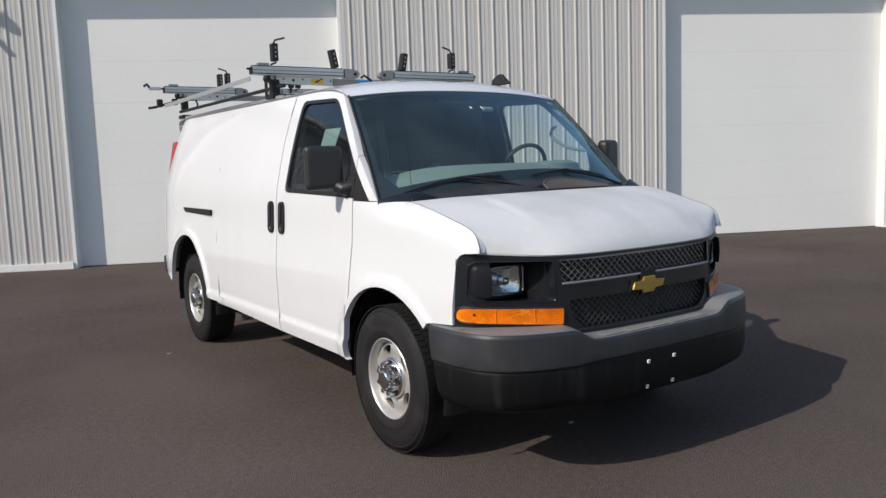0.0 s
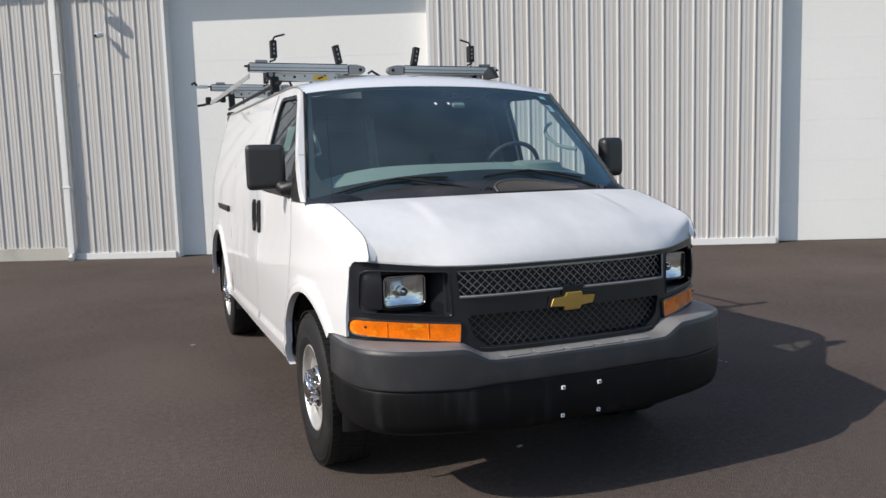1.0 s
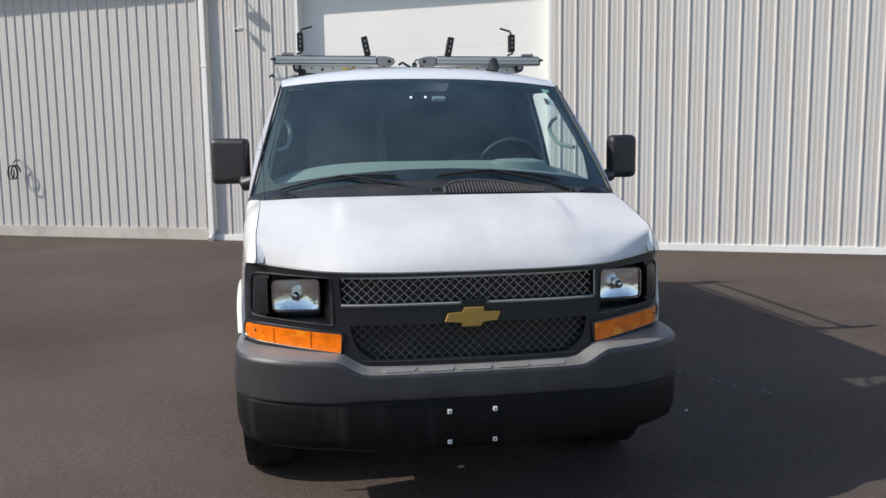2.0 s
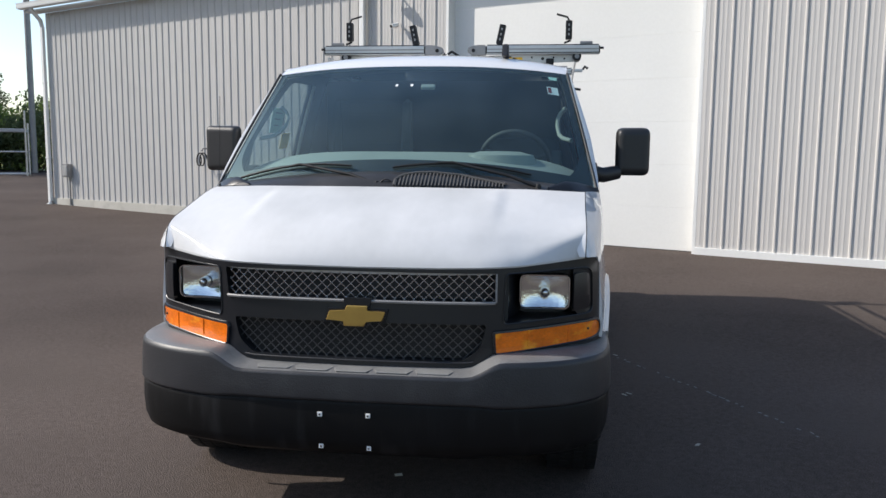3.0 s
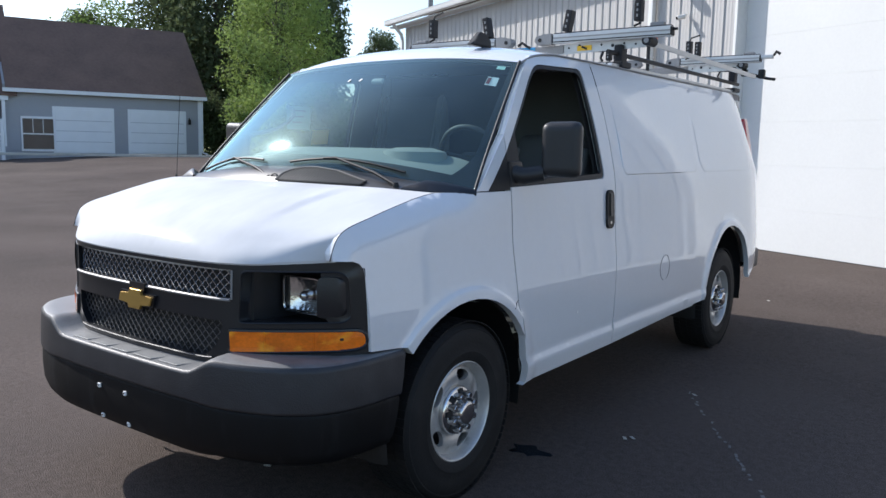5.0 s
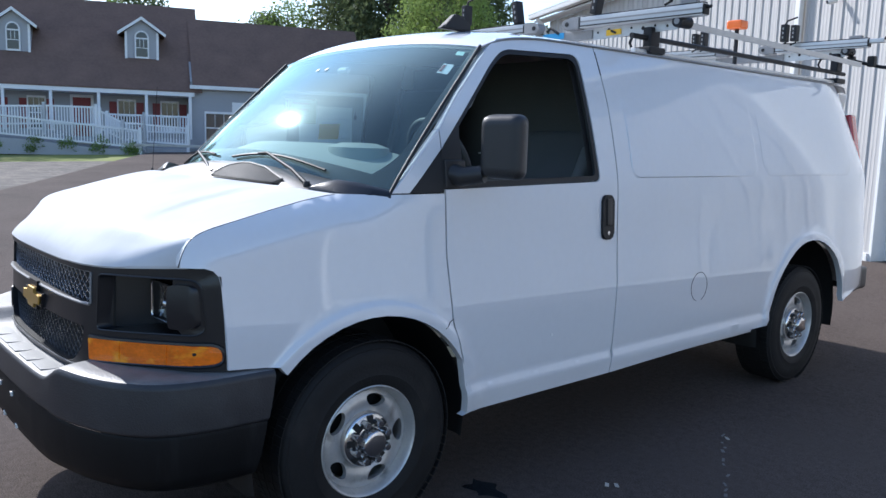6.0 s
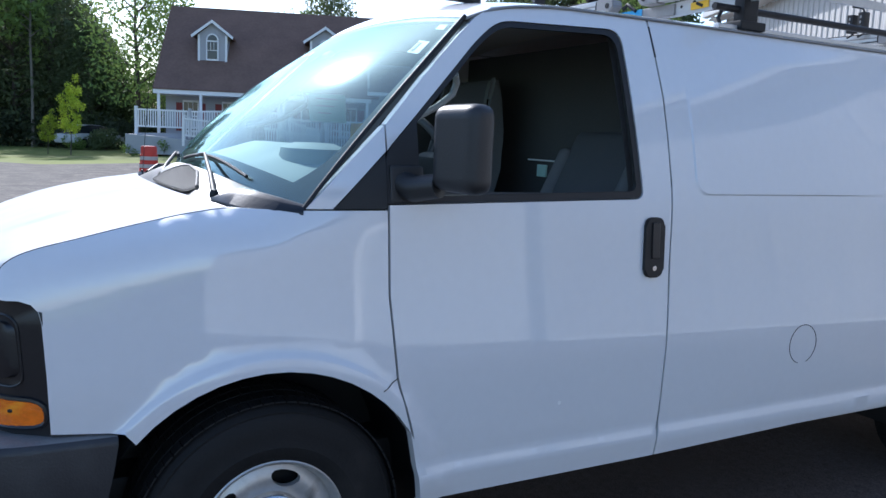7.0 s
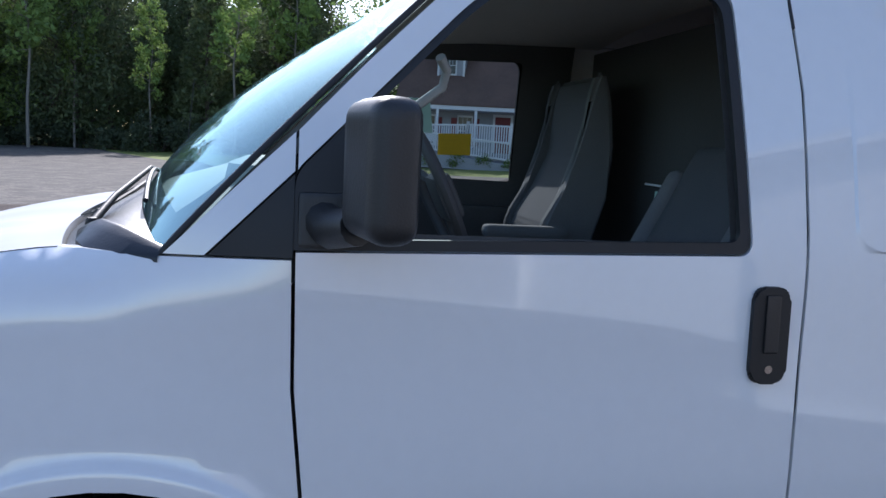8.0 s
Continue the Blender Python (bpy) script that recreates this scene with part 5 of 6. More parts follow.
part("cluster_hood", add_lathe(bmesh.new(), [(0, 0.02), (0.10, 0.018), (0.17, 0.0), (0.19, -0.05)], 24, pose(0.46, 1.27, 1.472) @ Matrix.Diagonal((1, 0.6, 1, 1))), M_CABIN, dash)
sw = part("steering_wheel", bmesh.new(), M_CABIN_DARK, van, "black steering wheel")
bm = bmesh.new()
add_lathe(bm, [(0.19 + 0.014 * math.cos(math.pi * k / 4), 0.014 * math.sin(math.pi * k / 4)) for k in range(9)], 40)
add_box(bm, (0, -0.02, -0.02), (0.15, 0.12, 0.05), 0.02)
for a in (15, 165, 270):
    c, s = math.cos(math.radians(a)), math.sin(math.radians(a))
    add_tube(bm, [(0.05 * c, 0.05 * s, -0.015), (0.185 * c, 0.185 * s, 0)], 0.012, 6)
bm.to_mesh(sw.data)
bm.free()
finish(sw)
sw.matrix_world = Matrix.Translation((0.52, 1.67, 1.425)) @ Matrix.Rotation(radians(115), 4, "X")


def seat(x, dy=0.0, tilt=0.24, drop=0.0):
    lean = Matrix.Rotation(-tilt, 4, "X")
    t = part("seat", box((x, 2.0 + dy, 1.00), (0.50, 0.52, 0.16), 0.05, Matrix.Rotation(0.06, 4, "X"), 4), M_FABRIC, van, "grey fabric bucket seat")
    if x < 0:
        side = [(2.10, 1.04), (2.142, 1.28), (2.216, 1.414), (2.272, 1.54), (2.283, 1.73), (2.305, 1.815), (2.335, 1.822), (2.362, 1.74), (2.385, 1.55), (2.365, 1.39), (2.31, 1.20), (2.27, 1.04)]
        for w, c, m, kind in ((0.44, 0.0, M_FABRIC, "backrest"), (0.06, 0.225, M_SEAT_EDGE, "bolster"), (0.06, -0.225, M_FABRIC, "bolster")):
            b = add_prism(bmesh.new(), [(p, q) if kind == "bolster" else (p + 0.018, q - 0.008) for p, q in ((p + 0.035, q) for p, q in side)], w, Matrix.Translation((x + c - w / 2, 0, 0)) @ Matrix(((0, 0, 1, 0), (1, 0, 0, 0), (0, 1, 0, 0), (0, 0, 0, 1))))
            bmesh.ops.bevel(b, geom=b.edges[:], offset=0.016, segments=3, affect="EDGES")
            part(kind, b, m, t)
    else:
        part("backrest", box((x, 2.28 + dy, 1.36 - drop), (0.46, 0.13, 0.68), 0.055, lean, 4), M_FABRIC, t)
        for s in (-1, 1):
            part("bolster", box((x + s * 0.225, 2.25 + dy, 1.32 - drop), (0.07, 0.15, 0.58), 0.03, lean, 3), M_SEAT_EDGE, t)
    if x < 0:
        part("armrest", box((x + 0.28, 2.11 + dy, 1.26), (0.06, 0.30, 0.045), 0.02, None, 3), M_SEAT_EDGE, t)
    part("base", box((x, 2.02 + dy, 0.76), (0.42, 0.42, 0.32), 0.02), M_CABIN_DARK, t)


seat(0.535, 0.10, 0.46, 0.10)
seat(-0.42, 0.0)
for sg in (1, -1):
    part("door_card", box((sg * 0.885, 1.93, 0.96), (0.03, 0.84, 0.66), 0.02, Matrix.Rotation(-sg * 0.03, 4, "Y")), M_CABIN_DARK, van)
rows = [[(w * 0.75, y, z - 0.045 * abs(w) ** 2.5) for w in (-1 + 2 * j / 12 for j in range(13))] for y, z in ((1.62, 1.925), (1.8, 1.975), (2.1, 2.0), (2.56, 2.01))]
v, f = grid_py(rows)
part_py("headliner", v, f, M_HEADLINER, van)
part("mirror_mount", box((0.07, 1.452, 1.822), (0.075, 0.03, 0.022), 0.009, Matrix.Rotation(0.7, 4, "X"), 3), M_CABIN, van, "pale mirror mount behind the windscreen")
for w in (-0.108, -0.012):
    screen_panel("screen_tab", w - 0.008, w + 0.008, 0.735, 0.762, 0.003, M_WHITE_PLAIN, wind, 2, 2)
screen_panel("sticker", 0.845, 0.915, 0.775, 0.85, -0.004, M_WHITE_PLAIN, wind, 2, 2, "white inspection sticker with a red mark")
screen_panel("sticker_mark", 0.85, 0.872, 0.785, 0.84, -0.002, M_RED, wind, 2, 2)
screen_panel("sticker", 0.87, 0.925, 0.925, 0.955, -0.004, M_MINT, wind, 2, 2)
b = bmesh.new()
vs = [b.verts.new((-(side_x(y, z, False) - 0.020), y, z)) for y, z in ((1.70, 1.585), (1.895, 1.585), (1.87, 1.725), (1.66, 1.725))]
b.faces.new(vs)
sheet_ob = part("paper_sheet", b, M_MINT, van, "mint green paper sheet inside the window")
b = bmesh.new()
for k in range(3):
    z = 1.72 - 0.035 * k
    add_box(b, (-(side_x(1.77, z, False) - 0.0175), 1.77, z - 0.02), (0.002, 0.11 - 0.02 * (k % 3), 0.005))
part("print_bar", b, M_CLAP, sheet_ob)
b = bmesh.new()
b.faces.new([b.verts.new((-(side_x(y, z, False) - 0.021), y, z)) for y, z in ((1.925, 1.495), (2.068, 1.50), (2.063, 1.592), (1.92, 1.585))])
part("yellow_sheet", b, M_YELLOW, van, "yellow paper sheet inside the window")

# ---- ladder rack on the van's roof ----
rack = thing("ladder_rack", "grey aluminium drop-down ladder rack with black masts on a van roof", "ladder rack", pose(0, 0, 2.02))


def rpart(name, bm, material, parent=None, label=""):
    bmesh.ops.translate(bm, verts=bm.verts, vec=(0, 0, -2.02))
    return part(name, bm, material, parent or rack, label)


def rail(x0, x1, y, z, tilt=0.0):
    """An extruded bar across the roof with a slot along it."""
    c = ((x0 + x1) / 2, y, z)
    n = abs(x1 - x0)
    rot = Matrix.Rotation(tilt, 4, "Y")
    r = rpart("cross_rail", box(c, (n, 0.052, 0.060), 0.005, rot), M_ALU)
    rpart("rail_slot", box((c[0], y - 0.0265, z + 0.004), (n - 0.01, 0.004, 0.008), 0, rot), M_RACK_GREY, r)
    rpart("rail_top", box((c[0], y, z + 0.033), (n - 0.01, 0.040, 0.007), 0.002, rot), M_RACK_BLACK, r)
    rpart("rail_lip", box((c[0], y - 0.0265, z - 0.020), (n - 0.01, 0.005, 0.006), 0, rot), M_RACK_BLACK, r)
    for s in (x0, x1):
        rpart("end_cap", box((s, y, z + (c[0] - s) * math.tan(tilt)), (0.010, 0.054, 0.050), 0.004, rot), M_RACK_BLACK, r)
    return r


def mast(x, y, z, lean, hook, h=0.17):
    m = rpart("mast", box((x, y, z + 0.02 + h / 2), (0.044, 0.060, h), 0.007, Matrix.Rotation(lean, 4, "Y"), 2), M_RACK_BLACK, None, "black ladder stop")
    for k in range(3):
        rpart("stop_hole", box((x + math.sin(lean) * (h * (k - 1) * 0.25), y - 0.0315, z + 0.02 + h / 2 + h * (k - 1) * 0.25), (0.010, 0.003, 0.016), 0.001), M_RACK_GREY, m)
    rpart("mast_foot", tube([(x, y, z + 0.03), (x + 0.012, y, z + 0.012), (x - 0.03, y, z - 0.004)], 0.007, 6), M_RACK_BLACK, m)
    if hook:
        t = Vector((x + math.sin(lean) * h * 0.5, y, z + 0.02 + h))
        rpart("hook_arm", tube([t, t + Vector((0.012 * hook, 0, 0.025)), t + Vector((0.085 * hook, 0.0, 0.045))], 0.007, 6), M_RACK_BLACK, m)


# (row, height, then for each side the rail's inner and outer end)
for y, zr, ends, front in ((2.93, 2.192, {1: (0.265, 1.04), -1: (-0.17, -0.89)}, True), (5.18, 2.262, {1: (0.27, 0.93), -1: (-0.22, -0.90)}, False)):
    for sg in (1, -1):
        x0, x1 = ends[sg]
        xm = x1 - sg * 0.21
        rail(x0, x1, y, zr, 0.0)
        # cast bracket between the rail and the middle
        b = add_prism(bmesh.new(), [(0, -0.035), (0.10, -0.035), (0.13, -0.01), (0.12, 0.02), (0.06, 0.034), (0, 0.034)], 0.06, Matrix.Translation((x0 - sg * 0.004, y + 0.03, zr)) @ Matrix(((-sg, 0, 0, 0), (0, 0, -1, 0), (0, 1, 0, 0), (0, 0, 0, 1))))
        bmesh.ops.recalc_face_normals(b, faces=b.faces)
        bmesh.ops.bevel(b, geom=b.edges[:], offset=0.005, segments=2, affect="EDGES")
        br = rpart("cast_bracket", b, M_RACK_GREY)
        rpart("bracket_bolt", tube([(x0 - sg * 0.09, y - 0.034, zr - 0.004), (x0 - sg * 0.09, y + 0.034, zr - 0.004)], 0.013, 10), M_RACK_BLACK, br)
        # drop linkage under the bar
        n = abs(xm - x0) + 0.02
        pl = rpart("link_plate", box(((x0 + xm) / 2 + sg * 0.03, y + 0.035, zr - 0.056), (n, 0.010, 0.062), 0.003, Matrix.Rotation(sg * -0.03, 4, "Y")), M_ALU)
        for k in range(7):
            rpart("plate_hole", tube([(x0 + sg * (0.09 + 0.075 * k), y + 0.0295, zr - 0.056 + 0.008 * (k % 2)), (x0 + sg * (0.09 + 0.075 * k), y + 0.0285, zr - 0.056 + 0.008 * (k % 2))], 0.007 + 0.004 * (k % 3 == 1), 8), M_RACK_BLACK, pl)
        rpart("pivot", tube([(xm + sg * 0.06, y - 0.015, zr - 0.045), (xm + sg * 0.06, y + 0.09, zr - 0.045)], 0.030, 16), M_RACK_BLACK)
        rpart("pivot_cap", tube([(xm + sg * 0.06, y - 0.02, zr - 0.045), (xm + sg * 0.06, y - 0.014, zr - 0.045)], 0.016, 12), M_RACK_GREY)
        rpart("gas_strut", tube([(sg * 0.42, y + 0.06, zr - 0.075), (sg * 0.72, y + 0.06, zr - 0.082)], 0.010, 8), M_RACK_BLACK)
        rpart("foot", box((sg * 0.705, y + 0.04, zr - 0.118), (0.055, 0.085, 0.125), 0.012), M_RACK_BLACK)
        rpart("foot_pad", box((sg * 0.70, y + 0.04, 2.015), (0.10, 0.14, 0.035), 0.008), M_RACK_BLACK)
        rpart("foot_strap", tube([(sg * 0.60, y + 0.02, zr - 0.09), (sg * 0.585, y + 0.015, zr - 0.13), (sg * 0.60, y + 0.01, zr - 0.15)], 0.008, 6), M_RACK_BLACK)
        if front:
            c = x0 + sg * 0.20
            rpart("yellow_label", box((c, y + 0.027, zr - 0.062), (0.10, 0.004, 0.030), 0, Matrix.Rotation(sg * -0.03, 4, "Y")), M_YELLOW, pl, "yellow warning label")
            rpart("black_mark", box((c, y + 0.0245, zr - 0.060), (0.04, 0.003, 0.012), 0, Matrix.Rotation(sg * 0.4, 4, "Y")), M_RACK_BLACK, pl)
        if front:
            mast(x0 + sg * (0.10 if sg > 0 else 0.075), y, zr + 0.018, sg * 0.20, 0, 0.135)
            mast(xm + sg * (0.0 if sg > 0 else 0.03), y, zr + 0.05, 0.0, -sg, 0.125)
        else:
            mast(x0 + sg * 0.085, y - 0.06, zr + 0.02, 0.0, sg, 0.125)
            mast(x0 + sg * 0.16, y - 0.06, zr + 0.02, 0.0, 0, 0.115)
        rpart("rail_clip", box((x1 - sg * 0.09, y, zr + 0.045), (0.085, 0.04, 0.022), 0.006), M_RACK_GREY)
        rpart("end_stud", tube([(x1, y, zr + 0.012), (x1 + sg * 0.03, y, zr + 0.012)], 0.008, 8), M_RACK_BLACK)
    rpart("centre_beam", box((0.04, y + 0.05, zr - 0.062), (0.56, 0.06, 0.050), 0.006), M_RACK_GREY)
    if front:
        rpart("blue_label", box((0.035, y + 0.0185, zr - 0.055), (0.16, 0.004, 0.034), 0), M_BLUE, None, "blue label on the middle beam")
        rpart("cable_loop", tube([(-0.01 + 0.03 * k, y + 0.01, zr - 0.025 + 0.018 * math.sin(1.6 * k)) for k in range(4)], 0.009, 6), M_RACK_BLACK)
    else:
        for sg in (1, -1):
            rpart("handle_bar", tube([(sg * 0.78, y + 0.10, zr - 0.10), (sg * 0.96, y + 0.14, zr - 0.15), (sg * 1.02, y + 0.12, zr - 0.16)], 0.012, 8), M_RACK_BLACK)
            rpart("clamp", box((sg * 0.92, y + 0.10, zr - 0.115), (0.05, 0.06, 0.075), 0.012), M_RACK_BLACK)
            rpart("clamp_link", box((sg * 0.78, y + 0.10, zr - 0.10), (0.05, 0.05, 0.06), 0.012), M_RACK_BLACK)
            rpart("rail_tip", box((sg * 0.98, y, zr + 0.012), (0.10, 0.04, 0.03), 0.006), M_ALU)
            rpart("tip_knob", tube([(sg * 1.03, y, zr + 0.02), (sg * 1.05, y, zr + 0.05), (sg * 1.08, y, zr + 0.03)], 0.012, 8), M_RACK_BLACK)
for sg in (1, -1):
    rpart("torsion_tube", tube([(sg * 0.70, 2.80, 2.080), (sg * 0.72, 5.32, 2.07)], 0.014, 10), M_RACK_BLACK)
    d = Vector((sg * 0.035, 2.13, -0.03))
    rpart("side_bar", box((sg * 0.90, 4.04, 2.125), (0.012, d.length, 0.032), 0.003, d.to_track_quat("Y", "Z").to_matrix().to_4x4()), M_ALU)
    rpart("roof_rail", box((sg * 0.715, 4.05, 2.005), (0.03, 2.5, 0.018), 0.005), M_ALU)
beacon = thing("beacon_lamp", "flat orange beacon lamp on a stalk on the van roof", "lamp", pose(0.04, 5.0, 2.06))
part("base", add_lathe(bmesh.new(), [(0, 0.348), (0.016, 0.348), (0.016, 0.02), (0.06, 0.015), (0.06, -0.01)], 20), M_RACK_BLACK, beacon)
part("dome", box((0, 0, 0.378), (0.12, 0.11, 0.062), 0.014, None, 3), M_ORANGE, beacon)

# ---- house with a garage wing ----
HM = Matrix.Translation((-36.384, 24.185, 0)) @ Matrix.Rotation(radians(70), 4, "Z")     # x along the front, -y towards the yard
house = thing("house", "grey sided house with brown shingle roof, white porch and dormers", "house", HM)
wing = thing("garage_wing", "grey sided garage wing with brown roof beside the house", "garage", HM)


def bay(x):
    """Distance along the front for a bay's number of steps; the bays widen a little towards the wing."""
    return 0.194 + 1.0726 * x + 0.00565 * x * x


def hp(name, bm, material, parent=house, label=""):
    for q in bm.verts:
        q.co.x = bay(q.co.x + (0.26 * min(0.0, q.co.y) if parent.name == "porch_railing" else 0.0))
        q.co.z = 1.5 + (q.co.z - 1.5) * (1.07 if parent is wing or parent.parent is wing else 0.985)
    ob = part(name, bm, material, None, label)
    ob.parent = parent
    return ob


def gable(x0, x1, y0, y1, z0, z1, over=0.35, thick=0.16):
    """A pitched roof along x between eaves at y0 and y1."""
    ym = (y0 + y1) / 2
    s = (z1 - z0) / (ym - y0)
    out = [(y0 - over, z0 - over * s), (ym, z1), (y1 + over, z0 - over * s), (y1 + over, z0 - over * s + thick), (ym, z1 + thick), (y0 - over, z0 - over * s + thick)]
    return add_prism(bmesh.new(), out, x1 - x0, Matrix.Translation((x0, 0, 0)) @ Matrix(((0, 0, 1, 0), (1, 0, 0, 0), (0, 1, 0, 0), (0, 0, 0, 1))))


def walls(x0, x1, y0, y1, z0, z1, zr):
    bm = bmesh.new()
    add_box(bm, ((x0 + x1) / 2, (y0 + y1) / 2, (z0 + z1) / 2), (x1 - x0, y1 - y0, z1 - z0))
    add_prism(bm, [(y0, z1), (y1, z1), ((y0 + y1) / 2, zr)], x1 - x0, Matrix.Translation((x0, 0, 0)) @ Matrix(((0, 0, 1, 0), (1, 0, 0, 0), (0, 1, 0, 0), (0, 0, 0, 1))))
    return bm


def boards(x0, x1, y, z0, z1, parent):
    for k in range(int((z1 - z0) / 0.2)):
        hp("board", box(((x0 + x1) / 2, y - 0.010, z0 + 0.2 * k + 0.1), (x1 - x0, 0.02, 0.185), 0, Matrix.Rotation(0.06, 4, "X")), M_CLAP, parent)


def win(x, y, z, w, h, parent, arched=False):
    fr = hp("window", box((x, y - 0.05, z), (w + 0.16, 0.08, h + 0.16), 0.01), M_HOUSE_WHITE, parent)
    hp("pane", box((x, y - 0.094, z + h * 0.25), (w, 0.012, h * 0.46)), M_DARKGLASS, fr)
    hp("pane", box((x, y - 0.094, z - h * 0.25), (w, 0.012, h * 0.46)), M_DARKGLASS, fr)
    if arched:
        hp("arch_head", add_prism(bmesh.new(), [((w / 2 + 0.08) * math.cos(math.pi * k / 12), (w / 2 + 0.08) * math.sin(math.pi * k / 12)) for k in range(13)], 0.08, Matrix.Translation((x, y - 0.01, z + h / 2 + 0.06)) @ UP), M_HOUSE_WHITE, fr)
        hp("arch_pane", add_prism(bmesh.new(), [((w / 2) * math.cos(math.pi * k / 12), (w / 2) * math.sin(math.pi * k / 12)) for k in range(13)], 0.012, Matrix.Translation((x, y - 0.092, z + h / 2 + 0.06)) @ UP), M_DARKGLASS, fr)
    for k in (-1, 1):
        hp("glazing_bar", box((x + k * w / 6, y - 0.101, z + h * 0.25), (0.025, 0.006, h * 0.44)), M_HOUSE_WHITE, fr)
    return fr


# main block: eave 3.75, ridge 7.95, porch along the front
HX0, HX1, EZ, RZ, GZ = -19.5, -6.85, 3.62, 8.62, 0.25
hp("wall", walls(HX0 + 0.3, HX1 - 0.2, 1.9, 9.4, GZ, EZ + 0.45, RZ - 0.9), M_CLAP)
boards(HX0 + 0.3, HX1 - 0.2, 1.9, 1.1, EZ, house)
hp("roof", gable(HX0, HX1 + 0.40, 0.15, 9.6, 4.0, RZ + 0.12, 0.35, 0.10), M_SHINGLE, house, "brown shingle roof")
hp("porch_fascia", box(((HX0 + HX1) / 2, -0.12, EZ - 0.06), (HX1 - HX0, 0.10, 0.26), 0.01), M_HOUSE_WHITE)
hp("porch_ceiling", box(((HX0 + HX1) / 2, 0.9, EZ - 0.16), (HX1 - HX0 - 0.1, 1.95, 0.06)), M_HOUSE_WHITE)
hp("porch_deck", box(((HX0 + HX1) / 2, 0.85, 1.02), (HX1 - HX0, 2.0, 0.16), 0.01), M_CLAP)
hp("porch_skirt", box(((HX0 + HX1) / 2, -0.10, 0.58), (HX1 - HX0, 0.06, 0.80)), M_CLAP)
for x in (-19.18, -16.65, -14.23, -11.80, -9.35, -7.08):
    hp("porch_post", box((x, -0.05, (1.1 + EZ - 0.2) / 2), (0.16, 0.16, EZ - 0.3 - 1.1 + 0.2), 0.01), M_HOUSE_WHITE)
for x in (-17.62, -15.18, -10.4, -8.08):
    win(x, 1.9, 2.30, 0.85, 1.65, house)
    for s in (-1, 1):
        hp("shutter", box((x + s * 0.72, 1.86, 2.25), (0.40, 0.05, 1.6), 0.008), M_RED, house, "dark red shutter")
fd = hp("front_door", box((-12.78, 1.86, 2.15), (0.95, 0.06, 2.1), 0.01), M_RED, house, "dark red front door")
hp("door_frame", box((-12.78, 1.88, 2.2), (1.25, 0.04, 2.3), 0.01), M_HOUSE_WHITE, fd)
for x in (-16.22, -9.52):
    d = hp("dormer", box((x, 2.8, 6.0), (1.76, 2.6, 1.75)), M_CLAP, house, "grey dormer with a white trimmed gable")
    out = [(-0.90, 0), (0.90, 0), (0, 0.68)]
    hp("dormer_gable", add_prism(bmesh.new(), out, 2.6, Matrix.Translation((x, 4.1, 6.86)) @ UP), M_CLAP, d)
    for s in (-1, 1):
        hp("dormer_roof", add_prism(bmesh.new(), [(s * 1.22, -0.14), (0, 0.72), (0, 0.82), (s * 1.27, -0.06)], 3.3, Matrix.Translation((x, 4.6, 6.86)) @ UP), M_SHINGLE, d)
        hp("rake_board", add_prism(bmesh.new(), [(s * 1.24, -0.20), (0, 0.66), (0, 0.83), (s * 1.29, -0.06)], 0.06, Matrix.Translation((x, 1.30, 6.86)) @ UP), M_HOUSE_WHITE, d)
        hp("corner_board", box((x + s * 0.83, 1.49, 6.0), (0.13, 0.05, 1.74)), M_HOUSE_WHITE, d)
    hp("sill_board", box((x, 1.48, 5.30), (1.82, 0.05, 0.12)), M_HOUSE_WHITE, d)
    win(x, 1.50, 6.02, 0.60, 0.98, d, True)
# railing with a ramp
def fence_run(x0, x1, y, za, zb, parent):
    n = int(abs(x1 - x0) / 0.14)
    for k in range(n + 1):
        t = k / n
        hp("baluster", box((x0 + (x1 - x0) * t, y, za + (zb - za) * t + 0.52), (0.06, 0.04, 0.84)), M_HOUSE_WHITE, parent)
    ang = math.atan2(zb - za, x1 - x0)
    for dz in (0.12, 0.98):
        hp("hand_rail", box(((x0 + x1) / 2, y, (za + zb) / 2 + dz), (math.hypot(x1 - x0, zb - za), 0.08, 0.09), 0.008, Matrix.Rotation(-ang, 4, "Y")), M_HOUSE_WHITE, parent)
    for x, z in ((x0, za), (x1, zb)):
        hp("newel", box((x, y, z + 0.35), (0.15, 0.15, 1.6), 0.012), M_HOUSE_WHITE, parent)


rails = thing("porch_railing", "white porch and ramp railing in front of the house", "railing", HM)
for x0, x1, y, za, zb in ((-19.55, -16.45, -1.9, 1.50, 1.50), (-16.45, -13.9, -1.9, 1.50, 1.60), (-13.9, -11.36, -1.9, 1.62, 1.62), (-11.2, -10.06, -1.9, 1.46, 0.90), (-10.06, -9.0, -1.9, 0.90, 0.86), (-9.0, -6.82, -1.9, 0.84, 0.72), (-16.4, -9.0, -2.75, 1.12, 0.52), (-11.36, -9.46, -0.12, 1.34, 1.34), (-9.46, -7.15, -0.12, 1.34, 1.34)):
    fence_run(x0, x1, y, za, zb, rails)
hp("ramp", add_prism(bmesh.new(), [(-19.7, 0.2), (-6.8, 0.2), (-6.8, 0.62), (-11.3, 0.66), (-13.9, 1.38), (-16.5, 1.34), (-19.7, 1.26)], 1.7, Matrix.Translation((0, -0.16, 0)) @ UP), M_CLAP, rails)
hp("ramp_skirt", add_prism(bmesh.new(), [(-19.7, 0.2), (-9.0, 0.2), (-9.0, 0.50), (-11.3, 0.60), (-14.5, 0.92), (-19.7, 1.20)], 0.95, Matrix.Translation((0, -1.87, 0)) @ UP), M_CLAP, rails)
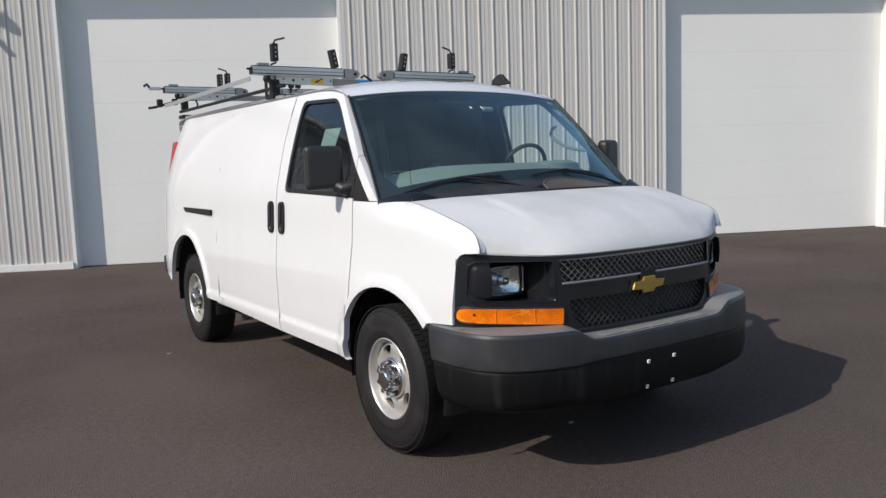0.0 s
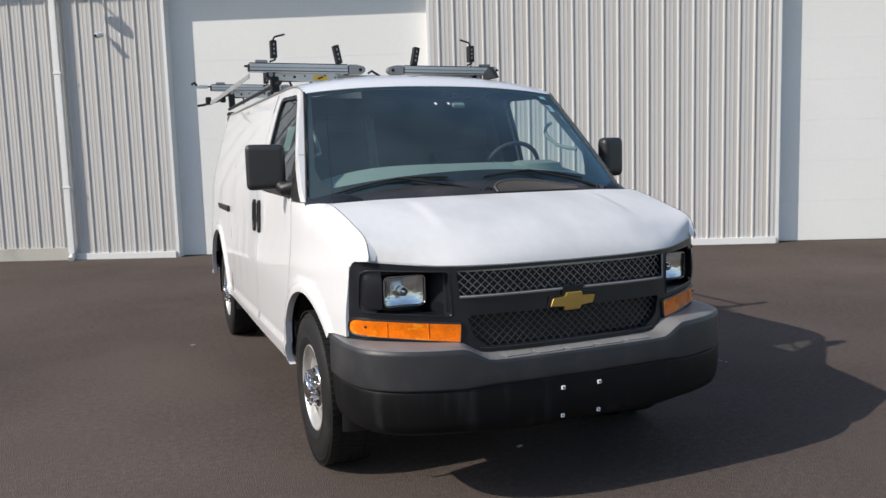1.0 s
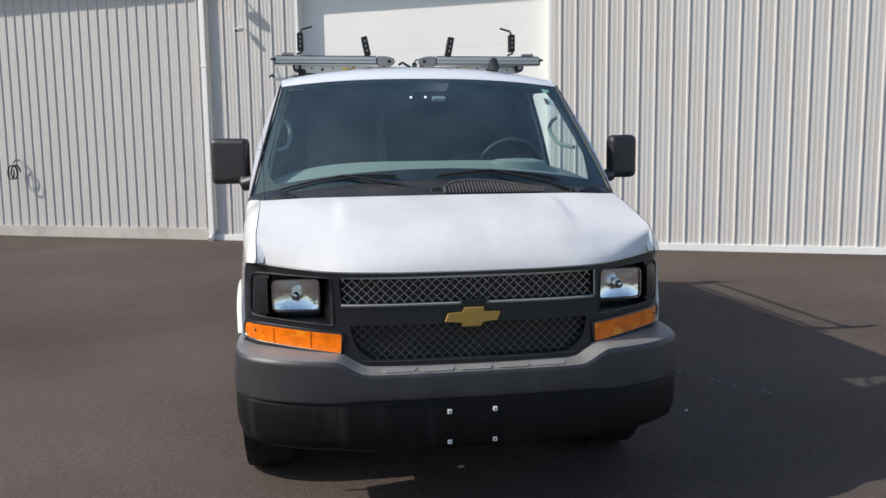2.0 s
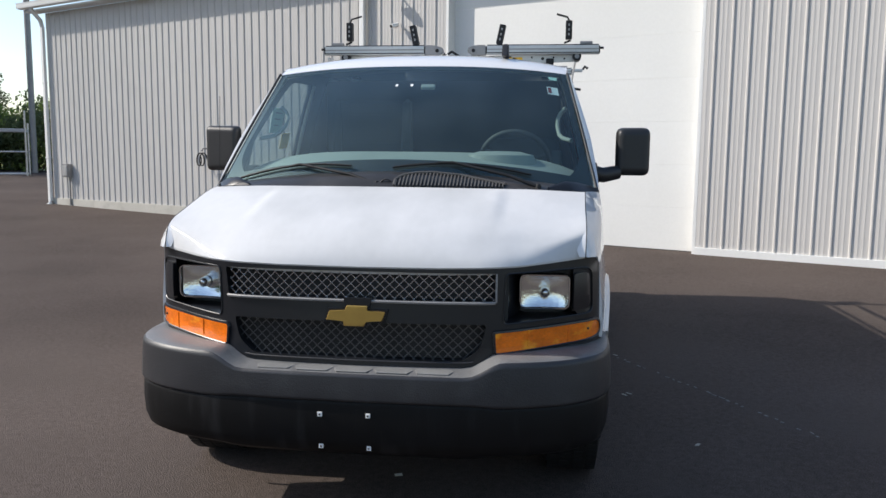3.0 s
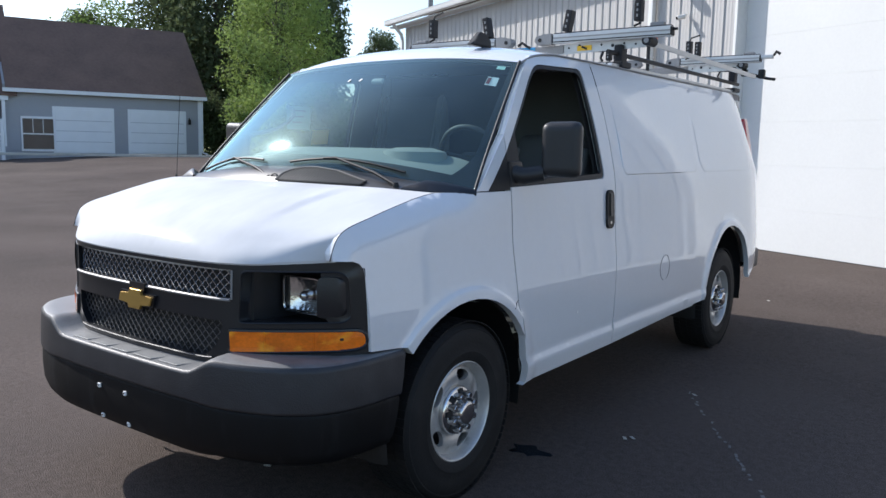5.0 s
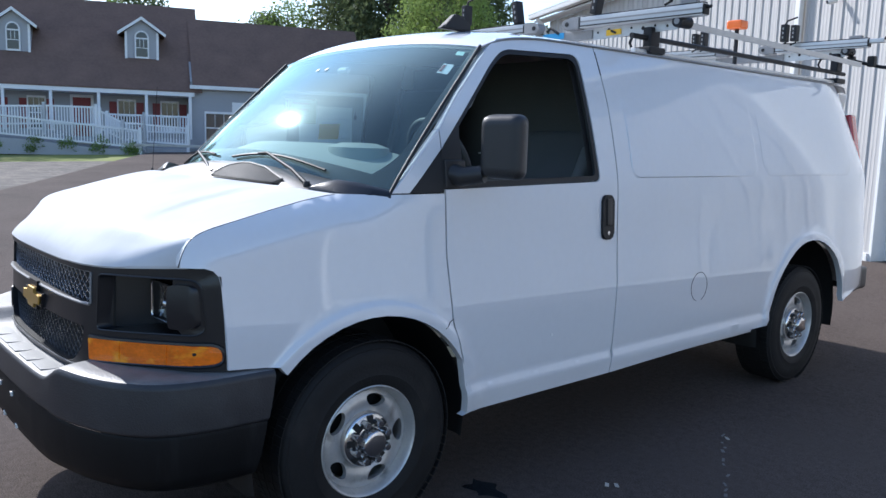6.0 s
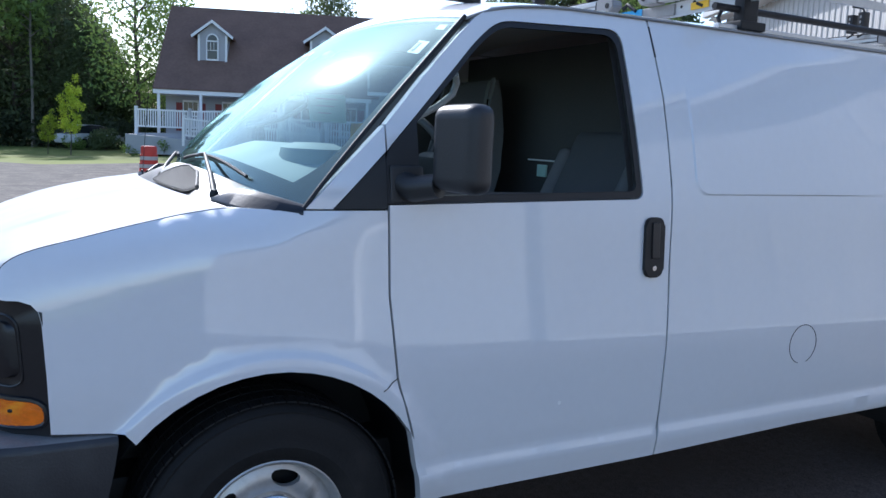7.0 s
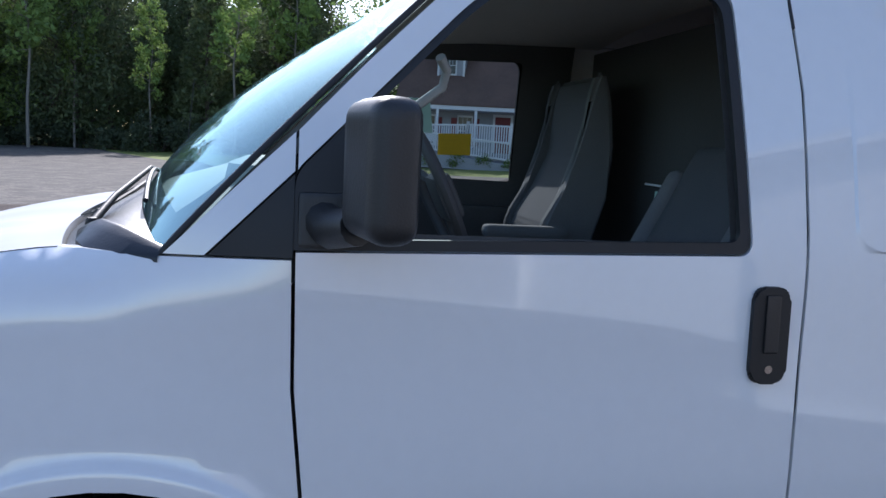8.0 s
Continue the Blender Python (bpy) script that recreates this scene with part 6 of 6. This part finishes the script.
# wing with two garage doors
WX1 = 2.35
hp("wall", walls(HX1 - 0.2, WX1, 0.1, 8.2, 0.55, 4.05, 7.2), M_CLAP, wing)
boards(HX1 - 0.2, WX1, 0.1, 0.6, 4.0, wing)
hp("roof", gable(HX1 - 0.1, WX1 + 0.25, 0.1, 8.2, 3.98, 7.46, 0.35), M_SHINGLE, wing)
hp("fascia", box(((HX1 + WX1) / 2, -0.24, 3.76), (WX1 - HX1 + 0.5, 0.12, 0.18), 0.01), M_HOUSE_WHITE, wing)
hp("corner_board", box((WX1 - 0.06, 0.06, 2.3), (0.16, 0.08, 3.4)), M_HOUSE_WHITE, wing)
hp("drain_pipe", tube([(WX1 + 0.05, -0.02, 3.7), (WX1 + 0.05, -0.02, 0.95), (WX1 + 0.3, -0.1, 0.85)], 0.05, 8), M_HOUSE_WHITE, wing)
for x in (0.14, -3.42):
    d = hp("garage_door", box((x, 0.05, 1.92), (2.66, 0.06, 2.05), 0.01), M_HOUSE_WHITE, wing, "closed white garage door")
    hp("door_trim", box((x, 0.07, 1.97), (2.90, 0.05, 2.24), 0.01), M_HOUSE_WHITE, d)
    for k in range(1, 4):
        hp("panel_line", box((x, 0.017, 0.90 + k * 0.51), (2.64, 0.004, 0.02)), M_CLAP, d)
win(-5.55, 0.1, 1.75, 1.4, 1.5, wing)
sc = hp("wall_sconce", box((1.75, -0.02, 2.55), (0.13, 0.13, 0.26), 0.03), M_RACK_BLACK, wing, "black lantern beside the garage door")
hp("sconce_arm", tube([(1.75, 0.09, 2.72), (1.75, 0.0, 2.75), (1.75, -0.02, 2.68)], 0.02, 6), M_RACK_BLACK, sc)
kerb = part("kerb", box((-2.0, -3.0, 0.80), (20.0, 0.16, 0.12), 0.02), M_CONCRETE)
kerb.matrix_world = pose(-34.3, 23.1, 0, 0, 0, 55)
tagged(kerb, "pale concrete kerb along the edge of the lot", "kerb", kind="structure")

# ---- trees, hedges and small things ----
def leaf_material(name, col, var=0.35):
    m = surf(name, col, 0.75, var=0.2, big=0.5, fine=3.0, bump=0.0, spec=0.25, rnd=var)
    p = m.node_tree.nodes["Principled BSDF"]
    nt = m.node_tree
    tl, mx = nt.nodes.new("ShaderNodeBsdfTranslucent"), nt.nodes.new("ShaderNodeMixShader")
    mx.inputs[0].default_value = 0.35
    nt.links.new(p.inputs["Base Color"].links[0].from_socket, tl.inputs[0])
    nt.links.new(p.outputs[0], mx.inputs[1])
    nt.links.new(tl.outputs[0], mx.inputs[2])
    nt.links.new(mx.outputs[0], nt.nodes["Material Output"].inputs[0])
    return m


M_LEAF = leaf_material("leaf_green", (0.19, 0.27, 0.075))
M_LEAF_DARK = leaf_material("leaf_dark", (0.115, 0.145, 0.068))
# leaf colour darkened to carry the shade low in the wood
M_LEAF_SHADE = leaf_material("leaf_undergrowth_shaded", (0.065, 0.082, 0.045))
M_LEAF_BRIGHT = leaf_material("leaf_bright", (0.47, 0.54, 0.04))
M_LEAF_LIGHT = leaf_material("leaf_light", (0.24, 0.315, 0.09))
M_BARK = surf("bark", (0.09, 0.07, 0.055), 0.9, var=0.3, big=2, fine=14, bump=0.5)


def leaves(rng, centres, per, spread, size):
    """Many small leaf clumps round the given centres, as one joined sheet of blades."""
    c = np.repeat(np.array(centres), per, axis=0)
    n = len(c)
    off = rng.normal(size=(n, 3))
    off /= np.linalg.norm(off, axis=1)[:, None] + 1e-9
    p = c + off * (spread * rng.random(n) ** 0.45)[:, None]
    a = rng.normal(size=(n, 3))
    a /= np.linalg.norm(a, axis=1)[:, None]
    b = np.cross(a, rng.normal(size=(n, 3)))
    b /= np.linalg.norm(b, axis=1)[:, None] + 1e-9
    s = size * (0.6 + 0.8 * rng.random(n))[:, None]
    quads = np.stack([p - a * s, p + b * s * 0.45, p + a * s, p - b * s * 0.45], axis=1).reshape(-1, 3)
    faces = np.arange(4 * n).reshape(-1, 4)
    return quads, faces


def tree(seed, height, radius, base, leaf, clumps, per, size, kind="round", trunk_r=0.16):
    """A tapered trunk with limbs and a crown of leaf clumps; its foot is at the origin."""
    rng = np.random.default_rng(seed)
    t = thing("tree", "leafy green tree with an uneven crown", "tree")
    bm = bmesh.new()
    bend = [(0.25 * math.sin(1.3 * k + seed) * k / 8, 0.25 * math.cos(0.9 * k + seed) * k / 8, height * 0.86 * k / 8) for k in range(9)]
    add_tube(bm, [(0, 0, -0.2)] + bend[1:], trunk_r, 8, trunk_r * 0.2)
    centres = []
    for i in range(clumps):
        z = base + (height - base) * ((i + 0.5) / clumps)
        h = (z - base) / (height - base)
        if kind == "pine":
            r = radius * (1 - h) ** 0.75 + 0.25
        elif kind == "column":
            r = radius * (0.55 + 0.45 * math.sin(math.pi * min(1, h * 1.1)))
        else:
            r = radius * math.sin(math.pi * min(0.97, 0.16 + 0.82 * h)) ** 0.6
        a = i * 2.39996 + rng.random()
        q = r * (0.35 + 0.65 * rng.random() ** 0.5)
        c = (q * math.cos(a) + bend[-1][0] * h, q * math.sin(a) + bend[-1][1] * h, z + rng.normal() * 0.25)
        centres.append(c)
        if i % 2 == 0:
            zb = max(0.4, z - 0.45 * q)
            k = min(7, int(zb / (height * 0.86) * 8))
            f = zb / (height * 0.86) * 8 - k
            s = Vector(bend[k]).lerp(Vector(bend[min(8, k + 1)]), min(1, f))
            add_tube(bm, [s, s.lerp(Vector(c), 0.5) + Vector((0, 0, 0.12 * q)), c], trunk_r * 0.34, 5, trunk_r * 0.06, cap=False)
    part("trunk", bm, M_BARK, t)
    v, f = leaves(rng, centres, per, radius * (0.36 if kind != "pine" else 0.30), size)
    me = bpy.data.meshes.new("crown")
    me.from_pydata(v.tolist(), [], f.tolist())
    me.materials.append(leaf)
    ob = new("crown", me)
    ob.parent = t
    return t


def put(ob, x, y, s=1.0, turn=0.0, sz=None):
    m = pose(x, y, ground_z(x, y) - 0.05, 0, 0, turn)
    c = copy_thing(ob, m)
    c.scale = (s, s, sz or s)
    return c


def polar(az, d):
    return 2.5 - d * math.sin(radians(az)), -0.5 + d * math.cos(radians(az))


rng = random.Random(5)
kinds = [
    tree(1, 17, 6.0, 1.8, M_LEAF, 95, 80, 0.26, "round", 0.26),
    tree(2, 20, 5.2, 2.2, M_LEAF_DARK, 95, 80, 0.25, "round", 0.28),
    tree(3, 22, 3.2, 1.5, M_LEAF_DARK, 85, 80, 0.26, "pine", 0.24),
    tree(4, 14, 4.0, 1.2, M_LEAF_LIGHT, 52, 470, 0.125, "round", 0.14),
    tree(5, 15, 2.6, 2.6, M_LEAF_LIGHT, 44, 60, 0.15, "column", 0.16),
    tree(6, 15, 2.0, 6.5, M_LEAF, 30, 60, 0.22, "column", 0.12),
    tree(7, 16, 3.7, 2.0, M_LEAF_DARK, 58, 260, 0.20, "round", 0.24),
    tree(8, 15, 4.0, 3.6, M_LEAF, 62, 85, 0.16, "round", 0.20),
]
M_PALE_BARK = surf("pale_bark", (0.19, 0.17, 0.14), 0.85, var=0.3, big=2, fine=10, bump=0.3)
next(o for o in kinds[5].children if o.name.startswith("trunk")).data.materials[0] = M_PALE_BARK
for k in kinds:
    tagged(k, group="wood behind the yard")
BIG, DARK, PINE, LIGHT, COL, BIRCH, MAPLE, AIRY = kinds
homes = []
# wood behind the gravel yard
for i in range(88):
    az = 84 + 58 * ((i * (1 if i < 30 else 1.037)) % 30) / 29 + rng.uniform(-0.6, 0.6)
    d = (64 if i < 30 else 73 if i < 60 else 82) + rng.uniform(-4, 6)
    homes.append((rng.choice((DARK, DARK, BIG, DARK, PINE)), az, d, rng.uniform(0.58, 0.86) if az > 86 else rng.uniform(0.42, 0.52)))
# behind the house and the wing
for i in range(17):
    az = 50 + 36 * i / 16 + rng.uniform(-0.8, 0.8)
    if 63.5 < az < 68.5:                    # a gap with open sky over the house
        continue
    homes.append((rng.choice((DARK, BIG, LIGHT, BIG)), az, 66 + rng.uniform(-5, 9), rng.uniform(0.5, 0.68) if az < 79 else rng.uniform(0.30, 0.40)))
# right of the wing: the tall light tree, dark ones behind it
homes += [(LIGHT, 49.0, 45, 0.74), (DARK, 53.0, 61, 0.80), (MAPLE, 46.9, 52, 0.80), (MAPLE, 49.0, 57, 0.82), (DARK, 55.6, 63, 0.80), (MAPLE, 41.6, 55, 0.49), (MAPLE, 40.2, 57, 0.42), (AIRY, 82.1, 54, 0.86), (AIRY, 80.0, 58, 0.80), (MAPLE, 85.2, 60, 0.50), (MAPLE, 83.9, 62, 0.42), (MAPLE, 82.4, 61, 0.33), (DARK, 81.0, 62, 0.30), (MAPLE, 61.4, 64, 0.62), (AIRY, 59.8, 62, 0.72), (BIG, 30.2, 62, 0.36), (DARK, 52.8, 60, 0.78)]
# slim pale trunks at the front of the wood
homes += [(BIRCH, az, 58.5 + 1.5 * math.sin(az), 0.8 + 0.2 * math.sin(3 * az)) for az in (88.5, 92.4, 97.9, 102.6, 105.2, 109.7, 118.4)]
for ob, az, d, s in homes:
    x, y = polar(az, d)
    put(ob, x, y, s, rng.uniform(0, 360), s * rng.uniform(0.9, 1.1))
for k in kinds:
    for o in [*k.children_recursive, k]:
        bpy.data.objects.remove(o)


def shrub(name, az, d, r, h, leaf, seed, label, size=0.10, n=26, per=130):
    x, y = polar(az, d)
    g = np.random.default_rng(seed)
    t = thing(name, label, "bush", pose(x, y, ground_z(x, y) - 0.03))
    bm = bmesh.new()
    cs = []
    for i in range(n):
        a, q = g.random() * 2 * math.pi, r * g.random() ** 0.5
        c = (q * math.cos(a), q * math.sin(a), h * (0.12 + 0.80 * g.random()) * (1 - 0.45 * (q / r) ** 2))
        cs.append(c)
        if i % 3 == 0:
            add_tube(bm, [(0.2 * c[0], 0.2 * c[1], 0), (0.6 * c[0], 0.6 * c[1], 0.6 * c[2]), c], 0.03, 5, 0.008, cap=False)
    part("stem", bm, M_BARK, t)
    v, f = leaves(g, cs, per, 0.38 * min(r, h) + 0.1, size)
    me = bpy.data.meshes.new("foliage")
    me.from_pydata(v.tolist(), [], f.tolist())
    me.materials.append(leaf)
    ob = new("foliage", me)
    ob.parent = t
    return t


# hedge and scrub along the back of the lot
for i, az in enumerate(np.arange(27.5, 51.4, 1.5)):
    shrub("bush", az, 43 + 2 * math.sin(i * 1.7), 1.5, 3.9 + 0.25 * math.sin(i * 2.3), (M_LEAF, M_LEAF_DARK, M_LEAF_LIGHT)[i % 3], 40 + i, "dense dark green hedge bush at the lot edge", 0.12, 30, 120)
shrub("bush", 49.2, 38.0, 1.1, 3.3, M_LEAF_BRIGHT, 90, "bright yellow-green bush before the hedge", 0.11, 22, 110)
shrub("bush", 48.7, 37.2, 1.4, 0.9, M_LEAF, 93, "low dull green scrub before the hedge", 0.11, 24, 110)
for az in (51.6, 53.0, 54.4):
    shrub("bush", az, 51, 1.7, 4.2, M_LEAF_DARK, int(az * 10), "tall dark bush behind the garage corner", 0.14, 30, 120)
shrub("bush", 51.0, 41.5, 1.0, 3.0, M_LEAF_LIGHT, 91, "pale green bush beside the hedge", 0.11, 20, 110)
for i, u in enumerate((-20.2, -18.3, -16.6, -14.8, -13.2, -11.7, -10.2)):
    p = HM @ Vector((bay(u), -2.7, 0))
    d = math.hypot(p.x - 2.5, p.y + 0.5)
    shrub("bush", math.degrees(math.atan2(2.5 - p.x, p.y + 0.5)), d, 0.38, 0.75 + 0.2 * (i % 2), M_LEAF, 120 + i, "small green shrub along the ramp", 0.05, 10, 70)
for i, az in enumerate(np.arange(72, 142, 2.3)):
    shrub("bush", az, 60 + 2 * math.sin(i), 2.2, 2.0 + 0.9 * math.sin(1.9 * i), M_LEAF_SHADE, 150 + i, "undergrowth at the foot of the wood, darkened as in shade", 0.16, 20, 90)
young = tree(11, 4.6, 0.95, 1.5, leaf_material("leaf_young", (0.40, 0.48, 0.05)), 40, 80, 0.08, "column", 0.05)
tagged(young, "young bright green staked tree on the grass", group="young trees")
x, y = polar(87.4, 45.5)
put(young, x, y, 0.46, 40, 0.44)
x, y = polar(86.0, 43.5)
young.matrix_world = pose(x, y, ground_z(x, y) - 0.05)
young.scale = (0.62, 0.62, 0.76)

# traffic drum, cone, pipe frame
def drum(az, d):
    x, y = polar(az, d)
    t = thing("traffic_drum", "orange and white striped traffic drum on gravel", "traffic drum", pose(x, y, ground_z(x, y) - 0.03))
    part("body", add_lathe(bmesh.new(), [(0.29, 0.06), (0.285, 0.25), (0.27, 0.26), (0.265, 0.48), (0.25, 0.49), (0.245, 0.72), (0.23, 0.73), (0.225, 0.92), (0.20, 0.96), (0, 0.97)], 28), M_BARREL, t)
    for r, z in ((0.289, 0.16), (0.269, 0.38), (0.249, 0.61)):
        part("stripe", add_lathe(bmesh.new(), [(r, z - 0.055), (r + 0.003, z - 0.05), (r + 0.002, z + 0.05), (r - 0.004, z + 0.055)], 28), M_STRIPE, t, "pale reflective band")
    part("base", add_lathe(bmesh.new(), [(0, 0.0), (0.36, 0.0), (0.36, 0.05), (0.30, 0.07)], 28), M_BLACK_RUBBER, t)


drum(80.2, 24.6)
x, y = polar(94.5, 52)
cn = thing("traffic_cone", "small orange traffic cone on the grass", "traffic cone", pose(x, y, ground_z(x, y) - 0.02))
part("cone", add_lathe(bmesh.new(), [(0.02, 0.72), (0.03, 0.72), (0.13, 0.04), (0.16, 0.03)], 20), M_BARREL, cn)
part("base", box((0, 0, 0.02), (0.38, 0.38, 0.04), 0.01), M_BARREL, cn)
# parked car half hidden at the foot of the wood
x, y = polar(85.0, 55.5)
car = thing("parked_car", "silver car parked among bushes below the wood", "car", pose(x, y, ground_z(x, y), 0, 0, 128))
M_SILVER = surf("silver_car_paint", (0.62, 0.63, 0.64), 0.35, var=0.05, big=1, fine=30, bump=0.003, coat=0.8)
lower = [(-2.1, 0.30), (-2.18, 0.55), (-2.10, 0.82), (-1.5, 0.92), (1.0, 0.95), (1.8, 0.84), (2.14, 0.68), (2.18, 0.42), (2.10, 0.28)]
upper = [(-1.75, 0.90), (-1.25, 1.36), (-0.75, 1.46), (0.15, 1.44), (0.55, 1.33), (1.12, 0.93)]
for name, outline, half, material in (("body", lower, 0.86, M_SILVER), ("roof", [(-1.20, 1.385), (-0.75, 1.475), (0.15, 1.455), (0.50, 1.365)], 0.66, M_SILVER), ("cabin_glass", upper, 0.70, M_DARKGLASS)):
    bm = add_prism(bmesh.new(), outline, 2 * half, Matrix.Translation((0, half, 0)) @ UP)
    bmesh.ops.bevel(bm, geom=bm.edges[:], offset=0.05 if name == "body" else 0.02, segments=2, affect="EDGES")
    part(name, bm, material, car)
for wx in (-1.32, 1.36):
    for wy in (-0.80, 0.80):
        wh = part("wheel", tube([(wx, wy - 0.09, 0.31), (wx, wy + 0.09, 0.31)], 0.31, 20), M_TYRE, car)
        part("hubcap", tube([(wx, wy - 0.095, 0.31), (wx, wy + 0.095, 0.31)], 0.19, 16), M_CHROME, wh)
for hy in (-0.62, 0.62):
    part("headlight", box((2.09, hy, 0.66), (0.12, 0.30, 0.12), 0.03), M_CHROME, car)
shrub("bush", 84.2, 53.8, 0.9, 1.3, M_LEAF_DARK, 171, "dark bush beside the parked car", 0.10, 20, 90)
shrub("bush", 86.1, 54.0, 0.55, 0.9, M_LEAF, 172, "small green bush beside the parked car", 0.08, 14, 80)
fx, fy = polar(40.2, 35.5)
fr = thing("pipe_frame", "galvanised pipe frame standing by the hedge", "frame", pose(fx, fy, ground_z(fx, fy), 0, 0, 30))
for x in (-0.66, 0.66):
    for y in (-0.6, 0.6):
        part("upright", tube([(x, y, 0), (x, y, 2.55 if y < 0 else 2.1)], 0.035, 8), M_ALU, fr)
for z in (0.08, 0.95, 1.75, 1.82):
    for y in (-0.6, 0.6):
        part("cross_bar", tube([(-0.66, y, z), (0.66, y, z)], 0.026, 8), M_ALU, fr)
    for x in (-0.66, 0.66):
        part("side_bar", tube([(x, -0.6, z), (x, 0.6, z)], 0.03, 8), M_ALU, fr)

# worn chalk dashes and a few specks on the asphalt
M_CHALK = surf("worn_chalk", (0.20, 0.19, 0.18), 0.9, var=0.4, fine=90, bump=0.1)
chalk = thing("chalk_line", "faint worn white chalk dashes on the asphalt", "marking")
rc = random.Random(9)
for k in range(34):
    t = k / 33
    x, y = 1.2 + 1.03 * t + rc.uniform(-0.012, 0.012), 3.14 - 1.70 * t
    if rc.random() < 0.6:
        part("dash", box((x, y, ground_z(x, y) + 0.002), (rc.uniform(0.008, 0.016), rc.uniform(0.012, 0.05), 0.003), 0, Matrix.Rotation(rc.uniform(0.2, 0.9), 4, "Z")), M_CHALK, chalk)
for x, y in ((1.24, 3.11), (1.24, 2.16), (0.79, 6.55), (4.67, 8.16), (1.5, 1.32), (1.21, 2.13), (-1.3, 4.1), (0.05, 0.72)):
    lf = part("leaf_scrap", box((x, y, ground_z(x, y) + 0.004), (0.035, 0.018, 0.003), 0, Matrix.Rotation(x * 7, 4, "Z") @ Matrix.Rotation(0.15, 4, "X")), M_CONCRETE)
    tagged(lf, "small pale scrap lying on the asphalt", "litter", group="scraps on the asphalt")
pts = [(0.10 * (1 + 0.35 * math.sin(3 * a + 1)) * math.cos(a), 0.06 * (1 + 0.3 * math.sin(5 * a)) * math.sin(a)) for a in (2 * math.pi * k / 28 for k in range(28))]
wet = part("oil_spot", add_prism(bmesh.new(), pts, 0.002, pose(0.90, 1.66, 0.0015)), M_DARKGLASS)
tagged(wet, "small wet dark oil spot under the van", "stain")
